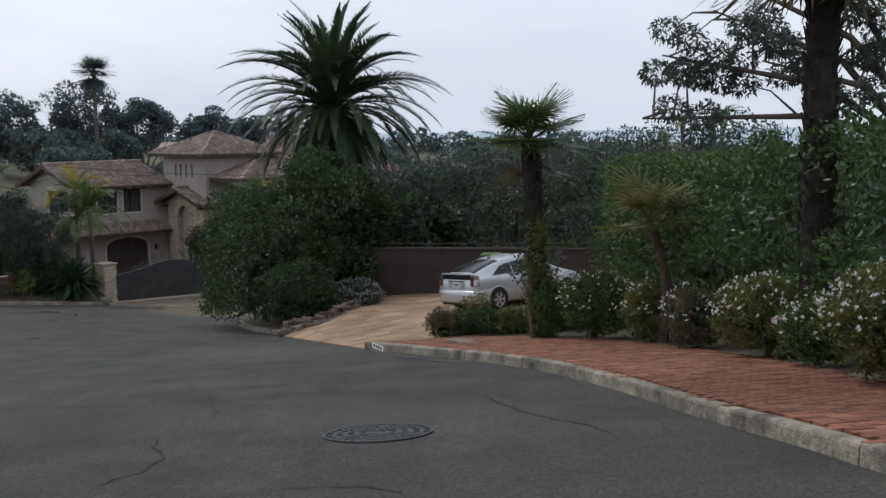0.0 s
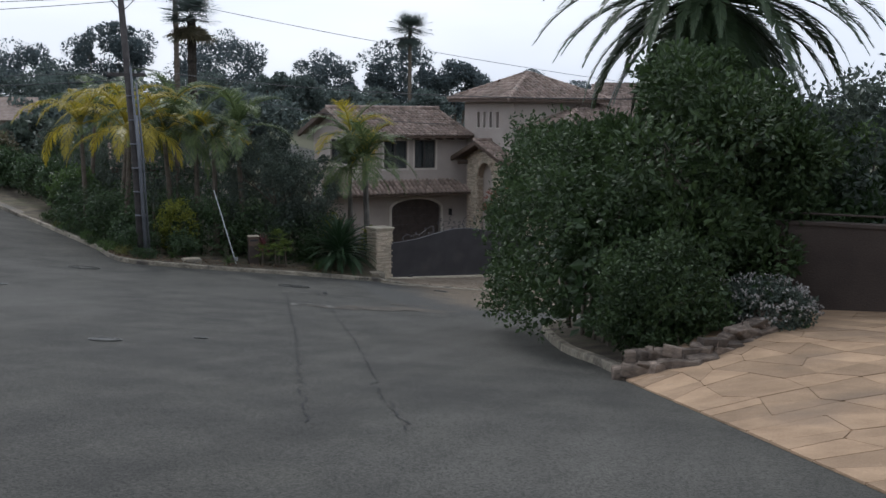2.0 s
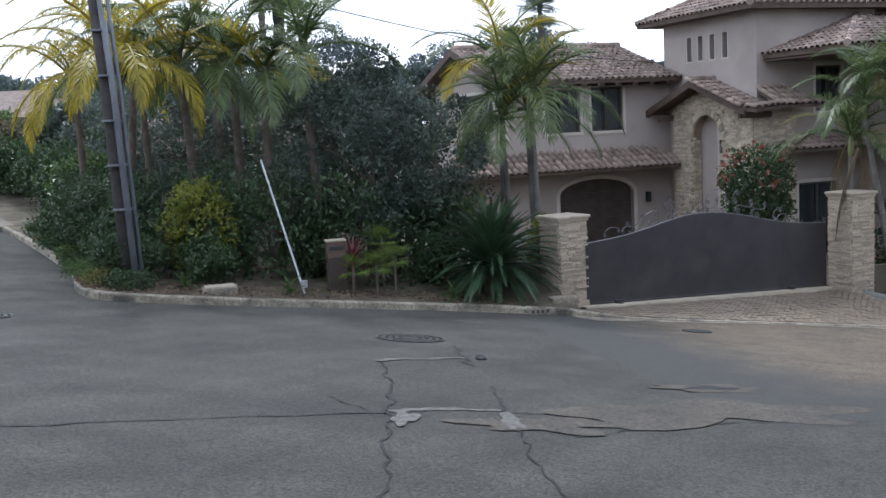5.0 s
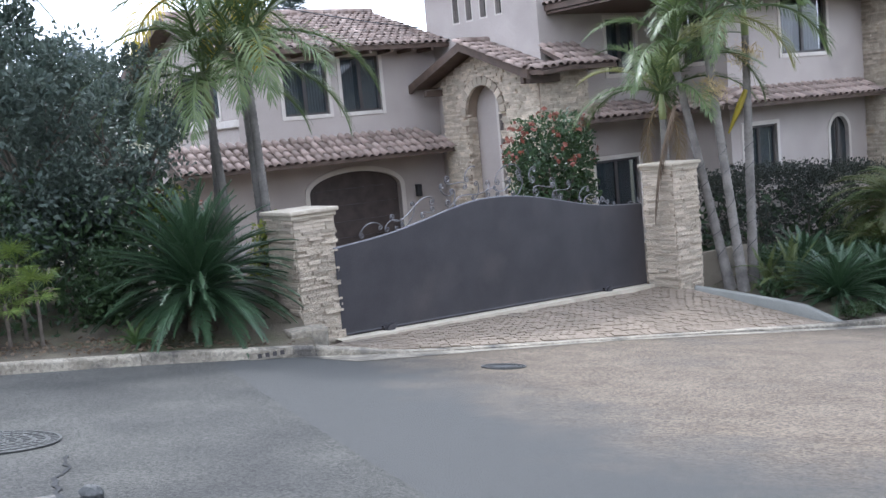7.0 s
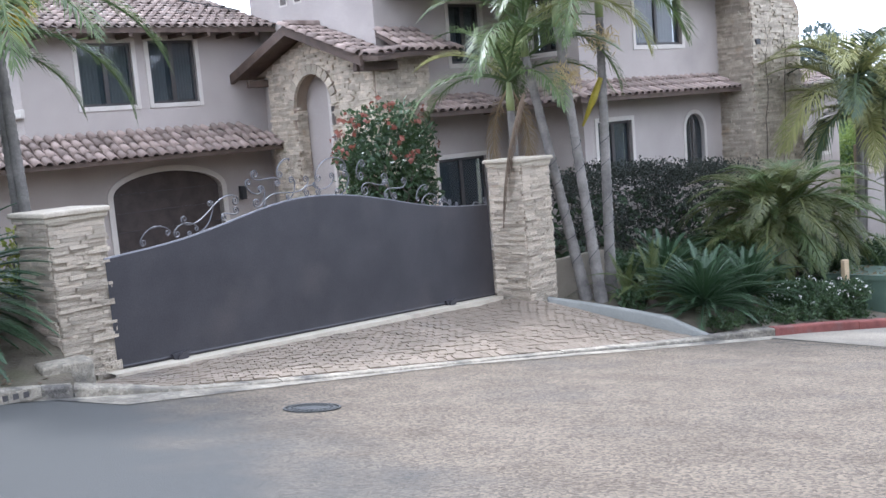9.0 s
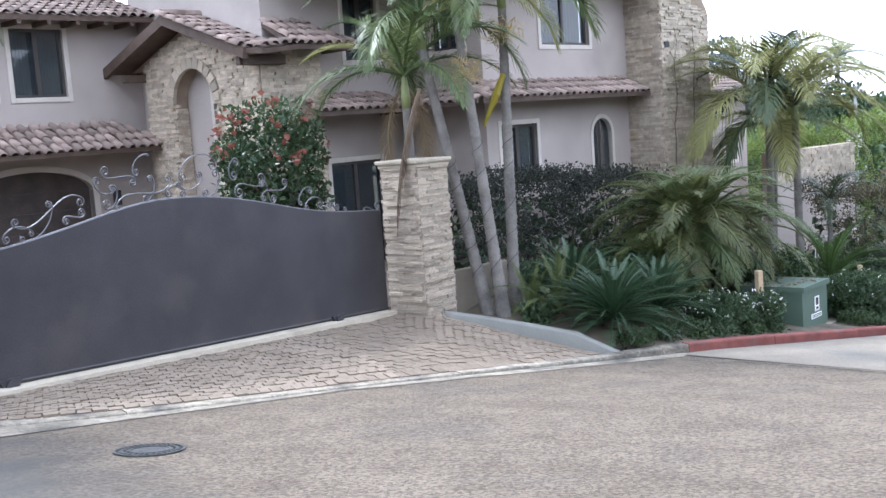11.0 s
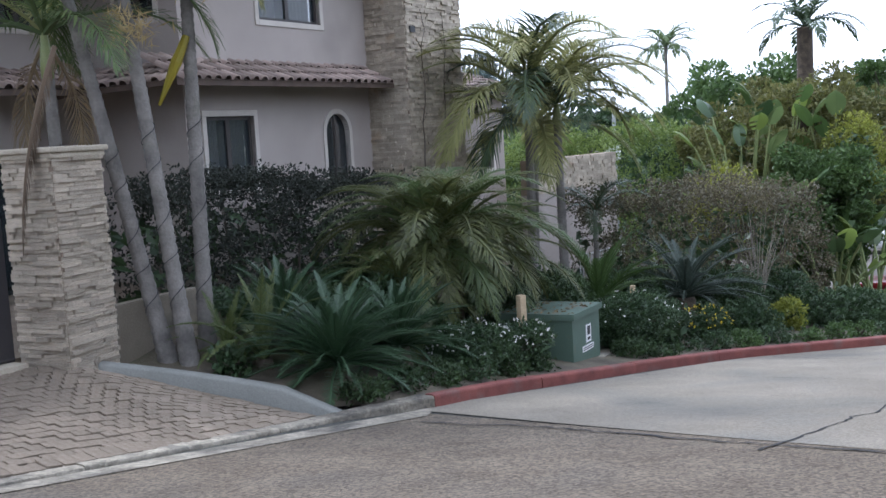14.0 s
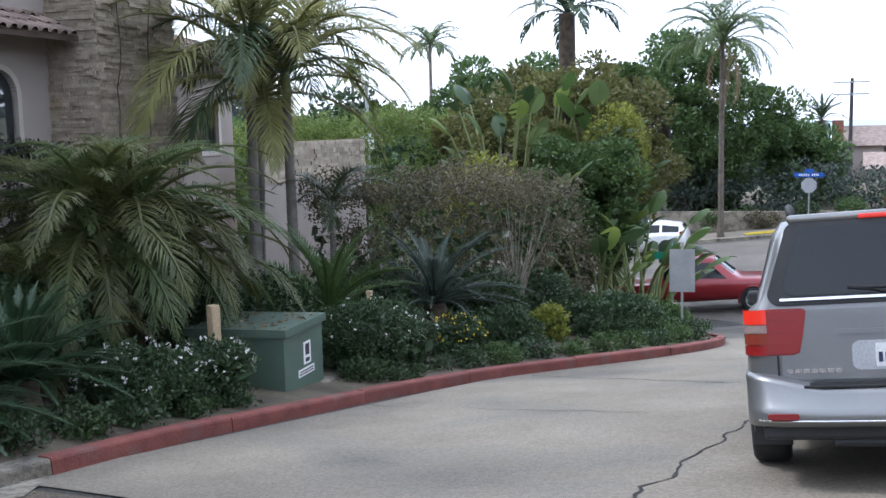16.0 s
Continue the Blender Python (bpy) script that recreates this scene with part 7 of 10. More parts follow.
for i, (x, y, r, h_, m, fl) in enumerate([(-1.2, 67.5, 0.55, 0.4, L_DARK, PETAL_YELLOW), (0.2, 68.3, 0.8, 0.45, L_DARK, None), (1.7, 69.0, 0.45, 0.42, L_YELLOW, None), (3.6, 69.6, 1.2, 0.5, L_DARK, None), (5.0, 69.9, 0.8, 0.4, L_MID, None)]):
    shrub("low_shrub", "low spreading shrub behind the red kerb", on(x, y, 0.2), (r, r, h_), m, 180 + i, leaf=0.08, flowers=fl, flower_n=60 if fl else 0, clump=0.2, group="shrubs behind the red kerb", flower_size=0.04)
for i, (x, y, r, h_, m) in enumerate([(-10.75, 62.25, 0.3, 0.2, L_DARK), (-9.2, 63.9, 0.7, 0.6, L_SHADE), (-8.2, 64.3, 0.8, 0.7, L_DARK), (-9.9, 64.4, 0.8, 0.7, L_SHADE), (-10.6, 64.6, 0.6, 0.6, L_DARK), (-8.6, 65.8, 0.9, 0.8, L_SHADE), (-5.9, 66.2, 0.9, 0.7, L_DARK), (-4.6, 67.2, 0.9, 0.7, L_SHADE), (-3.8, 68.9, 1.0, 0.7, L_SHADE), (-1.9, 69.6, 1.0, 0.7, L_DARK), (0.8, 70.2, 1.0, 0.7, L_SHADE), (2.6, 70.9, 1.0, 0.7, L_DARK), (-7.6, 64.4, 0.5, 0.4, L_SHADE)]):
    shrub("bed_shrub", "dark leafy shrub filling the bed", on(x, y, 0.45), (r, r, h_), m, 220 + i, leaf=0.09, clump=0.22, group="bed planting", density=0.7)
cycad("cycad", "tall upright cycad with blue-green fronds", on(-3.1, 68.4, 0.6), 1.35, 28, fronds=30, leaf_mat=L_MID)
cycad("cycad", "arching dark cycad in the bed", on(-0.6, 69.4, 0.7), 1.3, 29, fronds=40, leaf_mat=L_GREY)
for i, (x, y, cz_, lean) in enumerate([(-3.52, 71.04, -4.50, (0.05, 0)), (-2.72, 71.14, -4.90, (0.0, 0.1)), (-3.27, 71.74, -5.35, (0.2, 0.1))]):
    feather_palm("king_palm", "king palm with a broad crown of arching fronds", on(x, y, 1.0), cz_ - ground_at(x, y, 1.0), "king", L_PALM_DARK, 190 + i, fronds=16, r0=0.11, r1=0.085, lean=lean, shaft=0.5, extra=L_PALM_SUNLIT, extra_share=0.75, scale=1.4, group="pair of king palms")
feather_palm("young_palm", "small palm between the taller palms", on(-1.9, 71.2, 1.0), 2.2, "king", L_PALM_DARK, 196, fronds=9, r0=0.07, r1=0.05, scale=0.6)
hedge("brown_hedge", "twiggy brownish hedge behind the cycads", [(-1.8, 72.3), (0.5, 71.9), (2.6, 72.2), (4.4, 73.4)], (2, 2.2, 2.2), (-7.5, -7.15, -7.3, -7.6), L_BRONZE, 30, leaf=0.09, clump=0.32, rough=0.5, base=0.5)
hedge("clipped_hedge", "bright green clipped hedge beyond the house", [(-1.5, 84.5), (1.5, 84.0), (5.0, 82.3), (8.0, 81.0)], (2.4, 2.4, 2.4), (-6.0, -5.8, -5.8, -6.0), L_BRIGHT, 31, leaf=0.12, clump=0.4, rough=0.35, base=1.5)
shrub("golden_shrub", "golden yellow-leaved shrub in the mixed planting", on(3.6, 75.0, 1.9), (1.2, 1.0, 1.3), L_YELLOW, 200, leaf=0.13, clump=0.3, trunk=0.4)
shrub("golden_shrub", "golden yellow-leaved shrub in the mixed planting", on(8.3, 75.8, 2.6), (1.0, 1.0, 1.6), L_YELLOW, 201, leaf=0.12, clump=0.3, trunk=0.8, density=0.6)
tree("mixed_tree", "dense mixed evergreen tree behind the bird of paradise", on(9.0, 79.5, 1.0), 7.3, (4.0, 2.6, 3.0), L_GOLD, 202, leaf=0.19, n=30000, clump=0.75, clumps=90, trunk_r=0.18)
tree("dark_evergreen", "dark leafy evergreen by the junction", on(6.8, 75.6, 0.8), 4.6, (1.7, 1.6, 2.0), L_MID, 203, leaf=0.15, n=30000, clump=0.6, clumps=70, trunk_r=0.14)


def bird_of_paradise(loc, seed, stems=11, tall=4.2, spread=1.6):
    """Giant bird of paradise: stems with long split paddles."""
    root = thing("bird_of_paradise", "giant bird of paradise with large upright paddle leaves", "plant", loc)
    rr = random.Random(seed)
    for i in range(stems):
        a = rr.uniform(0, 6.28)
        top_z = tall * rr.uniform(0.35, 1.0)
        b = Vector((math.cos(a) * spread * 0.3 * rr.random(), math.sin(a) * spread * 0.3 * rr.random(), 0))
        t = Vector((math.cos(a) * spread * rr.uniform(0.3, 1), math.sin(a) * spread * rr.uniform(0.3, 1), top_z))
        st = part("stalk", tube([b, b.lerp(t, 0.55) + Vector((0, 0, 0.25)), t], [0.06, 0.04, 0.025], 6), CROWNSHAFT, root)
        n, ln, wd = 9, rr.uniform(0.7, 1.15), rr.uniform(0.2, 0.3)
        d = (t - b).normalized()
        out = Vector((math.cos(a), math.sin(a), 0))
        vs, fs = [], []
        side = Vector((-math.sin(a), math.cos(a), 0))
        cur, p = (d * 1.2 + out * 0.25).normalized(), t.copy()
        for k in range(n + 1):
            u = k / n
            w = wd * math.sin(math.pi * (0.08 + 0.9 * u)) ** 0.7
            nrm = side.cross(cur)
            vs += [tuple(p - side * w + nrm * w * 0.35), tuple(p), tuple(p + side * w + nrm * w * 0.35)]
            p = p + cur * ln / n
            cur = (cur + out * 0.05 + Vector((0, 0, -0.09 * k / 3))).normalized()
        for k in range(n):
            if rr.random() < 0.85:
                fs.append((3 * k, 3 * k + 1, 3 * k + 4, 3 * k + 3))
            fs.append((3 * k + 1, 3 * k + 2, 3 * k + 5, 3 * k + 4))
        part("leaf", mesh_np("leaf", np.array(vs), np.array(fs)), (L_MID, L_PALM, L_DARK, L_BRIGHT)[i % 4], root)
    return root


for i, (x, y, t_, n, l_) in enumerate([(5.6, 77.2, 4.4, 18, 2.2), (8.8, 77.4, 5.0, 18, 2.2), (6.4, 74.0, 2.6, 12, 0.6), (5.2, 75.2, 3.0, 12, 1.4), (7.6, 73.6, 2.2, 14, 0.4), (8.3, 74.8, 2.8, 14, 0.6), (7.9, 76.0, 3.6, 14, 1.2), (7.4, 78.4, 5.0, 16, 2.2)]):
    bird_of_paradise(on(x, y, l_), 210 + i, n, t_, 1.7)
feather_palm("tall_bird_palm", "leaning dark trunk topped with ragged paddle leaves", on(9.7, 80.2, 1.0), 8.8, "far", L_PALM_DARK, 215, fronds=13, r0=0.32, r1=0.25, trunk_mat=SHAG, scale=1.0)
bare = thing("bare_shrub", "pale leafless twiggy shrub in the bed", "shrub", on(1.9, 70.6, 0.6))
bb = bmesh.new()
rb_ = random.Random(3)
for i in range(26):
    a, e_ = rb_.uniform(0, 6.28), rb_.uniform(0.15, 0.5)
    p0 = Vector((0, 0, 0.0))
    p1 = Vector((math.cos(a) * e_ * 0.5, math.sin(a) * e_ * 0.5, rb_.uniform(0.7, 1.3)))
    p2 = p1 + Vector((math.cos(a) * e_, math.sin(a) * e_, rb_.uniform(0.6, 1.6)))
    add_tube(bb, [p0, p1, p2], [0.02, 0.013, 0.004], 4)
part("branch", bb, PALE_BARK, bare)

# low cover spilling to the red kerb
for i, (x, y, r_, h_) in enumerate([(-9.1, 61.25, 0.34, 0.16), (-8.5, 61.75, 0.36, 0.18), (-7.85, 62.3, 0.4, 0.2), (-7.2, 62.85, 0.4, 0.2), (-6.55, 63.3, 0.36, 0.18), (-5.9, 63.75, 0.3, 0.14), (-3.6, 65.4, 0.4, 0.2)]):
    shrub("cover_plant", "low dark cover plant spilling to the kerb", on(x - 0.1, y + 0.1, 0.14), (r_, r_, h_), (L_SHADE, L_DARK)[i % 2], 880 + i, leaf=0.065, clump=0.14, group="cover plants", density=0.7, core=False)
rl_ = smooth_path(RED_LINE, 0.85)
for i, (x, y) in enumerate(rl_[1:-2]):
    q = random.Random(900 + i)
    r_ = q.uniform(0.3, 0.5)
    if x < -3.2:
        continue
    shrub("kerb_shrub", "low dark cover plant spilling to the red kerb", on(x - 0.38, y + q.uniform(0.5, 0.8), 0.1), (r_, r_, q.uniform(0.14, 0.24)), q.choice((L_DARK, L_SHADE, L_MID)), 900 + i, leaf=0.07, clump=0.15, group="cover plants", density=0.6, core=False)

# low plants between kerb and bank
lk_ = smooth_path(LEFT_KERB, 0.95)
for i, (x, y) in enumerate(lk_):
    if not -36 < x < -24.9:
        continue
    q = random.Random(950 + i)
    r_ = q.uniform(0.35, 0.6)
    shrub("verge_shrub", "low dark plant on the bank behind the kerb", on(x - 0.2, y + q.uniform(0.6, 0.95), 0.15), (r_, r_, q.uniform(0.14, 0.34)), q.choice((L_DARK, L_SHADE, L_MID, L_GOLD)), 950 + i, leaf=0.075, clump=0.17, group="verge plants", density=0.6, core=False)


# ---- street furniture on the bank ----
pole = thing("utility_pole", "leaning weathered utility pole with crossarms and grey conduit", "utility pole", (-25.9, 49.15, -6.1), 0)
part("shaft", tube([(0, 0, -0.5), (-0.2, 0, 4.0), (-0.55, -0.2, 10.4)], [0.17, 0.15, 0.11], 12), POLE, pole, smooth=True)
for k, (dx, dy, top_, r) in enumerate(((0.22, -0.12, 7.2, 0.045), (0.34, -0.02, 6.6, 0.04), (0.30, -0.16, 5.4, 0.055))):
    part("conduit", tube([(dx, dy, -0.3), (dx - 0.2, dy, 4.0), (dx - 0.2 - 0.055 * (top_ - 4), dy - 0.03 * (top_ - 4), top_)], r, 8), CONDUIT, pole, smooth=True)
for z, ln, a in ((9.75, 1.35, 34), (9.9, 0.6, 100), (6.9, 0.7, 34)):
    arm = part("crossarm", box(-ln, ln, -0.05, 0.05, -0.06, 0.06, 0.008), POLE, pole, at=pose(-0.55 + (10.4 - z) * 0.055, -0.18, z, 0, 0, a))
    for s in (-0.9, -0.45, 0.45, 0.9):
        part("insulator", tube([(s * ln, 0, 0.06), (s * ln, 0, 0.14), (s * ln, 0, 0.2)], [0.03, 0.045, 0.02], 8), GREY_METAL, arm)
part("brace", tube([(-0.85, -0.35, 9.7), (-0.5, -0.15, 9.2)], 0.02, 5), POLE, pole)
part("brace", tube([(-0.1, 0.15, 9.7), (-0.5, -0.15, 9.2)], 0.02, 5), POLE, pole)
for i in range(6):
    z = 1.6 + i * 0.9
    part("band", tube([(0.1 - 0.05 * z, -0.05, z), (0.1 - 0.05 * z, -0.05, z + 0.04)], 0.235, 12), CONDUIT, pole)


def cable(name, label, a, b, sag, r=0.012, group="overhead cables"):
    a, b = Vector(a), Vector(b)
    pts = [a.lerp(b, u) - Vector((0, 0, sag * 4 * u * (1 - u))) for u in np.linspace(0, 1, 17)]
    return solo(name, tube(pts, r, 5), WIRE, label, "cable", group=group)


ptop = Vector((-26.4, 48.9, 3.5))
cable("overhead_cable", "thin overhead cable to the house", (-26.2, 49.0, 0.9), (-19.5, 71.0, -1.2), 0.5, 0.016)
cable("overhead_cable", "thin overhead cable crossing the street", (-26.2, 49.0, 1.1), (9.0, 33.0, 0.6), 0.9, 0.012)
cable("overhead_cable", "thin overhead cable down the street", ptop + Vector((1.0, 0.6, 0.2)), (12.0, 96.0, 0.0), 1.2, 0.012)
for k, (dx, dz, tz) in enumerate(((-1.1, 0.2, 4.5), (-0.4, 0.2, 4.2), (0.4, 0.2, 3.9), (0.9, 0.1, 3.0), (0, -2.6, 1.0), (0, -2.9, 0.2))):
    cable("overhead_cable", "overhead cable running up the side street", ptop + Vector((dx * 0.8, dx * 0.5, dz)), (-75 + dx, 42.0 + 3 * k, tz + 2), 0.9, 0.014)
guy = thing("guy_guard", "slanting white pole stay beside the bank", "pole stay", (-23.0, 51.0, -6.3))
part("rod", tube([(0.1, 0, -0.2), (-1.15, 0.55, 2.65)], 0.024, 8), GREY_METAL, guy)
part("wire", tube([(-1.15, 0.55, 2.65), (-2.9, -1.9, 6.9)], 0.009, 5), WIRE, guy)
part("anchor", tube([(0.1, 0, -0.05), (0.1, 0, 0.1)], 0.07, 8), GREY_METAL, guy)
vault = thing("utility_vault", "pale concrete meter vault with a flat lid", "utility box", (-24.15, 49.75, ground_at(-24.15, 49.75, 0.12)), 38)
part("body", box(-0.36, 0.36, -0.25, 0.25, -0.2, 0.2, 0.02), CONCRETE, vault)
part("lid", box(-0.3, 0.3, -0.2, 0.2, 0.2, 0.225, 0.006), CAPSTONE, vault)
mail = thing("mailbox", "dark brown timber letter post with a pale flat lid", "mailbox", (-22.62, 51.9, ground_at(-22.62, 51.9, 0.15)), 38)
part("post", box(-0.2, 0.2, -0.16, 0.16, -0.2, 1.0, 0.012), WALL_BROWN, mail)
part("case", box(-0.205, 0.205, -0.175, 0.165, 0.84, 1.2, 0.012), FASCIA, mail)
part("flap", box(-0.15, 0.15, -0.185, -0.172, 1.02, 1.1, 0.004), BLACK, mail)
part("lid", box(-0.225, 0.225, -0.2, 0.18, 1.2, 1.235, 0.01), CAPSTONE, mail, "pale flat lid")

# ---- by the red kerb ----
cab = thing("transformer_cabinet", "green metal pad-mounted transformer cabinet with a rusty leaf-strewn lid", "transformer", (-5.1, 65.35, -9.62), 46)
part("pad", box(-0.8, 0.8, -0.62, 0.95, -0.3, 0.16, 0.02), CONCRETE, cab, "concrete pad")
body = part("body", extrude_poly([(-0.5, 0.16), (0.85, 0.16), (0.85, 1.0), (-0.5, 1.02)], 1.2, "x"), GREEN_METAL, cab)
body.matrix_basis = pose(-0.6, 0, 0)
part("lid", slab([(-0.64, -0.55, 1.085), (0.64, -0.55, 1.085), (0.64, 0.9, 1.06), (-0.64, 0.9, 1.06)], 0.1), GREEN_METAL, cab, "lid stained with rust and dry leaves")
rl = np.random.default_rng(2)
lp = np.stack([rl.uniform(-0.6, 0.6, 150), rl.uniform(-0.5, 0.85, 150), np.zeros(150)], 1)
lp[:, 2] = 1.092 - (lp[:, 1] + 0.55) * 0.017
v, f = leaf_quads(rl, lp, np.c_[rl.normal(size=(150, 2)), np.zeros(150)], 0.07, 0.5, 0.1)
tagged(part("fallen_leaf", mesh_np("fallen_leaf", v, f), L_DEAD, cab), kind="stuff")
st = part("sticker", box(-0.02, 0.2, -0.506, -0.5, 0.5, 0.8), WHITE, cab, "white warning sticker with a dark figure block")
part("sticker_mark", box(0.03, 0.15, -0.509, -0.506, 0.62, 0.77), BLACK, st)
part("sticker_mark", box(0.03, 0.15, -0.509, -0.506, 0.53, 0.58), BLACK, st)
st2 = part("sticker", box(-0.2, 0.3, -0.506, -0.5, 0.36, 0.46), WHITE, cab, "white label with dark bars")
for k in range(2):
    part("sticker_mark", box(-0.16, 0.26, -0.509, -0.506, 0.385 + 0.034 * k, 0.4 + 0.034 * k), BLACK, st2)
solo("timber_stake", box(-0.06, 0.06, -0.06, 0.06, -0.4, 1.15, 0.012), WOODEN, "round-edged timber stake beside the cabinet", "stake", at=pose(-6.05, 64.45, -9.25, 2, -2, 20), group="stakes")
solo("timber_stake", box(-0.05, 0.05, -0.04, 0.04, -0.4, 1.0, 0.01), WOODEN, "short timber stake behind the daisy bush", "stake", at=pose(-2.9, 67.2, -9.6, 1, 3, 40), group="stakes")
sb = thing("street_sign", "back of a grey metal street sign on a slim post", "sign", (5.05, 69.1, ground_at(5.05, 69.1, 0.1)), -42)
part("post", box(-0.025, 0.025, -0.025, 0.025, -0.3, 2.1), GREY_METAL, sb)
part("panel", box(-0.26, 0.26, -0.035, -0.028, 1.05, 1.95, 0.002), GREY_METAL, sb)
gs = thing("street_name_sign", "green street name blades on a post at the corner", "sign", (8.0, 73.0, ground_at(8.0, 73.0, 0.1)), -40)
part("post", tube([(0, 0, -0.3), (0, 0, 2.05)], 0.03, 8), GREY_METAL, gs)
part("blade", box(-0.45, 0.45, -0.01, 0.01, 1.85, 2.03), GREEN_SIGN, gs)
part("blade", box(-0.01, 0.01, -0.45, 0.45, 2.05, 2.23), GREEN_SIGN, gs)

# ---- the driveway behind the brick pavement ----
def drive_z(x, y):
    return -3.40 + 0.05 * (x - 0.5) - 0.06 * (y - 27.8)


def drive_point(u, v):
    f = np.array([np.interp(u, [0, 0.5, 1], [-2.02, -3.45, -5.0]), np.interp(u, [0, 0.5, 1], [23.35, 26.8, 30.4])])
    b = np.array([np.interp(u, [0, 0.5, 1], [8.5, 6.5, -1.9]), np.interp(u, [0, 0.5, 1], [27.5, 33.6, 35.2])])
    p = f * (1 - v) + b * v
    z = drive_z(p[0], p[1])
    zf = float(height(f[0], f[1])) + 0.02
    k = min(1.0, v / 0.42)
    k = k * (1.5 - 0.5 * k)
    return Vector((p[0], p[1], zf * (1 - k) + z * k))


def edge_point(u, v):
    """The bed between brick and driveway."""
    f = Vector((np.interp(u, [0, 0.4, 1], [-2.0, -0.1, 4.3]), np.interp(u, [0, 0.4, 1], [23.2, 24.45, 21.5]), 0))
    f.z = ground_at(f.x, f.y, 0.13)
    b = drive_point(0.0, 0.02 + 0.96 * u)
    return f.lerp(b, v)


solo("edging_bed", sheet_uv(edge_point, 16, 6, 0.01), EARTH, "narrow earth bed between pavement and driveway", "garden bed", kind="structure")
drive = solo("driveway", sheet_uv(drive_point, 24, 24, 0.008), SAND, "tan flagstone driveway sloping up from the street", "driveway", kind="structure")
wall_r = thing("driveway_wall", "dark brown block wall behind the driveway with a rail on top", "wall", (-2.9, 35.2, -4.35), -9, kind="structure")
part("wall", box(0, 14, 0, 0.25, -0.5, 1.95, 0.01), WALL_BROWN, wall_r)
part("coping", box(-0.03, 14, -0.04, 0.29, 1.95, 2.02, 0.01), WALL_BROWN, wall_r)
part("rail", tube([(0, 0.1, 2.16), (14, 0.1, 2.16)], 0.02, 6), WALL_BROWN, wall_r)
for i in range(8):
    part("rail_post", tube([(i * 2.0 + 0.05, 0.1, 2.0), (i * 2.0 + 0.05, 0.1, 2.17)], 0.018, 6), WALL_BROWN, wall_r)


def bin_(name, label, loc, yaw, mat, lid_mat, h_=1.0):
    b = thing(name, label, "bin", loc, yaw)
    bm = bmesh.new()
    lo_ = [bm.verts.new(p) for p in ((-0.23, -0.25, 0.06), (0.23, -0.25, 0.06), (0.23, 0.25, 0.06), (-0.23, 0.25, 0.06))]
    hi_ = [bm.verts.new(p) for p in ((-0.29, -0.34, h_), (0.29, -0.34, h_), (0.29, 0.34, h_), (-0.29, 0.34, h_))]
    bm.faces.new(lo_[::-1]), bm.faces.new(hi_)
    for i in range(4):
        bm.faces.new((lo_[i], lo_[(i + 1) % 4], hi_[(i + 1) % 4], hi_[i]))
    part("body", bm, mat, b)
    part("lid", box(-0.31, 0.31, -0.37, 0.36, h_, h_ + 0.07, 0.02), lid_mat, b)
    for s in (-0.24, 0.24):
        w = bmesh.new()
        bmesh.ops.create_cone(w, cap_ends=True, segments=14, radius1=0.1, radius2=0.1, depth=0.05, matrix=Matrix.Translation((s, 0.27, 0.1)) @ pose(0, 0, 0, 0, 90, 0))
        part("wheel", w, TYRE, b)
    return b


bin_("wheelie_bin", "blue wheelie bin with a green lid against the driveway wall", (1.3, 33.6, drive_z(1.3, 33.6)), 170, PLASTIC_BLUE, PLASTIC_GREEN, 1.25)
solo("meter_cover", box(-0.45, 0.45, -0.25, 0.25, -0.05, 0.012, 0.004), CONCRETE, "pale concrete meter cover set in the brick", "cover", at=pose(0.35, 21.6, ground_at(0.35, 21.6, 0.165), -6, 2, -52))
tag_ = thing("kerb_number_plate", "painted white patch with dark bars on the kerb's end", "kerb marking", (-1.62, 22.53, ground_at(-1.62, 22.53, 0.09)), -62)
part("ground_paint", box(-0.3, 0.3, -0.024, -0.016, -0.055, 0.06), WHITE, tag_)
for k in range(4):
    part("bar", box(-0.22 + 0.12 * k, -0.15 + 0.12 * k, -0.028, -0.022, -0.03, 0.04), INK, tag_)
tag_ = thing("kerb_number_plate", "painted kerb marking of dark bars", "kerb marking", (-18.55, 53.52, ground_at(-18.55, 53.52, 0.08)), 36)
part("ground_paint", box(-0.32, 0.32, -0.03, -0.018, -0.06, 0.06), CONCRETE, tag_)
for k in range(4):
    part("bar", box(-0.2 + 0.11 * k, -0.14 + 0.11 * k, -0.034, -0.026, -0.03, 0.035), POLE, tag_)


# ---- marks on the road ----
def land_frame(x, y, yaw=0.0, lift=0.0):
    e = 0.3
    z = ground_at(x, y)
    n = Vector((-(ground_at(x + e, y) - ground_at(x - e, y)) / (2 * e), -(ground_at(x, y + e) - ground_at(x, y - e)) / (2 * e), 1)).normalized()
    q = Vector((0, 0, 1)).rotation_difference(n).to_matrix().to_4x4()
    return Matrix.Translation((x, y, z + lift)) @ q @ pose(0, 0, 0, 0, 0, yaw)


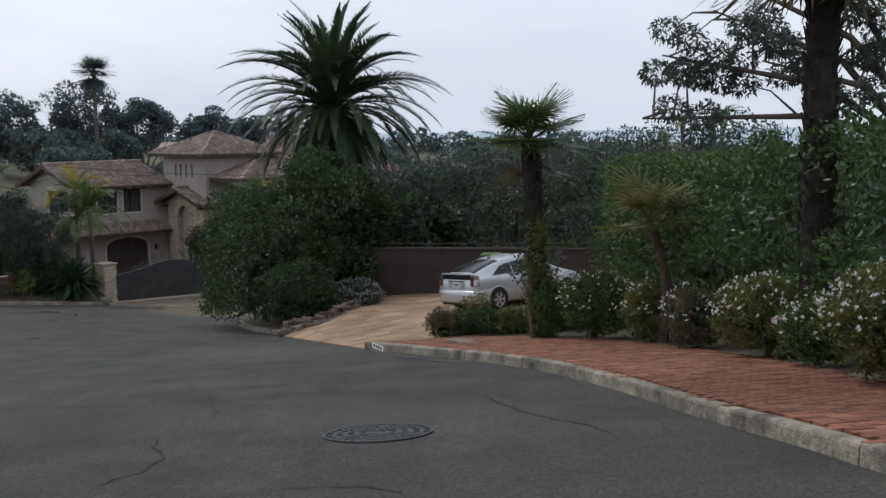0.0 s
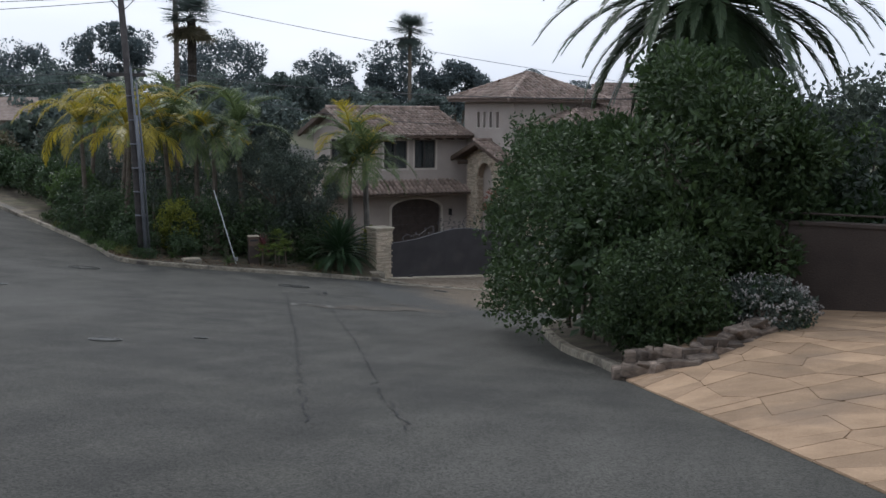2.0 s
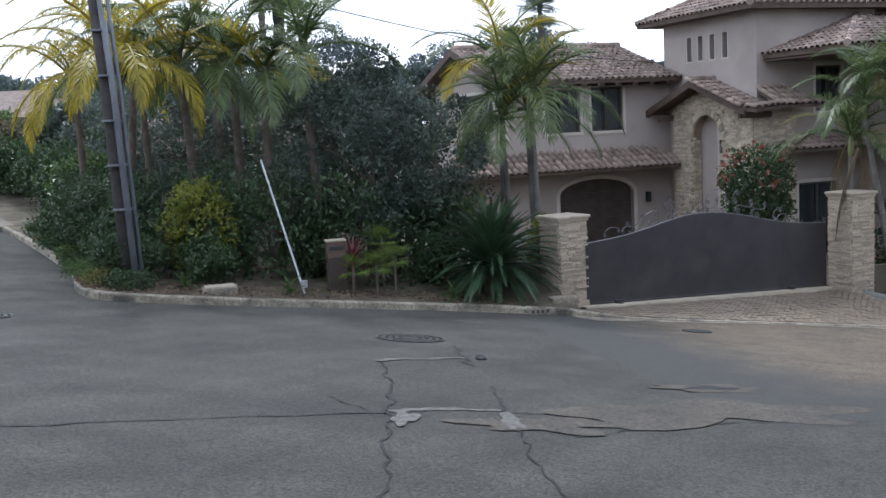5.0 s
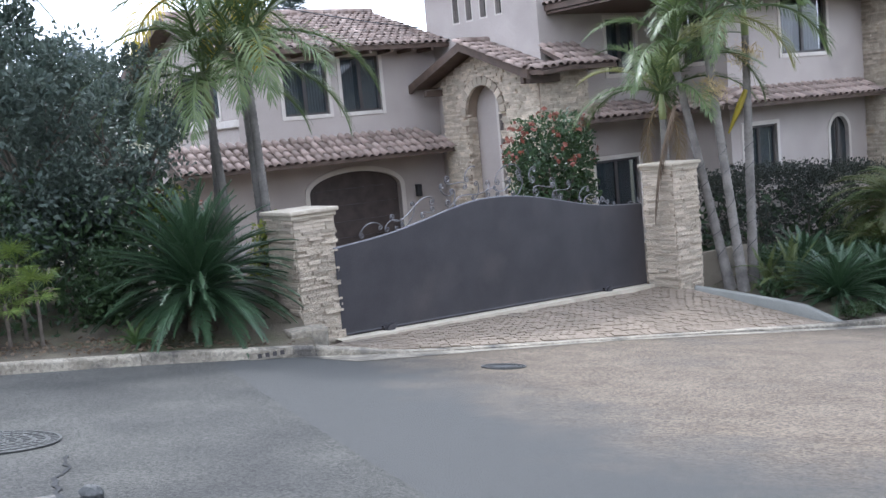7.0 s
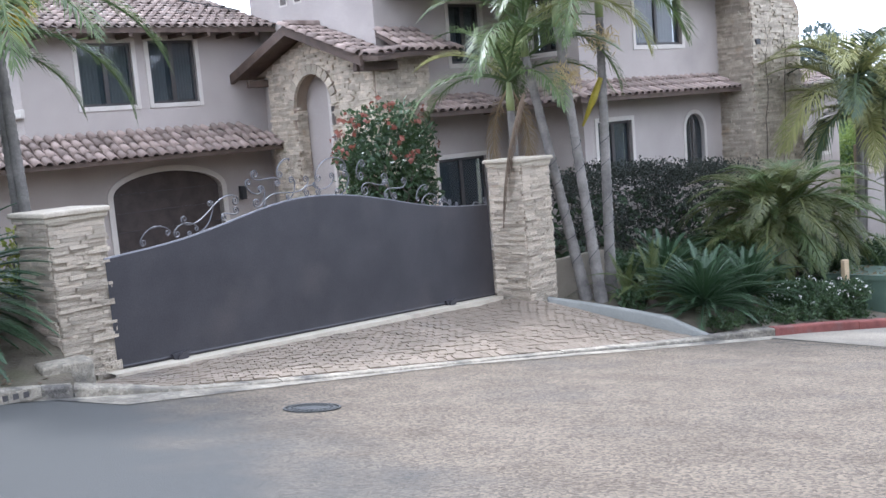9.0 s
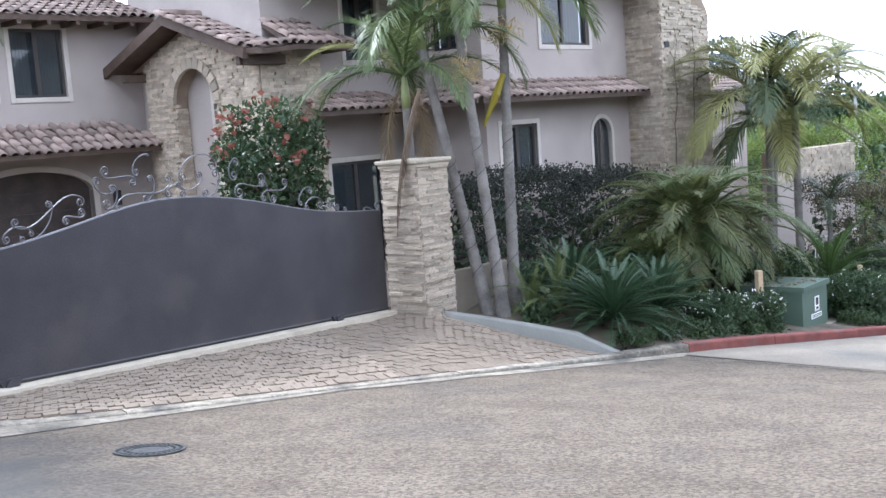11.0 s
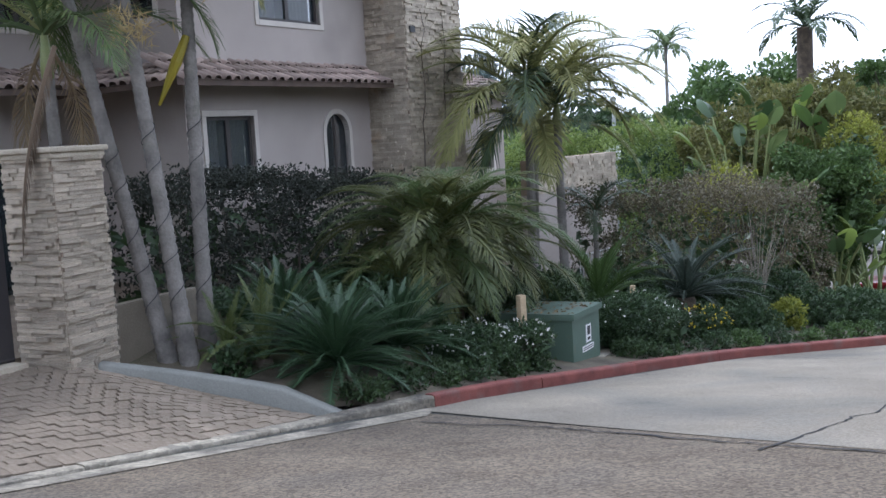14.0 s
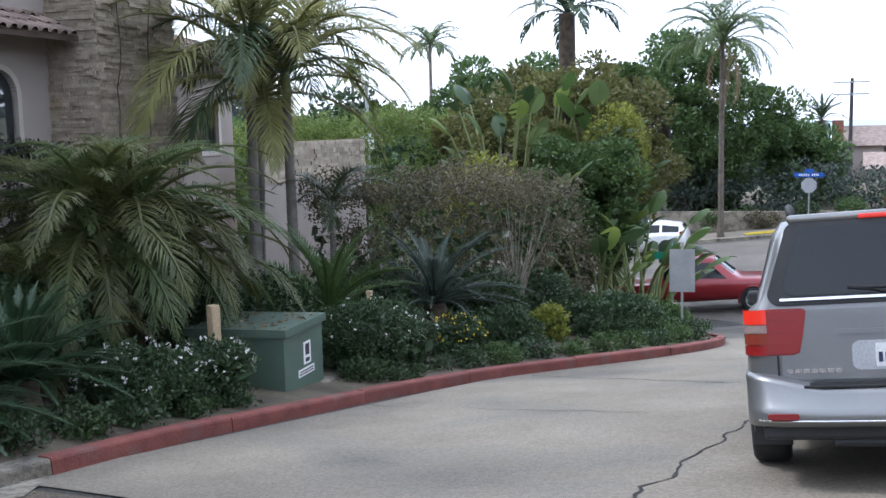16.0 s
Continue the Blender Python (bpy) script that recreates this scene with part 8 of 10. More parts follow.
def manhole(x, y, r, label, rings=4, lift=0.004):
    root = tagged(new("manhole_cover"), label, "manhole cover")
    root.matrix_basis = land_frame(x, y, 20, lift)
    bm = bmesh.new()
    bmesh.ops.create_cone(bm, cap_ends=True, segments=40, radius1=r * 0.97, radius2=r * 0.97, depth=0.03, matrix=Matrix.Translation((0, 0, -0.008)))
    part("cover", bm, IRON, root)
    for k in range(rings + 1):
        rr = r * (1 - 0.2 * k)
        bm = bmesh.new()
        n = 40
        prof = ((rr, 0.0), (rr, 0.014), (rr - 0.022, 0.014), (rr - 0.022, 0.0))
        vs = [[bm.verts.new((math.cos(2 * math.pi * i / n) * q, math.sin(2 * math.pi * i / n) * q, z)) for q, z in prof] for i in range(n)]
        for i in range(n):
            for j in range(3):
                bm.faces.new((vs[i][j], vs[i][j + 1], vs[(i + 1) % n][j + 1], vs[(i + 1) % n][j]))
        part("ring", bm, IRON, root)
    for k in range(rings):
        rr = r * (0.9 - 0.2 * k)
        n = int(34 * rr / r) + 4
        bm = bmesh.new()
        for i in range(n):
            a = 2 * math.pi * i / n
            m = pose(math.cos(a) * rr, math.sin(a) * rr, 0.008, 0, 0, math.degrees(a))
            bmesh.ops.create_cube(bm, size=1, matrix=m @ Matrix.Diagonal((r * 0.12, 0.014, 0.012, 1)))
        tagged(part("stud", bm, IRON, root), kind="stuff")
    return root


manhole(-0.76, 10.25, 0.56, "round cast-iron manhole cover with concentric ribs in the street")
manhole(-18.62, 47.25, 0.56, "round cast-iron manhole cover with concentric ribs before the bank")
manhole(-25.2, 44.6, 0.55, "worn round manhole cover up the side street", 3)
for x, y, r in ((-15.1, 53.0, 0.3), (-13.68, 29.64, 0.28), (-12.75, 31.17, 0.13), (-22.6, 37.5, 0.22)):
    manhole(x, y, r, "small round iron valve cover in the asphalt", 2, 0.01 if y > 50 else 0.004)


def crack(pts, wide, seed, mat=CRACK, label="dark irregular crack in the asphalt", lift=0.0095):
    """A wandering crack: a thin uneven strip that hugs the road."""
    rr = np.random.default_rng(seed)
    p = smooth_path(pts, 0.12)
    d = np.gradient(p, axis=0)
    d /= np.linalg.norm(d, axis=1)[:, None] + 1e-9
    nrm = np.stack([-d[:, 1], d[:, 0]], 1)
    wob = np.convolve(rr.normal(scale=0.06, size=len(p)), np.ones(3) / 3, "same")
    p = p + nrm * wob[:, None]
    w = wide * rr.uniform(0.25, 1.2, len(p))
    v = []
    for s in (-1, 1):
        q = p + nrm * (w * 0.5 * s)[:, None]
        v.append(np.c_[q, height(q[:, 0], q[:, 1]) + lift])
    n = len(p)
    vv = np.vstack(v)
    f = np.array([(i, i + 1, n + i + 1, n + i) for i in range(n - 1)])
    return solo("road_crack", mesh_np("road_crack", vv, f), mat, label, "crack", kind="structure")


TRENCH_CRACKS = [([(-17.68, 44.57), (-17.35, 45.09), (-16.94, 45.56)], 0.07), ([(-17.62, 44.51), (-16.5, 42.41), (-15.79, 41.06)], 0.04), ([(-15.76, 41.01), (-15.44, 41.46), (-14.9, 41.72)], 0.06), ([(-17.64, 46.86), (-16.83, 45.34), (-16.45, 44.71)], 0.05), ([(-15.59, 43.24), (-15.1, 42.14), (-14.88, 41.66)], 0.05), ([(-14.82, 41.64), (-14.35, 41.84), (-14.0, 42.5), (-13.4, 43.1)], 0.05), ([(-13.9, 40.8), (-13.26, 41.76), (-12.6, 42.5), (-11.6, 43.3)], 0.035), ([(-16.8, 41.52), (-16.23, 41.14), (-15.8, 40.83)], 0.025)]
UPPER_CRACKS = [([(-7.4, 24.2), (-9.08, 27.52), (-10.38, 30.17), (-12.42, 34.34), (-15.78, 41.0)], 0.03), ([(-6.4, 24.3), (-8.21, 28.15), (-9.86, 31.7), (-12.23, 36.47), (-14.9, 41.7)], 0.028), ([(-22.5, 33.2), (-19.6, 36.6), (-18.0, 38.6), (-16.8, 39.9), (-15.78, 41.0)], 0.05)]
LOWER_CRACKS = [([(0.4, 12.9), (0.7, 11.6), (1.2, 10.4), (1.5, 9.6)], 0.025), ([(-2.0, 14.5), (-1.0, 13.4), (0.4, 12.9), (1.3, 13.1)], 0.02), ([(-3.1, 10.5), (-2.7, 9.2), (-2.9, 8.2)], 0.03), ([(-3.3, 7.6), (-2.1, 7.4), (-1.0, 7.8), (-0.4, 7.4)], 0.025), ([(-1.3, 7.6), (-1.2, 6.8)], 0.02), ([(-4.5, 16.5), (-3.6, 14.9), (-2.9, 12.2)], 0.02), ([(-22.5, 33.5), (-21.0, 34.4), (-20.2, 35.9)], 0.03), ([(-23.5, 35.0), (-22.0, 35.2), (-21.3, 36.4)], 0.03)]
for i, (pts, w) in enumerate(TRENCH_CRACKS + UPPER_CRACKS + LOWER_CRACKS):
    if i in (0, 2):
        crack(pts, 0.17, 340 + i, PATCH, "pale broken edge of a patched trench", 0.0085)
        w = 0.025
    crack(pts, w * 0.95, 300 + i)
crack([(-6.6, 56.5), (-4.95, 57.66), (-3.7, 58.53), (-2.11, 59.6), (1.2, 61.8), (3.5, 63.4)], 0.035, 330, lift=0.019, label="dark joint between concrete slabs")
crack([(-4.4, 64.15), (-3.71, 63.09), (-3.2, 62.3), (-2.3, 60.9)], 0.02, 331, lift=0.019, label="fine joint between concrete slabs")
crack([(-0.8, 65.7), (-0.02, 63.39), (0.4, 62.0), (0.9, 60.3)], 0.03, 333, lift=0.019, label="fine joint between concrete slabs")
crack([(-8.8, 60.0), (-7.5, 58.6), (-6.9, 57.6), (-6.25, 56.5), (-5.2, 54.9)], 0.05, 332, lift=0.02, label="ragged joint where asphalt meets concrete")


def blot(name, x, y, rx, ry, seed, mat, label, lift=0.014, yaw=0):
    """An irregular flat patch on the road."""
    n = 40
    rr = np.random.default_rng(seed)
    ph = rr.uniform(0, 6.28, 5)
    am = rr.uniform(0.05, 0.22, 5)
    vs = [(x, y, ground_at(x, y, lift))]
    ca, sa = math.cos(math.radians(yaw)), math.sin(math.radians(yaw))
    for i in range(n):
        a = 2 * math.pi * i / n
        k = 1 + sum(am[j] * math.sin((j + 2) * a + ph[j]) for j in range(5))
        px, py = math.cos(a) * rx * k, math.sin(a) * ry * k
        qx, qy = x + px * ca - py * sa, y + px * sa + py * ca
        vs.append((qx, qy, ground_at(qx, qy, lift)))
    return solo(name, mesh_np(name, vs, [(0, i + 1, (i + 1) % n + 1) for i in range(n)]), mat, label, "road patch", kind="structure")


blot("road_patch", -15.5, 40.75, 0.34, 0.12, 1, PATCH, "pale broken edge of a patched trench", yaw=115)
blot("road_patch", -14.62, 41.2, 0.4, 0.1, 2, PATCH, "pale broken edge of a patched trench", yaw=118)
blot("road_patch", -17.66, 44.5, 0.16, 0.07, 3, PATCH, "pale broken edge of a patched trench", yaw=60)
blot("worn_patch", -13.1, 42.9, 1.5, 0.8, 11, TAN_PATCH, "rough worn brown patch of asphalt", 0.0115, 38)
blot("worn_patch", -14.3, 41.2, 0.7, 0.4, 12, TAN_PATCH, "rough worn brown patch of asphalt", 0.0117, 30)
blot("pothole_rim", -13.45, 44.8, 0.7, 0.3, 5, TAN_PATCH, "worn rim round the pothole", 0.0125, 30)
blot("pothole", -13.4, 44.85, 0.36, 0.15, 4, CRACK, "shallow dark pothole with a broken rim", yaw=30)
blot("road_patch", -21.7, 30.2, 0.3, 0.16, 7, STAIN, "pale worn mark on the asphalt")
blot("road_patch", -0.9, 20.2, 0.5, 0.13, 8, STAIN, "pale worn mark beside the kerb", yaw=-55)
blot("road_patch", -0.1, 18.7, 0.6, 0.1, 9, STAIN, "pale worn mark beside the kerb", yaw=-60)
rk = bmesh.new()
bmesh.ops.create_icosphere(rk, subdivisions=2, radius=0.12)
for v_ in rk.verts:
    v_.co *= 1 + 0.3 * noise.noise(v_.co * 9)
solo("loose_stone", rk, IRON, "loose dark stone lying on the road", "stone", at=pose(-16.71, 45.59, ground_at(-16.71, 45.59, 0.03)) @ Matrix.Diagonal((0.75, 0.5, 0.5, 1)))

# gate track: a pale strip of concrete under the gate
trk = bmesh.new()
qs = [GA + gdir * u for u in np.linspace(-0.02, 1.0, 12)]
side_ = Vector((-gdir.y, gdir.x, 0)).normalized()
tl = [trk.verts.new(p + side_ * 0.3 + Vector((0, 0, 0.06))) for p in qs]
tr_ = [trk.verts.new(p - side_ * 0.22 + Vector((0, 0, 0.03))) for p in qs]
for i in range(11):
    trk.faces.new((tl[i], tl[i + 1], tr_[i + 1], tr_[i]))
trk_edge = [trk.verts.new(v_.co - Vector((0, 0, 0.12))) for v_ in tr_]
for i in range(11):
    trk.faces.new((tr_[i], tr_[i + 1], trk_edge[i + 1], trk_edge[i]))
solo("gate_track", trk, CREAM, "pale concrete track under the sliding gate", "track", kind="structure")


# ---- vehicles ----
def ring_loft(bm, rings):
    vs = [[bm.verts.new(p) for p in r] for r in rings]
    k = len(rings[0])
    for a, b in zip(vs, vs[1:]):
        for i in range(k):
            bm.faces.new((a[i], a[(i + 1) % k], b[(i + 1) % k], b[i]))
    bm.faces.new(vs[0][::-1]), bm.faces.new(vs[-1])
    return vs


def car_section(x, z0, zs, zb, zt, w0, wb, wt):
    """One cross-section: sill z0, shoulder zs, belt zb, roof zt; half widths at sill, belt, roof."""
    right = [(w0 * 0.86, z0), (w0, z0 + 0.1), (wb * 1.005, (z0 + zs) / 2 + 0.05), (wb, zs), (wb * 0.975, zb)]
    if zt - zb > 0.12:
        right += [(wb * 0.94 + (wt - wb * 0.94) * 0.1, zb + 0.03), (wt * 1.015, zt - 0.12), (wt * 0.93, zt - 0.035), (wt * 0.6, zt)]
    else:
        right += [(wb * 0.94, zb + (zt - zb) * 0.3), (wb * 0.86, zb + (zt - zb) * 0.6), (wb * 0.7, zb + (zt - zb) * 0.85), (wb * 0.4, zt)]
    return [(x, -y, z) for y, z in right] + [(x, y, z) for y, z in right[::-1]]


def wheel_part(root, x, y, r, wide, side):
    m = Matrix.Translation((x, y, r)) @ pose(0, 0, 0, 90, 0, 0)
    bm = bmesh.new()
    n = 32
    prof = ((r * 0.66, -wide / 2), (r * 0.9, -wide / 2 - 0.004), (r * 0.975, -wide / 2 + 0.02), (r, -wide / 4), (r, wide / 4), (r * 0.975, wide / 2 - 0.02), (r * 0.9, wide / 2 + 0.004), (r * 0.66, wide / 2))
    vs = [[bm.verts.new((math.cos(2 * math.pi * i / n) * q, math.sin(2 * math.pi * i / n) * q, z)) for q, z in prof] for i in range(n)]
    for i in range(n):
        for j in range(len(prof) - 1):
            bm.faces.new((vs[i][j], vs[i][j + 1], vs[(i + 1) % n][j + 1], vs[(i + 1) % n][j]))
    w = part("wheel", bm, TYRE, root, "black tyre", at=m, smooth=True)
    rim = bmesh.new()
    zz = -side * (wide / 2 - 0.02)
    bmesh.ops.create_cone(rim, cap_ends=True, segments=28, radius1=r * 0.67, radius2=r * 0.67, depth=0.02, matrix=Matrix.Translation((0, 0, zz * 0.6)))
    part("rim_back", rim, BLACK, w)
    sp = bmesh.new()
    for i in range(6):
        a = i * math.pi / 3
        bmesh.ops.create_cube(sp, size=1, matrix=pose(math.cos(a) * r * 0.36, math.sin(a) * r * 0.36, zz, 0, 0, math.degrees(a)) @ Matrix.Diagonal((r * 0.58, r * 0.24, 0.03, 1)))
    bmesh.ops.bevel(sp, geom=list(sp.edges), offset=0.008, segments=1, affect="EDGES")
    bmesh.ops.create_cone(sp, cap_ends=True, segments=16, radius1=r * 0.17, radius2=r * 0.14, depth=0.05, matrix=Matrix.Translation((0, 0, zz)))
    vo = [[sp.verts.new((math.cos(2 * math.pi * i / n) * q, math.sin(2 * math.pi * i / n) * q, zz + d)) for q, d in ((r * 0.58, 0.0), (r * 0.62, -side * 0.015), (r * 0.68, -side * 0.012))] for i in range(n)]
    for i in range(n):
        for j in range(2):
            sp.faces.new((vo[i][j], vo[i][j + 1], vo[(i + 1) % n][j + 1], vo[(i + 1) % n][j]))
    part("rim", sp, ALLOY, w, "alloy rim")
    return w


def dense_rings(sections, step=0.07):
    """Cross-sections filled in along the car and eased into one another."""
    src = np.array([car_section(*s) for s in sections])
    xs = np.array([s[0] for s in sections])
    n = int((xs[-1] - xs[0]) / step)
    x = np.unique(np.r_[xs[:3], np.linspace(xs[0], xs[-1], n), xs[-2:]])
    out = np.stack([np.stack([np.interp(x, xs, src[:, i, k]) for k in range(3)], -1) for i in range(src.shape[1])], 1)
    for _ in range(3):
        mid = (out[:-2] + 2 * out[1:-1] + out[2:]) / 4
        out[3:-2] = mid[2:-1]
    return x, out


def car(name, label, sections, paint, wheels, wheel_r, wide, glass, place, tyre=0.22):
    """A car: lofted body, glass laid on the loft, wheels before black discs for the shaded arches. glass: (x0, x1,
    kind), low and high share of the cabin for sides.
    """
    root = tagged(new(name), label, "car")
    root.matrix_basis = place
    xs, rings = dense_rings(sections)
    bm = bmesh.new()
    ring_loft(bm, [[tuple(p) for p in r] for r in rings])
    bmesh.ops.recalc_face_normals(bm, faces=bm.faces)
    part("body", bm, paint, root, smooth=True)
    k = rings.shape[1]

    def at_x(x):
        return np.array([[np.interp(x, xs, rings[:, i, c]) for c in range(3)] for i in range(k)])

    for item in glass:
        x0, x1, kind = item[:3]
        if kind == "side":
            slant0, slant1 = item[3] if len(item) > 3 else (0.0, 0.0)
            for c0, c1, sgn in ((5, 6, -1), (k - 6, k - 7, 1)):
                g = bmesh.new()
                m = 8
                lo_, hi_ = [], []
                for i in range(m + 1):
                    u = i / m
                    for row, sl, f in ((lo_, (0, 0), 0.10), (hi_, (slant0, slant1), 0.92)):
                        x = (x0 + sl[0]) * (1 - u) + (x1 + sl[1]) * u
                        r_ = at_x(x)
                        q = r_[c0] + (r_[c1] - r_[c0]) * f
                        row.append(g.verts.new((q[0], q[1] + sgn * 0.007, q[2])))
                for i in range(m):
                    g.faces.new((lo_[i], lo_[i + 1], hi_[i + 1], hi_[i]))
                part("side_window", g, TINT, root, smooth=True)
        else:
            g = bmesh.new()
            m = 6
            rows_ = []
            for i in range(m + 1):
                x = x0 + (x1 - x0) * i / m
                r_ = at_x(x)[6:k - 6]
                cen = r_.mean(0)
                e = at_x(x + 0.02)[k // 2] - at_x(x - 0.02)[k // 2]
                nn = np.array([-e[2], 0, e[0]]) / (np.hypot(e[0], e[2]) + 1e-9)
                rows_.append([g.verts.new(tuple(np.array([q[0], cen[1] + (q[1] - cen[1]) * 0.93, q[2]]) + nn * 0.008)) for q in r_])
            for i in range(m):
                for c in range(len(rows_[0]) - 1):
                    g.faces.new((rows_[i][c], rows_[i][c + 1], rows_[i + 1][c + 1], rows_[i + 1][c]))
            part("windscreen" if kind == "front" else "rear_window", g, TINT, root, smooth=True)
    for x in wheels:
        for s in (-1, 1):
            wheel_part(root, x, s * (wide + 0.028 - tyre / 2), wheel_r, tyre, s)
            arch = bmesh.new()
            n = 20
            ra = wheel_r * 1.13
            vs = []
            for i in range(n + 1):
                a = math.pi * 1.12 * i / n - math.pi * 0.06
                vs.append([arch.verts.new((x + math.cos(a) * q, s * (wide + d), wheel_r + math.sin(a) * q)) for q, d in ((ra, 0.0), (ra, 0.016), (ra * 1.05, 0.014), (ra * 1.12, -0.004))])
            for i in range(n):
                for j in range(3):
                    arch.faces.new((vs[i][j], vs[i + 1][j], vs[i + 1][j + 1], vs[i][j + 1]))
            part("arch_lip", arch, paint, root, smooth=True)
            # Black disc laid on the body as the shade of an uncut arch
            w = bmesh.new()
            ring = [w.verts.new((x + math.cos(t) * ra, s * (wide + 0.004), max(wheel_r + math.sin(t) * ra, wheel_r * 0.62))) for t in np.linspace(0, 2 * math.pi, 36)[:-1]]
            w.faces.new(ring)
            part("arch_shade_disc", w, BLACK, root)
    return root


def rest_on(x, y, yaw, base, zfun):
    """A pose that sets a car's wheels on a sloping surface."""
    c, s = math.cos(math.radians(yaw)), math.sin(math.radians(yaw))
    f = zfun(x + c * base, y + s * base) - zfun(x - c * base, y - s * base)
    l = zfun(x - s * 0.75, y + c * 0.75) - zfun(x + s * 0.75, y - c * 0.75)
    return pose(x, y, zfun(x, y), 0, 0, yaw) @ pose(0, 0, 0, math.degrees(math.atan2(l, 1.5)), -math.degrees(math.atan2(f, 2 * base)), 0)


# the silver people carrier on the concrete ramp
SUV_TAIL = [(-2.53, 0.6, 1.0, 1.18, 1.31, 0.84, 0.89, 0.81), (-2.49, 0.52, 1.0, 1.2, 1.54, 0.9, 0.945, 0.77), (-2.42, 0.48, 1.0, 1.21, 1.8, 0.93, 0.975, 0.72), (-2.3, 0.45, 1.0, 1.21, 1.845, 0.945, 0.985, 0.74), (-2.1, 0.43, 1.0, 1.21, 1.86, 0.95, 0.985, 0.755), (-1.25, 0.4, 1.0, 1.21, 1.88, 0.95, 0.985, 0.76)]
SUV_FRONT = [(-0.3, 0.38, 0.99, 1.2, 1.885, 0.95, 0.985, 0.76), (0.55, 0.38, 0.98, 1.18, 1.84, 0.95, 0.985, 0.74), (0.8, 0.38, 0.97, 1.16, 1.74, 0.95, 0.98, 0.71), (1.35, 0.38, 0.95, 1.12, 1.2, 0.95, 0.97, 0.66), (2.1, 0.4, 0.92, 1.04, 1.12, 0.94, 0.95, 0.6), (2.45, 0.44, 0.84, 0.94, 1.0, 0.86, 0.88, 0.5), (2.62, 0.5, 0.72, 0.8, 0.84, 0.76, 0.78, 0.4)]
SUV_S = SUV_TAIL + SUV_FRONT
suv_place = rest_on(-1.70, 58.39, 44, 1.5, lambda x, y: ground_at(x, y, 0.014))
suv = car("silver_suv", "silver off-road wagon with lit red tail lamps and dented tailgate", SUV_S, SILVER, (-1.5, 1.5), 0.39, 0.985, [(-2.2, -1.28, "side", (0.06, 0)), (-1.18, -0.2, "side"), (-0.1, 0.85, "side", (0, -0.35)), (0.86, 1.28, "front")], suv_place, 0.27)


def xpoly(name, pts, x, depth, mat, parent, label="", lean=0.0, bevel=0.0):
    """A flat panel on the tail, from (y, z) corners; lean: forward slope with height over 1.2 m."""
    bm = bmesh.new()
    a = [bm.verts.new((x + lean * max(0, z - 1.2), y, z)) for y, z in pts]
    b = [bm.verts.new((x + depth + lean * max(0, z - 1.2), y, z)) for y, z in pts]
    bm.faces.new(a), bm.faces.new(b[::-1])
    for i in range(len(pts)):
        j = (i + 1) % len(pts)
        bm.faces.new((a[j], a[i], b[i], b[j]))
    if bevel:
        bmesh.ops.bevel(bm, geom=[e for e in bm.edges if abs(e.verts[0].co.x - e.verts[1].co.x) < 0.2 and all(v.co.x < x + depth * 0.5 + lean for v in e.verts)], offset=bevel, segments=2, affect="EDGES")
    return part(name, bm, mat, parent, label)


def rounded(y0, y1, z0, z1, r, top=None):
    """Corners of a rounded panel; top narrows its upper edge."""
    t = top if top is not None else 0.0
    pts = []
    for cy, cz, a0 in ((y1 - r, z0 + r, -90), (y1 - r - t, z1 - r, 0), (y0 + r + t, z1 - r, 90), (y0 + r, z0 + r, 180)):
        for k in range(5):
            a = math.radians(a0 + 22.5 * k)
            pts.append((cy + r * math.cos(a), cz + r * math.sin(a)))
    return pts


gate_ = xpoly("tailgate", rounded(-0.76, 0.76, 0.72, 1.215, 0.05, 0.0), -2.538, 0.05, SILVER, suv, bevel=0.012)
part("tailgate_seam", tube([(-2.534, -0.775, 1.2), (-2.534, -0.775, 0.75), (-2.534, -0.72, 0.705), (-2.534, 0.72, 0.705), (-2.534, 0.775, 0.75), (-2.534, 0.775, 1.2)], 0.007, 5), BLACK, suv)
xpoly("glass_surround", rounded(-0.82, 0.82, 1.235, 1.80, 0.08, 0.13), -2.562, 0.08, BLACK, suv, lean=0.2, bevel=0.006)
xpoly("rear_window", rounded(-0.715, 0.715, 1.295, 1.765, 0.075, 0.10), -2.572, 0.03, TINT, suv, lean=0.2, bevel=0.006)
xpoly("window_strip", rounded(-0.74, 0.74, 1.268, 1.286, 0.008), -2.578, 0.02, CHROME, suv, lean=0.2)
xpoly("plate_recess", rounded(-0.40, 0.40, 0.77, 1.01, 0.08, 0.03), -2.541, 0.01, SILVER, gate_, bevel=0.004)
xpoly("plate_well", rounded(-0.30, 0.30, 0.79, 0.985, 0.05), -2.545, 0.006, GREY_METAL, gate_)
pl = xpoly("number_plate", rounded(-0.155, 0.155, 0.81, 0.965, 0.012), -2.555, 0.008, PLATE_WHITE, suv, "white plate with plain dark bars")
for k in range(7):
    y = 0.125 - 0.041 * k
    part("bar", box(-2.558, -2.555, y - 0.013, y + 0.013, 0.84, 0.905), INK, pl)
xpoly("handle_strip", rounded(-0.40, 0.40, 1.03, 1.065, 0.012), -2.556, 0.03, SILVER, suv, bevel=0.004)
bg = bmesh.new()
bmesh.ops.create_uvsphere(bg, u_segments=16, v_segments=8, radius=0.06, matrix=Matrix.Translation((-2.55, 0, 1.13)) @ Matrix.Diagonal((0.15, 1.1, 0.75, 1)))
part("emblem", bg, CHROME, suv)
for k in range(7):
    y = 0.72 - 0.052 * k
    xpoly("badge", rounded(y - 0.04, y, 0.775, 0.805, 0.006), -2.548, 0.02, CHROME, suv, "plain chrome badge bar")
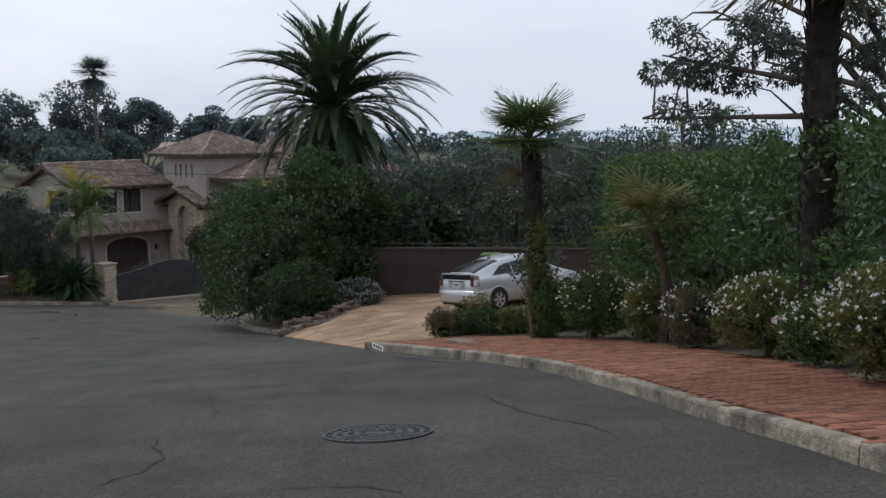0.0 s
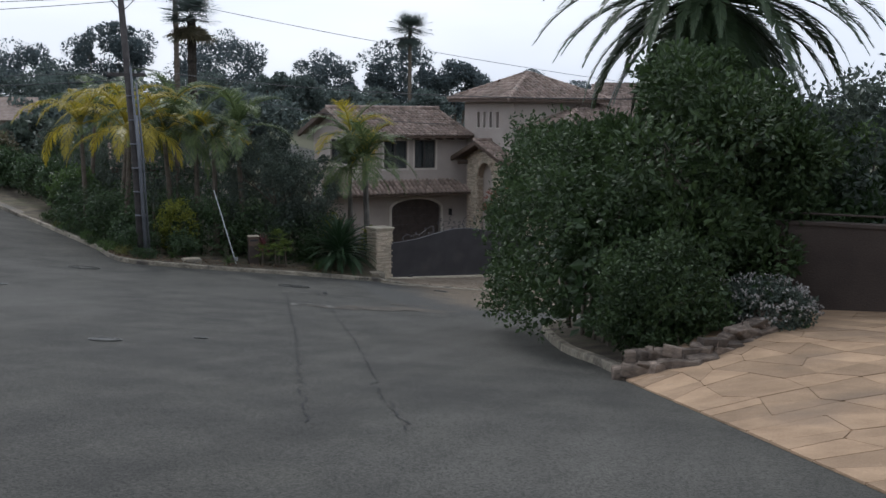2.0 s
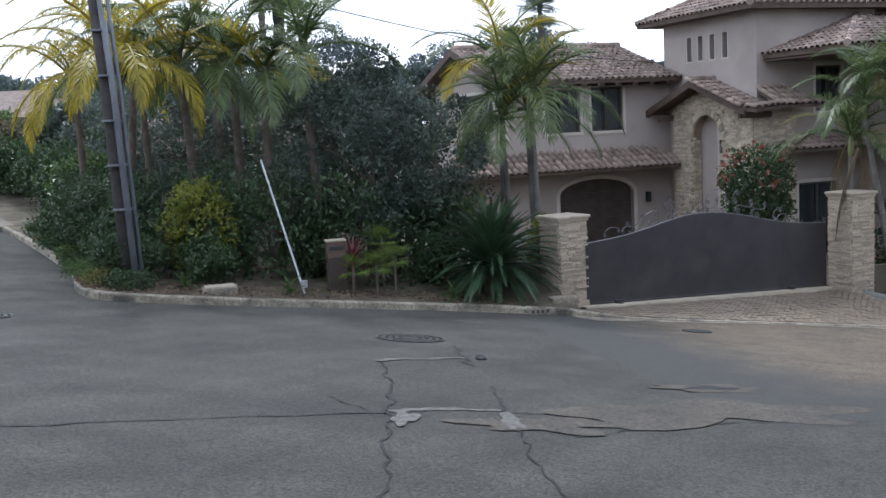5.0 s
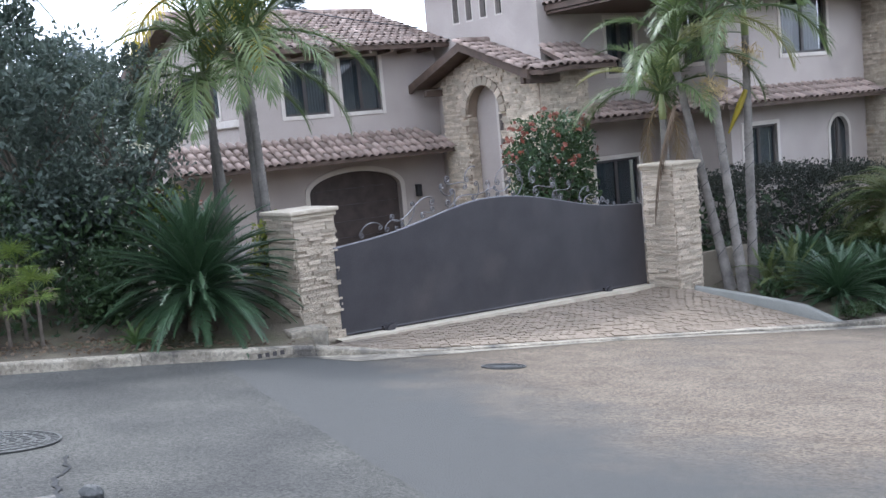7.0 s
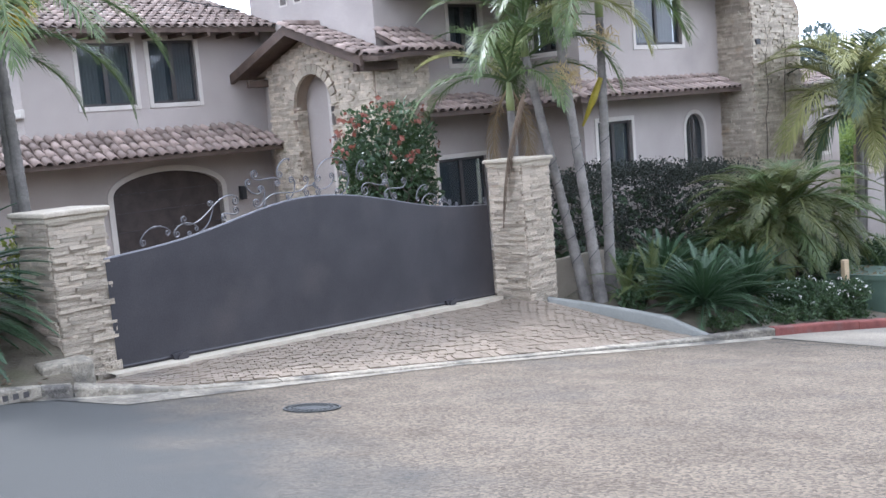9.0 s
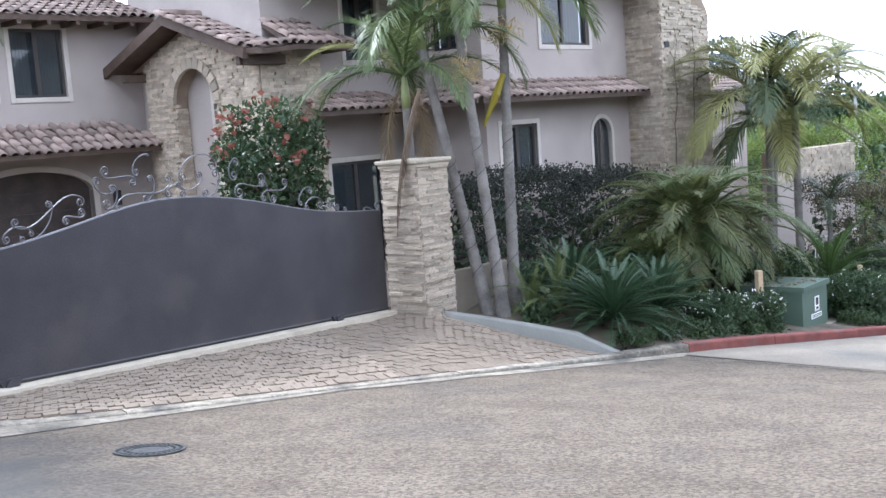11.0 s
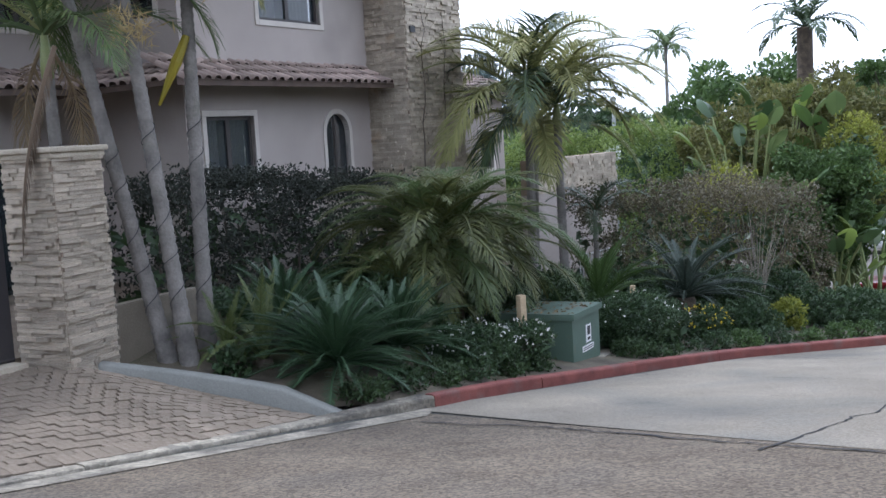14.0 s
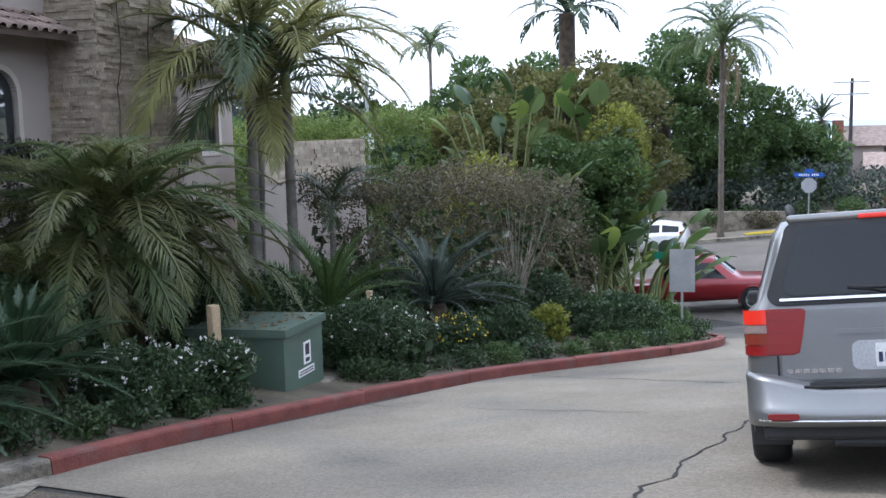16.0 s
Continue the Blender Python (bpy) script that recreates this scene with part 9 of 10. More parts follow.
for s in (-1, 1):
    def flip(pts):
        return [(p[0] * s, p[1]) for p in (pts if s > 0 else pts[::-1])]
    lamp = xpoly("tail_lamp", flip([(0.63, 0.915), (0.67, 0.90), (0.875, 0.90), (0.875, 1.215), (0.60, 1.215), (0.575, 1.195), (0.60, 1.05)]), -2.556, 0.07, LAMP_RED, suv, "red tail lamp lens", bevel=0.012)
    for k, z in enumerate((0.98, 1.06, 1.14)):
        part("lens_rib", box(-2.5585, -2.555, min(s * 0.64, s * 0.86), max(s * 0.64, s * 0.86), z - 0.004, z + 0.004), REFLECTOR, lamp)
    for k, (z0, z1, m) in enumerate(((1.115, 1.213, LAMP_LIT), (1.055, 1.11, LAMP_CLEAR), (0.975, 1.05, LAMP_AMBER), (0.902, 0.97, LAMP_RED))):
        g = bmesh.new()
        pts = [(-2.560, s * 0.835), (-2.558, s * 0.875), (-2.535, s * 0.925), (-2.47, s * 0.975), (-2.38, s * 0.993)]
        lo_ = [g.verts.new((p[0], p[1], z0)) for p in pts]
        hi_ = [g.verts.new((p[0], p[1], z1)) for p in pts]
        for i in range(4):
            g.faces.new((lo_[i], lo_[i + 1], hi_[i + 1], hi_[i]))
        part("lamp_lens", g, m, lamp, smooth=True)
    xpoly("reflector", flip(rounded(0.66, 0.86, 0.485, 0.525, 0.012)), -2.725, 0.03, REFLECTOR, suv)
    part("mud_flap", box(-1.98, -1.95, s * 0.86 - 0.14, s * 0.86 + 0.14, 0.2, 0.5, 0.008), BLACK, suv)
    part("roof_rail", tube([(-2.15, s * 0.62, 1.85), (-2.02, s * 0.64, 1.925), (-1.6, s * 0.645, 1.95), (0.1, s * 0.645, 1.95), (0.45, s * 0.64, 1.92), (0.6, s * 0.62, 1.84)], [0.035, 0.03, 0.02, 0.02, 0.03, 0.035], 8), BLACK, suv, "black roof rail", smooth=True)
    part("mirror", box(1.0, 1.12, s * 1.03 - 0.08, s * 1.03 + 0.08, 1.12, 1.27, 0.03), BLACK, suv)
    part("door_seam", box(-1.04, -1.03, s * 0.984 - 0.004, s * 0.984 + 0.004, 0.5, 1.18), BLACK, suv)
    part("side_moulding", tube([(-2.3, s * 0.985, 0.72), (-1.95, s * 0.992, 0.72)], 0.022, 6), SILVER, suv)
bmp = bmesh.new()
rings = []
for y, x in ((-1.0, -2.12), (-1.0, -2.40), (-0.985, -2.53), (-0.93, -2.63), (-0.82, -2.69), (-0.5, -2.72), (0, -2.73), (0.5, -2.72), (0.82, -2.69), (0.93, -2.63), (0.985, -2.53), (1.0, -2.40), (1.0, -2.12)):
    up = np.interp(abs(y), [0, 0.66, 0.8, 1.0], [0.0, 0.0, 0.07, 0.10])
    rings.append([(x + 0.25, y * 0.96, 0.44), (x + 0.03, y, 0.43), (x, y, 0.47), (x - 0.006, y, 0.555), (x + 0.012, y, 0.565), (x + 0.006, y, 0.65 + up), (x + 0.03, y * 0.995, 0.685 + up), (x + 0.25, y * 0.95, 0.70 + up)])
ring_loft(bmp, rings)
bmesh.ops.recalc_face_normals(bmp, faces=bmp.faces)
part("bumper", bmp, SILVER, suv, smooth=True)
part("step_pad", box(-2.70, -2.53, -0.62, 0.62, 0.69, 0.708, 0.005), BLACK, suv, "ribbed black step pad")
for k in range(5):
    part("pad_rib", box(-2.685 + k * 0.03, -2.673 + k * 0.03, -0.58, 0.58, 0.706, 0.714), BLACK, suv)
part("bumper_line", tube([(-2.64, -0.92, 0.475), (-2.70, -0.82, 0.475), (-2.732, -0.5, 0.475), (-2.742, 0, 0.475), (-2.732, 0.5, 0.475), (-2.70, 0.82, 0.475), (-2.64, 0.92, 0.475)], 0.007, 6), CHROME, suv)
part("valance", box(-2.60, -2.30, -0.9, 0.9, 0.33, 0.45, 0.03), BLACK, suv)
part("tow_hitch", box(-2.66, -2.4, -0.05, 0.05, 0.28, 0.38, 0.01), BLACK, suv)
part("hitch_bar", tube([(-2.55, -0.45, 0.31), (-2.55, 0.45, 0.31)], 0.03, 8), BLACK, suv)
part("tail_pipe", tube([(-2.3, -0.55, 0.3), (-2.6, -0.62, 0.28)], 0.035, 10), GREY_METAL, suv)
part("axle", tube([(-1.5, -0.8, 0.38), (-1.5, 0.8, 0.38)], 0.07, 8), BLACK, suv)
part("undercarriage", box(-2.3, 2.3, -0.7, 0.7, 0.34, 0.5), BLACK, suv)
part("high_brake_lamp", box(-2.455, -2.40, -0.2, 0.2, 1.80, 1.832, 0.01), LAMP_LIT, suv)
part("spoiler", box(-2.44, -2.2, -0.66, 0.66, 1.795, 1.855, 0.025), SILVER, suv)
part("wiper", tube([(-2.572, 0.02, 1.30), (-2.562, 0.3, 1.345), (-2.562, -0.3, 1.325)], 0.01, 5), BLACK, suv)
part("aerial", tube([(1.25, -0.82, 1.15), (1.1, -0.84, 1.9)], 0.004, 4), BLACK, suv)

# the pale hatchback on the driveway
PRI_TAIL = [(-2.16, 0.38, 0.72, 0.88, 1.02, 0.7, 0.74, 0.6), (-2.12, 0.31, 0.76, 0.92, 1.075, 0.78, 0.8, 0.62), (-2.02, 0.26, 0.79, 0.94, 1.1, 0.82, 0.84, 0.63), (-1.75, 0.22, 0.8, 0.95, 1.19, 0.84, 0.855, 0.62), (-1.3, 0.2, 0.8, 0.95, 1.33, 0.85, 0.862, 0.6), (-0.8, 0.19, 0.8, 0.94, 1.435, 0.855, 0.865, 0.6)]
PRI_FRONT = [(-0.3, 0.19, 0.79, 0.93, 1.485, 0.855, 0.865, 0.6), (0.1, 0.19, 0.78, 0.92, 1.485, 0.855, 0.865, 0.6), (0.5, 0.19, 0.76, 0.91, 1.4, 0.855, 0.865, 0.59), (1.0, 0.19, 0.74, 0.88, 1.14, 0.85, 0.86, 0.56), (1.4, 0.2, 0.72, 0.86, 0.95, 0.84, 0.85, 0.5), (1.9, 0.24, 0.64, 0.75, 0.82, 0.79, 0.81, 0.42), (2.2, 0.28, 0.54, 0.62, 0.68, 0.66, 0.7, 0.3), (2.28, 0.34, 0.48, 0.55, 0.58, 0.55, 0.58, 0.25)]
PRI_S = PRI_TAIL + PRI_FRONT
pri = car("silver_hatchback", "pale silver hatchback parked nose-in on the flagstone driveway", PRI_S, PALE_SILVER, (-1.37, 1.33), 0.315, 0.865, [(-1.5, -0.72, "side", (0.42, 0.02)), (-0.66, 0.12, "side", (0, 0.0)), (0.18, 1.1, "side", (0.0, -0.62)), (0.55, 1.3, "front"), (-1.98, -1.0, "rear")], rest_on(1.85, 30.35, 40, 1.35, drive_z), 0.2)
xpoly("upper_glass", rounded(-0.60, 0.60, 0.93, 1.06, 0.035, 0.03), -2.172, 0.05, TINT, pri, bevel=0.004)
xpoly("spoiler_lip", rounded(-0.66, 0.66, 1.062, 1.095, 0.012, 0.02), -2.16, 0.14, PALE_SILVER, pri, bevel=0.006)
xpoly("garnish", rounded(-0.34, 0.34, 0.875, 0.905, 0.01), -2.185, 0.04, CHROME, pri)
pr_pl = xpoly("number_plate", rounded(-0.155, 0.155, 0.715, 0.86, 0.01), -2.172, 0.012, PLATE_WHITE, pri, "white plate with plain dark bars")
for k in range(6):
    part("bar", box(-2.175, -2.172, 0.09 - 0.04 * k, 0.116 - 0.04 * k, 0.75, 0.815), INK, pr_pl)
xpoly("plate_surround", rounded(-0.36, 0.36, 0.69, 0.87, 0.03, 0.02), -2.166, 0.02, GREY_METAL, pri)
bmq = bmesh.new()
ring_loft(bmq, [[(x + 0.3, y * 0.95, 0.30), (x + 0.05, y * 0.98, 0.27), (x, y, 0.34), (x - 0.01, y, 0.56), (x + 0.02, y, 0.62), (x + 0.3, y * 0.98, 0.66)] for y, x in ((-0.872, -1.80), (-0.868, -1.98), (-0.82, -2.14), (-0.66, -2.21), (-0.3, -2.24), (0.3, -2.24), (0.66, -2.21), (0.82, -2.14), (0.868, -1.98), (0.872, -1.80))])
bmesh.ops.recalc_face_normals(bmq, faces=bmq.faces)
part("rear_bumper", bmq, PALE_SILVER, pri, smooth=True)
part("valance", box(-2.15, -1.8, -0.7, 0.7, 0.2, 0.31, 0.03), BLACK, pri)
for s in (-1, 1):
    g = bmesh.new()
    cols = [[(-2.176, s * 0.60, 0.74), (-2.176, s * 0.62, 1.055)], [(-2.165, s * 0.72, 0.735), (-2.15, s * 0.70, 1.06)], [(-2.13, s * 0.80, 0.735), (-2.10, s * 0.765, 1.055)], [(-2.05, s * 0.845, 0.75), (-2.0, s * 0.80, 1.03)]]
    vs = [[g.verts.new(q) for q in c] for c in cols]
    for i in range(3):
        g.faces.new((vs[i][0], vs[i + 1][0], vs[i + 1][1], vs[i][1]))
    lp_ = part("tail_lamp", g, LAMP_CLEAR, pri, "clear and red tail lamp", smooth=True)
    part("red_lens", box(-2.186, -2.174, min(s * 0.63, s * 0.74), max(s * 0.63, s * 0.74), 0.76, 0.86, 0.004), LAMP_RED, lp_)
    part("dark_lens", box(-2.184, -2.168, min(s * 0.62, s * 0.73), max(s * 0.62, s * 0.73), 0.88, 1.03, 0.004), BLACK, lp_)
    part("mirror", box(0.72, 0.86, s * 0.95 - 0.08, s * 0.95 + 0.08, 0.92, 1.04, 0.03), PALE_SILVER, pri)
    for x_ in (-0.69, 0.15, 0.98):
        part("door_seam", box(x_ - 0.004, x_ + 0.004, s * 0.866 - 0.003, s * 0.866 + 0.003, 0.32, 0.9), BLACK, pri)
    part("door_handle", box(-0.55, -0.38, s * 0.868 - 0.012, s * 0.868 + 0.012, 0.80, 0.825, 0.006), PALE_SILVER, pri)
part("roof_fin", box(-0.95, -0.82, -0.015, 0.015, 1.40, 1.455, 0.006), BLACK, pri)

# on the cross street
level = lambda x, y: ground_at(x, y)
RED_S = [(-2.6, 0.5, 0.86, 0.98, 1.02, 0.86, 0.88, 0.5), (-2.5, 0.46, 0.88, 1.02, 1.06, 0.9, 0.92, 0.6), (-1.2, 0.42, 0.88, 1.02, 1.06, 0.9, 0.93, 0.6), (-1.1, 0.42, 0.88, 1.03, 1.70, 0.9, 0.93, 0.66), (-0.3, 0.4, 0.88, 1.03, 1.78, 0.9, 0.93, 0.68), (0.45, 0.4, 0.88, 1.02, 1.74, 0.9, 0.93, 0.66), (1.15, 0.4, 0.87, 1.0, 1.1, 0.9, 0.93, 0.6), (2.2, 0.42, 0.84, 0.96, 1.02, 0.88, 0.9, 0.55), (2.5, 0.48, 0.74, 0.82, 0.86, 0.78, 0.8, 0.4)]
red = car("red_pickup", "dark red pickup truck on the cross street", RED_S, RED_PAINT, (-1.55, 1.6), 0.37, 0.93, [(-1.05, -0.35, "side"), (-0.28, 0.85, "side", (0, -0.5)), (0.5, 1.05, "front")], rest_on(13.0, 77.5, -46, 1.5, level))
part("side_step", box(-1.0, 1.0, 0.88, 1.0, 0.34, 0.38, 0.01), CHROME, red)
part("roof_rail", tube([(-1.0, 0.5, 1.72), (-0.8, 0.52, 1.82), (0.2, 0.52, 1.82), (0.35, 0.5, 1.76)], 0.018, 6), BLACK, red)
part("headlamp", box(2.3, 2.48, 0.5, 0.86, 0.72, 0.9, 0.03), LAMP_CLEAR, red)
part("headlamp", box(2.3, 2.48, -0.86, -0.5, 0.72, 0.9, 0.03), LAMP_CLEAR, red)
WHT_S = [(-2.25, 0.45, 0.8, 0.95, 1.2, 0.78, 0.82, 0.5), (-2.1, 0.34, 0.88, 1.02, 1.46, 0.88, 0.9, 0.58), (-1.2, 0.3, 0.9, 1.04, 1.6, 0.9, 0.92, 0.62), (-0.2, 0.28, 0.88, 1.02, 1.64, 0.9, 0.92, 0.62), (0.5, 0.28, 0.86, 1.0, 1.52, 0.9, 0.92, 0.6), (1.3, 0.3, 0.84, 0.96, 1.04, 0.88, 0.9, 0.5), (2.25, 0.36, 0.66, 0.76, 0.82, 0.74, 0.78, 0.4)]
wht = car("white_crossover", "white crossover car at the far side of the junction", WHT_S, WHITE_PAINT, (-1.4, 1.4), 0.36, 0.92, [(-2.0, -1.2, "side"), (-1.1, -0.2, "side"), (-0.1, 0.9, "side", (0, -0.4)), (0.55, 1.2, "front"), (-2.23, -2.1, "rear")], rest_on(22.3, 92.6, 130, 1.4, level))
for s in (-1, 1):
    part("tail_lamp", box(-2.2, -2.05, s * 0.78 - 0.12, s * 0.78 + 0.12, 0.98, 1.12, 0.02), LAMP_RED, wht)


# ---- beyond the junction ----
def zc(x, y, lift=0.0):
    return (x, y, ground_at(x, y, lift))


strip("far_pavement", [(14.0, 103.0), (20.0, 98.5), (27.5, 92.9), (36.0, 86.0), (46.0, 78.0)], [(17.0, 106.5), (23.0, 102.0), (29.5, 95.4), (38.0, 88.5), (48.0, 80.5)], (0.14, 0.16), CONCRETE_ROAD, "pale concrete pavement across the junction", "pavement", 24, 2)
strip("far_bed", [(17.0, 106.5), (23.0, 102.0), (29.5, 95.4), (38.0, 88.5), (48.0, 80.5)], [(30.0, 122.0), (36.0, 117.0), (42.0, 110.0), (50.0, 103.0), (60.0, 95.0)], (0.15, 0.4, 0.8, 1.0), EARTH, "planted strip across the junction", "garden bed", 24, 4)
kerb("far_kerb", [(14.0, 103.0), (20.0, 98.5), (27.5, 92.9), (36.0, 86.0), (46.0, 78.0)], CONCRETE, "kerb across the junction", side=1)
sheet_on_land("crossing_line", [(21.0, 90.5), (24.3, 92.0), (24.6, 91.6), (21.3, 90.1)], WHITE, "white painted crossing line", 0.01, 6)
sheet_on_land("ramp_plate", [(29.0, 92.6), (31.2, 90.9), (31.9, 91.8), (29.7, 93.5)], PETAL_YELLOW, "yellow tactile kerb ramp", 0.17, 4)
hedge("street_screen", "mixed shrubs screening the slope across the junction", [(20.0, 108.0), (26.0, 103.5), (33.0, 98.0), (41.0, 91.5), (48.0, 86.0)], (2.6, 2.6, 2.6), (-9.6, -9.3, -9.3, -9.5), L_GREY, 46, leaf=0.26, clump=0.6, rough=0.8, base=0.6)
lw = thing("low_garden_wall", "low grey garden wall behind the planted strip", "garden wall", zc(27.5, 98.0), -39, kind="structure")
part("wall", box(-9, 14, 0, 0.25, -0.4, 1.5, 0.02), CONCRETE, lw)
for i in range(26):
    rr = random.Random(500 + i)
    u = rr.uniform(0, 1)
    x, y = 20.5 + 20 * u + rr.uniform(0.6, 3.2), 101.5 - 16.5 * u + rr.uniform(0.4, 2.4)
    shrub("strip_shrub", "small mixed shrub in the strip across the junction", zc(x, y, 0.3), (rr.uniform(0.5, 1.1), rr.uniform(0.5, 1.1), rr.uniform(0.4, 0.8)), rr.choice((L_DARK, L_GREY, L_MID, L_BRONZE)), 500 + i, leaf=0.16, clump=0.3, group="strip planting", flowers=PETAL_RED if i % 6 == 0 else None, flower_n=20, flower_size=0.15, density=0.6, core=False)
stop = thing("stop_sign", "back of a grey octagonal stop sign under blue name blades", "sign", zc(31.6, 90.9, 0.1), -50)
part("post", tube([(0, 0, -0.2), (0, 0, 3.0)], 0.035, 8), GREY_METAL, stop)
part("plate", moved(extrude_poly([(0.4 * math.cos(math.radians(22.5 + 45 * k)), 2.3 + 0.4 * math.sin(math.radians(22.5 + 45 * k))) for k in range(8)], 0.012, "y"), (0, -0.05, 0)), GREY_METAL, stop)
bl = part("name_blade", box(-0.72, 0.72, -0.07, -0.05, 2.72, 2.95), BLUE_SIGN, stop, "blue street name blade")
for k in range(11):
    if k != 6:
        part("bar", box(-0.5 + 0.09 * k, -0.45 + 0.09 * k, -0.076, -0.07, 2.78, 2.9), WHITE, bl)
part("name_blade", box(-0.2, 0.2, -0.07, -0.05, 2.97, 3.14), BLUE_SIGN, stop)
fp = thing("far_utility_pole", "grey utility pole with two crossarms beyond the junction", "utility pole", zc(54.4, 108.6))
part("shaft", tube([(0, 0, -0.3), (0.1, 0, 8.6)], [0.17, 0.12], 8), POLE, fp)
for z in (8.3, 7.4):
    part("crossarm", box(-1.3, 1.3, -0.06, 0.06, z - 0.06, z + 0.06), GREY_METAL, fp, at=pose(0, 0, 0, 0, 0, -40))
fh = thing("far_house", "pale stucco house with tan roof and brick chimney", "house", zc(62.0, 112.0), -48)
part("wall", box(-3, 16, 0, 8, -1, 3.2), STUCCO, fh)
part("roof", extrude_poly([(-0.6, 3.1), (8.6, 3.1), (4.0, 4.7)], 20, "x"), TILE, fh, at=(-3.6, 0, 0))
part("garage", box(-1, 10, -5, 0, -1, 1.5), STUCCO, fh)
part("garage_roof", extrude_poly([(-5.5, 1.4), (0.2, 1.4), (-1.6, 2.6)], 12, "x"), TILE, fh, at=(-1.5, 0, 0))
part("garage_door", box(0.5, 4.5, -5.06, -5.0, -0.9, 0.9), TRIM, fh)
part("chimney", box(-3.9, -3.0, -0.6, 0.6, -1, 5.2), BRICK, fh, "red brick chimney")
wn_ = part("window", box(0.6, 2.4, -0.05, 0.05, 1.9, 2.9), TINT, fh)
part("shutter", box(0.1, 0.55, -0.06, 0.0, 1.85, 2.95), FASCIA, wn_)
part("shutter", box(2.45, 2.9, -0.06, 0.0, 1.85, 2.95), FASCIA, wn_)
gf = thing("green_fence", "dark green screened fence beside the far drive", "fence", zc(53.5, 104.5), -40)
for i in range(5):
    part("panel", box(i * 1.5, i * 1.5 + 1.47, 0, 0.04, 0, 1.9), GREEN_METAL, gf)
feather_palm("date_palm", "small date palm above the far roofs", zc(61.5, 118.0), -6.4 - ground_at(61.5, 118.0), "canary", L_PALM_DARK, 401, fronds=34, r0=0.35, r1=0.3, trunk_mat=SHAG, scale=0.62)
feather_palm("queen_palm", "tall queen palm with a shaggy drooping crown across the junction", zc(28.2, 93.6, 0.2), 9.9, "queen", L_PALM, 402, fronds=30, r0=0.15, r1=0.11, scale=1.35, dead=3, trunk_mat=BARK)
feather_palm("far_palm", "slender palm against the sky", zc(38.0, 146.5), 1.9 - ground_at(38.0, 146.5), "far", L_PALM, 403, fronds=22, r0=0.22, r1=0.15, scale=1.6)
feather_palm("far_palm", "slender palm against the sky", zc(31.0, 150.0), -1.2 - ground_at(31.0, 150.0), "far", L_PALM, 404, fronds=18, r0=0.22, r1=0.15, scale=1.4)
tree("great_fig_tree", "large dense dark-green tree across the junction", zc(33.0, 101.5), 11.4, (5.6, 5.4, 4.6), L_MID, 405, leaf=0.3, n=44000, clump=1.2, clumps=110, trunk_r=0.45, crown_z=6.6)
tree("great_fig_tree", "large dense dark-green tree across the junction", zc(24.0, 108.0), 11.0, (5.5, 5.0, 4.2), L_MID, 406, leaf=0.4, n=20000, clump=1.4, clumps=70, trunk_r=0.4, crown_z=6.6)
for i, (x, y, t_, r) in enumerate([(14, 108, 8.5, 4.5), (6, 104, 7.5, 4.5), (19, 118, 8, 5), (-2, 100, 6.5, 4), (12, 92, 6.8, 3.2), (40, 99.3, 5, 2.2), (52, 114, 6, 3.2), (36, 104, 4, 2.4)]):
    tree("far_tree", "rounded evergreen tree beyond the houses", zc(x, y), t_, (r, r, t_ * 0.42), L_MID if i % 2 else L_DARK, 410 + i, leaf=0.42, n=9000, clump=1.2, clumps=44, trunk_r=0.25)
lb = thing("lamp_post", "slim grey post with a white box behind the palms", "lamp post", zc(5.0, 85.5, 1.0), 0)
part("post", tube([(0, 0, -0.3), (0, 0, 7.4)], 0.07, 8), GREY_METAL, lb)
part("cabinet", box(-0.35, 0.15, -0.2, 0.2, 5.0, 5.6, 0.03), WHITE, lb)

# terrace past the house
tw = thing("terrace_wall", "stone-topped stucco terrace wall past the house", "wall", (-1.9, 75.6, -10.0), 40, kind="structure")
part("wall", box(0, 5.2, 0, 0.3, -1.5, 2.7), STUCCO, tw)
lay_stones(ledge_frames((0, 0, 2.7), (1, 0, 0), (0, -1, 0), 5.2, 0.95, 55, row=0.09), tw, Matrix(), False)
part("upper_wall", box(0, 5.2, 0.02, 0.3, 2.7, 3.65), MORTAR, tw)
fence_ = thing("iron_fence", "thin white iron railing between the palms", "fence", (-2.0, 72.0, -9.6), 40)
part("rail", box(0, 2.4, -0.015, 0.015, 1.0, 1.03), WHITE, fence_)
part("rail", box(0, 2.4, -0.015, 0.015, 0.2, 0.23), WHITE, fence_)
for i in range(17):
    part("baluster", box(i * 0.15 - 0.008, i * 0.15 + 0.008, -0.008, 0.008, 0, 1.02), WHITE, fence_)

# ---- the hillside to the left and behind the house ----
rr = random.Random(77)
FAR_TREES = [(-112, 132, 5.5, 8), (-98, 138, 4.0, 7), (-122, 118, 4.5, 8), (-86, 142, 2.6, 7), (-130, 100, 6.5, 9), (-60, 132, 3.6, 5), (-52, 134, 2.8, 5), (-66, 126, 3.0, 5.5), (-44, 136, 1.2, 4.0), (-72, 108, 2.6, 5), (-80, 96, 2.2, 6), (-92, 88, 3.2, 7), (-74, 84, 1.0, 5), (-62, 96, 0.6, 5)]
NEAR_TREES = [(-50, 104, 0.6, 5), (-40, 112, 0.2, 5), (-34, 96, -0.6, 4), (-27, 104, -1.4, 5), (-19, 118, -0.8, 5), (-8, 122, -0.4, 5), (2, 128, 0.0, 5), (12, 130, 0.3, 5), (-46, 86, 0.2, 4), (-56, 82, -0.2, 4), (-42, 78, -0.6, 3.6), (-37, 72, -1.2, 3), (-48, 72, -1.0, 3.4)]
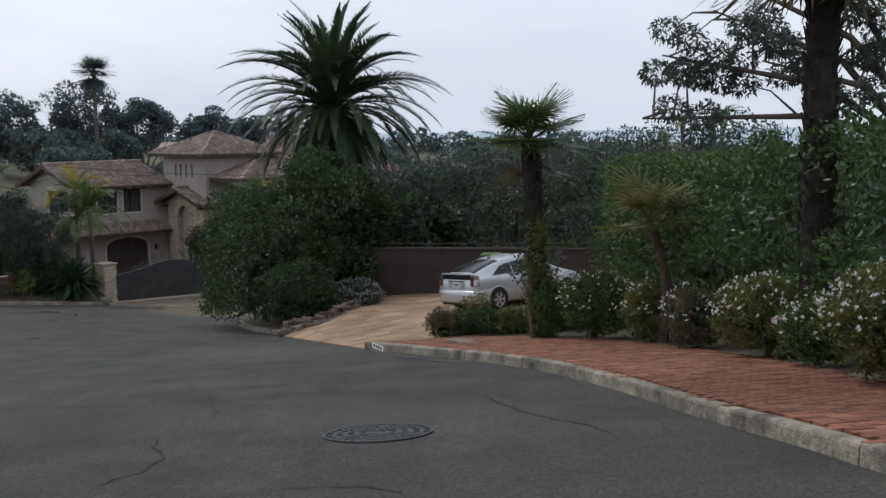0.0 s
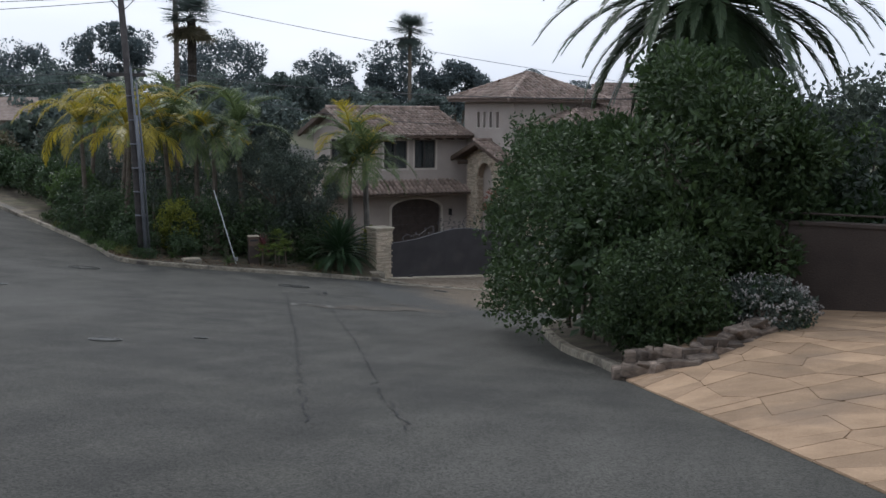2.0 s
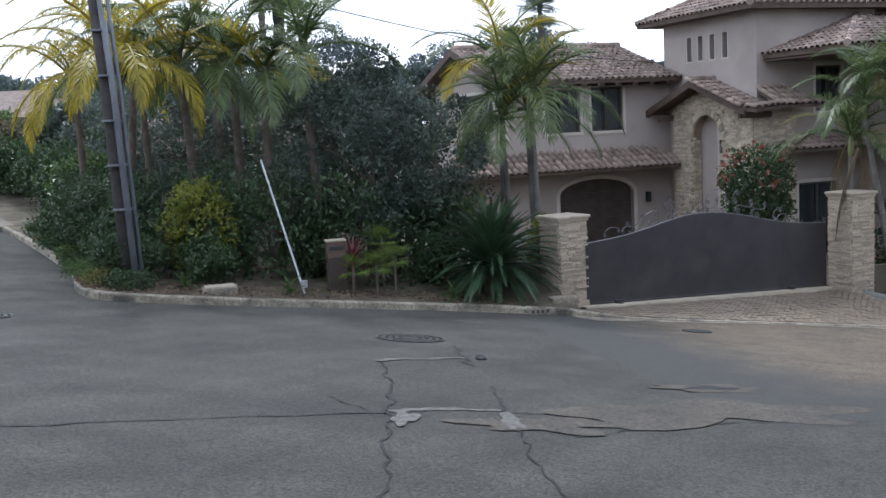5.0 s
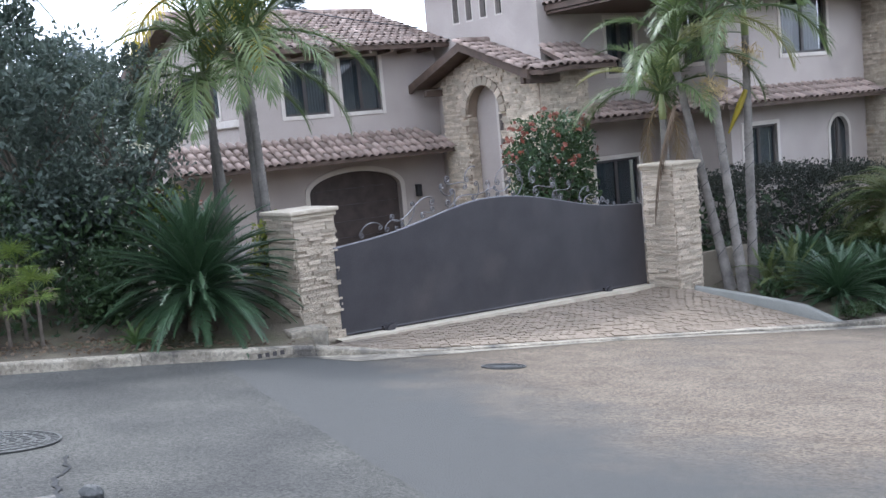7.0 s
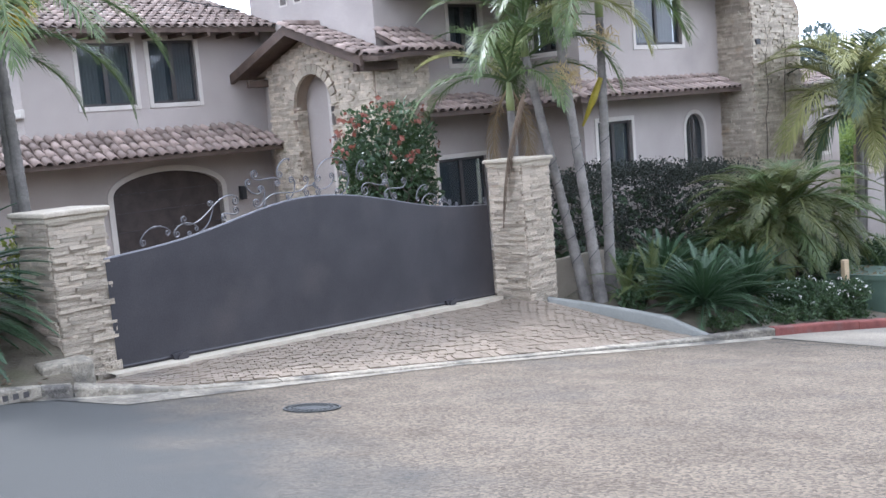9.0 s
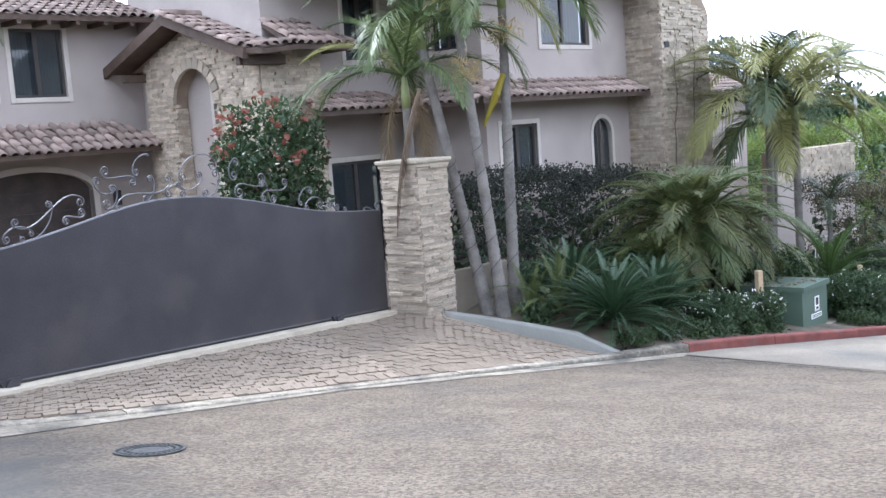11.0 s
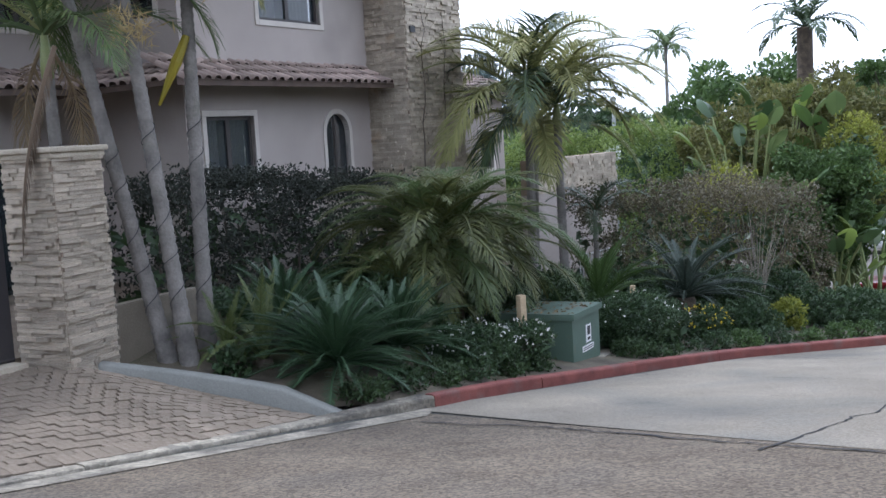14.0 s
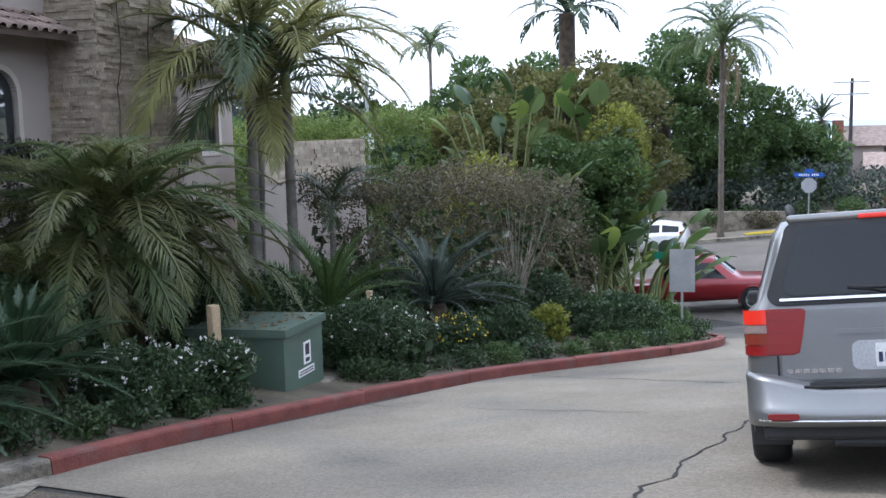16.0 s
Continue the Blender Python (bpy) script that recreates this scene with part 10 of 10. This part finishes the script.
# The far crowns carry haze in their leaf colour
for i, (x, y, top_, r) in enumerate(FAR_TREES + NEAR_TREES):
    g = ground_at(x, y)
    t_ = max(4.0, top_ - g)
    tree("hillside_tree", "hazy dark tree on the hillside", (x, y, top_ - t_), t_, (r, r * 0.8, min(t_ * 0.42, r * 0.8)), L_FAR_HAZE if y > 80 else L_GREY, 600 + i, leaf=0.55, n=5200, clump=r * 0.26, clumps=36, trunk_r=0.25, flat=0.7)
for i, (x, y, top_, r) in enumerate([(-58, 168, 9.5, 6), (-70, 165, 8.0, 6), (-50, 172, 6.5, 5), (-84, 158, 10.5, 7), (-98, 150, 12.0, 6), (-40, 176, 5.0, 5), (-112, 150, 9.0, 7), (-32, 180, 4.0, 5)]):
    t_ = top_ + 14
    tree("tall_gum_tree", "tall pale haze-tinted gum tree on the ridge", (x, y, top_ - t_), t_, (r, r * 0.8, r * 0.8), L_GUM, 680 + i, leaf=0.45, n=12000, clump=r * 0.3, clumps=60, trunk_r=0.3, flat=0.8)
for i, (px, py, top_, r) in enumerate([(4.0, 57.0, 0.3, 3.2), (8.5, 55.5, 0.4, 3.4), (13.0, 53.0, 0.5, 3.2), (17.5, 50.0, 0.6, 3.4), (22.0, 46.0, 1.0, 3.6), (0.0, 50.0, 0.0, 3.0), (26, 40, 1.6, 4), (16, 40, 1.2, 3.4), (11, 44, 0.6, 3)]):
    g = ground_at(px, py)
    t_ = top_ - g
    tree("garden_tree", "rounded garden tree with the sea beyond", (px, py, g), t_, (r, r * 0.8, min(2.6, t_ * 0.42)), L_MID if i % 2 else L_GREY, 650 + i, leaf=0.3, n=8000, clump=0.85, clumps=44, trunk_r=0.2, flat=0.75)
feather_palm("garden_palm", "small feathery palm with the sea behind it", zc(11.2, 50.3), 1.65 - ground_at(11.2, 50.3), "far", L_PALM, 405, fronds=14, r0=0.12, r1=0.08, scale=0.55)
# Far palms: their leaf colour has the distance haze painted in
fan_palm("tall_fan_palm", "very tall slim fan palm on the far slope", (-51.7, 153.5, ground_at(-51.7, 153.5)), 10.4 - ground_at(-51.7, 153.5), L_FAR_HAZE, 701, leaves=30, scale=2.2, r0=0.35, skirt=14, trunk_mat=BARK, skirt_mat=L_FAR_HAZE)
fan_palm("tall_fan_palm", "tall fan palm with a thick skirt of dead leaves", (-48.6, 91.0, ground_at(-48.6, 91.0)), 6.8 - ground_at(-48.6, 91.0), L_FAR_HAZE, 702, leaves=26, scale=1.7, r0=0.48, skirt=40, trunk_mat=SHAG_DARK, skirt_mat=L_BRONZE)
fan_palm("tall_fan_palm", "tall slim fan palm above the bank", (-52.5, 95.0, ground_at(-52.5, 95.0)), 10.5 - ground_at(-52.5, 95.0), L_FAR_HAZE, 703, leaves=26, scale=1.6, r0=0.3, skirt=10, trunk_mat=BARK, skirt_mat=L_FAR_HAZE)
for i in range(8):
    x = -88 + i * 8 + rr.uniform(-3, 3)
    y = 285 + rr.uniform(-12, 12)
    fan_palm("distant_palm", "tiny distant palm on the skyline", (x, y, -10), 10 + rr.uniform(3.0, 5.5), L_FAR_HAZE, 710 + i, leaves=14, scale=1.5, r0=0.3, skirt=2, trunk_mat=BARK, skirt_mat=L_FAR_HAZE)
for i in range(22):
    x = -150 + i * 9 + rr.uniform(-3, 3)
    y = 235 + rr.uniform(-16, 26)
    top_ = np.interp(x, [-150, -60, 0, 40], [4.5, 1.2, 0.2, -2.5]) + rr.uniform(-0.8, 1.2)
    tree("skyline_tree", "haze-tinted tree on the far ridge", (x, y, top_ - 11), 11, (6.5, 5, 4.2), L_FAR_HAZE, 730 + i, leaf=0.8, n=2600, clump=2.0, clumps=26, trunk_r=0.3)
for i, (x, y, z, w, yaw) in enumerate([(-66, 205, -3.0, 9, 12), (-52, 212, -2.6, 12, -8), (-42, 222, -3.4, 9, 20), (-30, 230, -4.0, 8, 0)]):
    hb = thing("hillside_house", "pale distant house with a low tiled roof", "house", (x, y, z - 4), yaw, group="distant houses")
    part("wall", box(-w / 2, w / 2, -4, 4, 0, 4.6), STUCCO, hb)
    part("roof", extrude_poly([(-4.6, 4.5), (4.6, 4.5), (0, 6.0)], w + 1, "x"), TILE, hb, at=(-w / 2 - 0.5, 0, 0))
    for k in range(3):
        part("window", box(-w / 2 + 1 + k * w / 3.2, -w / 2 + 2.2 + k * w / 3.2, -4.05, -3.98, 1.6, 3.0), TINT, hb)
far_slope = slab([(-90, 168, -7.5), (-34, 176, -8.5), (-34, 214, -3.4), (-90, 206, -2.2)], 0.5)
solo("parking_slope", far_slope, ASPHALT, "distant sloping car park", "car park", kind="structure")
for i in range(16):
    u, w_ = (i % 8) / 8, i // 8
    bm = bmesh.new()
    add_box(bm, -2.1, 2.1, -0.85, 0.85, 0.3, 0.85, 0.12)
    add_box(bm, -1.2, 1.0, -0.7, 0.7, 0.8, 1.4, 0.18)
    cx, cy = -70 + u * 26, 184 + w_ * 9 + u * 2
    cz = np.interp(cy, [168, 214], [-7.9, -2.9])
    solo("distant_car", bm, WHITE_PAINT if i % 3 else SILVER, "small distant parked car on the slope", "car", group="distant parked cars", at=pose(cx, cy, cz, 0, 0, 70))

# up the side street
sh = thing("side_street_house", "pale two-storey house with a tiled roof up the side street", "house", (-58.5, 77.0, -6.0), 40)
part("wall", box(-4, 4, 0, 7, -1, 4.6), STUCCO, sh)
part("roof", extrude_poly([(-0.8, 4.5), (7.8, 4.5), (3.5, 6.2)], 9.4, "x"), TILE, sh, at=(-4.7, 0, 0))
part("porch", box(2.2, 6, -2.5, 0.0, -1, 2.4), STUCCO, sh)
part("porch_roof", slab([(1.9, -3.0, 2.3), (6.4, -3.0, 2.3), (6.4, 0, 3.0), (1.9, 0, 3.0)], 0.15), TILE, sh)
for k in range(3):
    w = part("window", box(-3.2 + 2.4 * k, -1.9 + 2.4 * k, -0.05, 0.02, 2.6, 3.8), TINT, sh)
    part("frame", box(-3.3 + 2.4 * k, -1.8 + 2.4 * k, -0.03, 0.01, 3.8, 3.9), WHITE, w)
bw = thing("brick_fence", "low red brick wall with slatted panels up the side street", "wall", (-60.0, 66.5, -5.4), 32)
for i in range(5):
    part("pier", box(i * 2.0, i * 2.0 + 0.35, -0.18, 0.18, -0.5, 1.25), BRICK, bw)
    part("panel", box(i * 2.0 + 0.35, i * 2.0 + 2.0, -0.06, 0.06, -0.5, 0.95), MORTAR, bw)
bin_("wheelie_bin", "blue wheelie bin at the side street kerb", (-54.6, 68.4, ground_at(-54.6, 68.4, 0.1)), 30, PLASTIC_BLUE, PLASTIC_BLUE, 1.1)
bin_("wheelie_bin", "black wheelie bin by the shrubs", (-44.6, 62.2, ground_at(-44.6, 62.2, 0.15)), 30, BLACK, BLACK, 1.05)
bin_("wheelie_bin", "black wheelie bin by the shrubs", (-44.0, 61.8, ground_at(-44.0, 61.8, 0.15)), 20, BLACK, BLACK, 1.05)
for i, (x, y, r, h_, m) in enumerate([(-47.5, 66.0, 2.0, 1.5, L_BRONZE), (-45.0, 64.6, 1.6, 1.2, L_DARK), (-42.0, 63.6, 1.6, 1.3, L_DARK), (-39.0, 61.4, 1.4, 1.3, L_DARK), (-37.0, 60.0, 1.5, 1.3, L_MID), (-35.4, 58.2, 1.3, 1.1, L_DARK), (-51.0, 69.0, 1.8, 1.6, L_MID), (-41.0, 67.0, 2.2, 2.2, L_DARK), (-45.0, 70.0, 2.2, 2.2, L_GREY)]):
    shrub("roadside_shrub", "dense roadside shrub up the side street", zc(x, y, 0.3), (r, r, h_), m, 800 + i, leaf=0.2, clump=0.42, group="side street shrubs", density=0.7)
feather_palm("date_palm", "arching date palm up the side street", zc(-51.5, 63.2), 4.2, "canary", L_PALM_DARK, 820, fronds=40, r0=0.3, r1=0.28, trunk_mat=SHAG, scale=0.7)
nh = thing("neighbour_house", "house with a low clay tile roof behind the palms", "house", (-33.6, 63.2, -7.0), 37)
part("wall", box(-2.4, 3.2, 0, 6, -0.5, 3.3), STUCCO, nh)
part("roof", slab([(-2.9, -0.6, 3.35), (3.8, -0.6, 3.35), (3.8, 3.2, 4.6), (-2.9, 3.2, 4.6)], 0.14), FASCIA, nh)
lay_tiles(tile_frames((-2.9, -0.6, 3.35), (1, 0, 0), (0, 3.8, 1.25), 6.7, 4.0), nh, Matrix(), False)
sheet_on_land("side_drive", [(-38.6, 57.6), (-43.0, 60.7), (-45.6, 64.0), (-39.8, 60.6)], CONCRETE_ROAD, "pale concrete driveway mouth up the side street", 0.17, 6, "driveway")

# rough ground off the street
for corners in ([(10, 36), (60, 0), (70, 50), (13, 52)], [(-62, 84), (-19.6, 57.6), (-3, 76), (-30, 120)], [(-3, 76.5), (8.5, 81), (10, 112), (-30, 120)]):
    sheet_on_land("rough_ground", corners, TURF, "dry rough ground under garden trees", 0.05, 30, "ground")


# ---- small pieces: bricks, flags, cobbles ----
def unit_piece(name, mat, bev=0.05):
    me = from_bm(name, box(-0.5, 0.5, -0.5, 0.5, -0.5, 0.5, bev))
    me.materials.append(mat)
    return me


def lay(frames, parent, name, me, many, limit=300):
    """The first pieces one by one, the rest joined."""
    inv = parent.matrix_basis.inverted()
    for m in frames[:limit]:
        part(name, me, None, parent, at=inv @ m)
    rest = frames[limit:]
    if rest:
        h = np.c_[BOX_V, np.ones(8)]
        vs = np.vstack([(h @ np.array(inv @ m).T)[:, :3] for m in rest])
        fs = np.vstack([BOX_F + 8 * i for i in range(len(rest))])
        j = mesh_np(many, vs, fs)
        j.materials.append(me.materials[0])
        tagged(part(many, j, None, parent), kind="stuff")


rb2 = random.Random(12)
kp = smooth_path([(x + 0.24, y) for x, y in RIGHT_KERB], 0.05)
bp = smooth_path(BRICK_BACK, 0.05)
kb = np.stack([np.interp(np.linspace(0, 1, 4000), np.linspace(0, 1, len(kp)), kp[:, k]) for k in (0, 1)], 1)
seg = np.r_[0, np.cumsum(np.linalg.norm(np.diff(kb, axis=0), axis=1))]
frames_b = []
ROW, LEN = 0.118, 0.232
far_end = seg[-1]
for j in range(int((far_end - 12.5) / ROW)):
    s = far_end - 0.15 - j * ROW
    p = np.array([np.interp(s, seg, kb[:, k]) for k in (0, 1)])
    q = np.array([np.interp(s + 0.1, seg, kb[:, k]) for k in (0, 1)])
    d = (q - p) / (np.linalg.norm(q - p) + 1e-9) if s < far_end - 0.2 else np.array([-0.55, 0.83])
    nrm = np.array([d[1], -d[0]])
    u = s / far_end
    back = np.array([np.interp(u, np.linspace(0, 1, len(bp)), bp[:, k]) for k in (0, 1)])
    wide = max(0.3, float(np.dot(back - p, nrm)) + 0.15)
    x = -rb2.random() * LEN * (j % 2) * 0.9
    while x < wide:
        c = p + nrm * (x + LEN / 2)
        yaw = math.degrees(math.atan2(nrm[1], nrm[0]))
        frames_b.append(land_frame(c[0], c[1], yaw, 0.150 + rb2.uniform(-0.004, 0.004)) @ Matrix.Diagonal((LEN - 0.012, ROW - 0.012, 0.05, 1)))
        x += LEN
# nearest stretch of the plan first
frames_b.sort(key=lambda m: abs(m.translation.y - 11.0))
lay(frames_b, bpy.data.objects["brick_bed"], "brick", unit_piece("brick", BRICK), "bricks")

# cobbles of the apron
rc = random.Random(13)
frames_c = []
NU, NV = 62, 20
for i in range(NU):
    for j in range(NV):
        u, v = (i + 0.5 + 0.5 * (j % 2)) / NU, (j + 0.5) / NV
        if u > 1:
            continue
        c = apron_point(u, v)
        a, b = apron_point(min(u + 0.01, 1), v) - apron_point(max(u - 0.01, 0), v), apron_point(u, min(v + 0.03, 1)) - apron_point(u, max(v - 0.03, 0))
        su, sv = a.length / (0.02 if 0.01 <= u <= 0.99 else 0.01) / NU, b.length / (0.06 if 0.03 <= v <= 0.97 else 0.03) / NV
        a, b = a.normalized(), b.normalized()
        n = a.cross(b).normalized()
        m = Matrix.Translation(c + n * rc.uniform(-0.012, 0.006)) @ Matrix((a, b, n)).transposed().to_4x4() @ pose(0, 0, 0, rc.uniform(-2, 2), rc.uniform(-2, 2), rc.uniform(-3, 3)) @ Matrix.Diagonal((su * rc.uniform(0.86, 0.96), sv * rc.uniform(0.86, 0.95), 0.06, 1))
        frames_c.append((u, m))
frames_c.sort(key=lambda e: abs(e[0] - 0.72))
lay([m for _, m in frames_c], apron, "cobble", unit_piece("cobble", PAVER, 0.08), "cobbles")

# flagstones of the right-hand driveway: irregular quarters
rf = random.Random(14)
FU, FV = 15, 14
grid = {}
for i in range(FU + 1):
    for j in range(FV + 1):
        u = (i + (rf.uniform(-0.34, 0.34) if 0 < i < FU else 0)) / FU
        v = (j + (rf.uniform(-0.34, 0.34) if 0 < j < FV else 0)) / FV
        grid[i, j] = (u, v)
for i in range(FU):
    for j in range(FV):
        cs = [grid[i, j], grid[i + 1, j], grid[i + 1, j + 1], grid[i, j + 1]]
        mu, mv = sum(c[0] for c in cs) / 4, sum(c[1] for c in cs) / 4
        ring = []
        for k in range(4):
            a, b = cs[k], cs[(k + 1) % 4]
            for w in (0.04, 0.96):
                uu, vv = a[0] + (b[0] - a[0]) * w, a[1] + (b[1] - a[1]) * w
                ring.append(drive_point(mu + (uu - mu) * 0.982, mv + (vv - mv) * 0.982))
        bm = bmesh.new()
        lift = rf.uniform(0.002, 0.009)
        top = [bm.verts.new(p + Vector((0, 0, lift))) for p in ring]
        low_ = [bm.verts.new(p + (p - drive_point(mu, mv)) * 0.012 - Vector((0, 0, 0.03))) for p in ring]
        bm.faces.new(top)
        for k in range(8):
            bm.faces.new((top[(k + 1) % 8], top[k], low_[k], low_[(k + 1) % 8]))
        part("flagstone", bm, FLAG, drive)
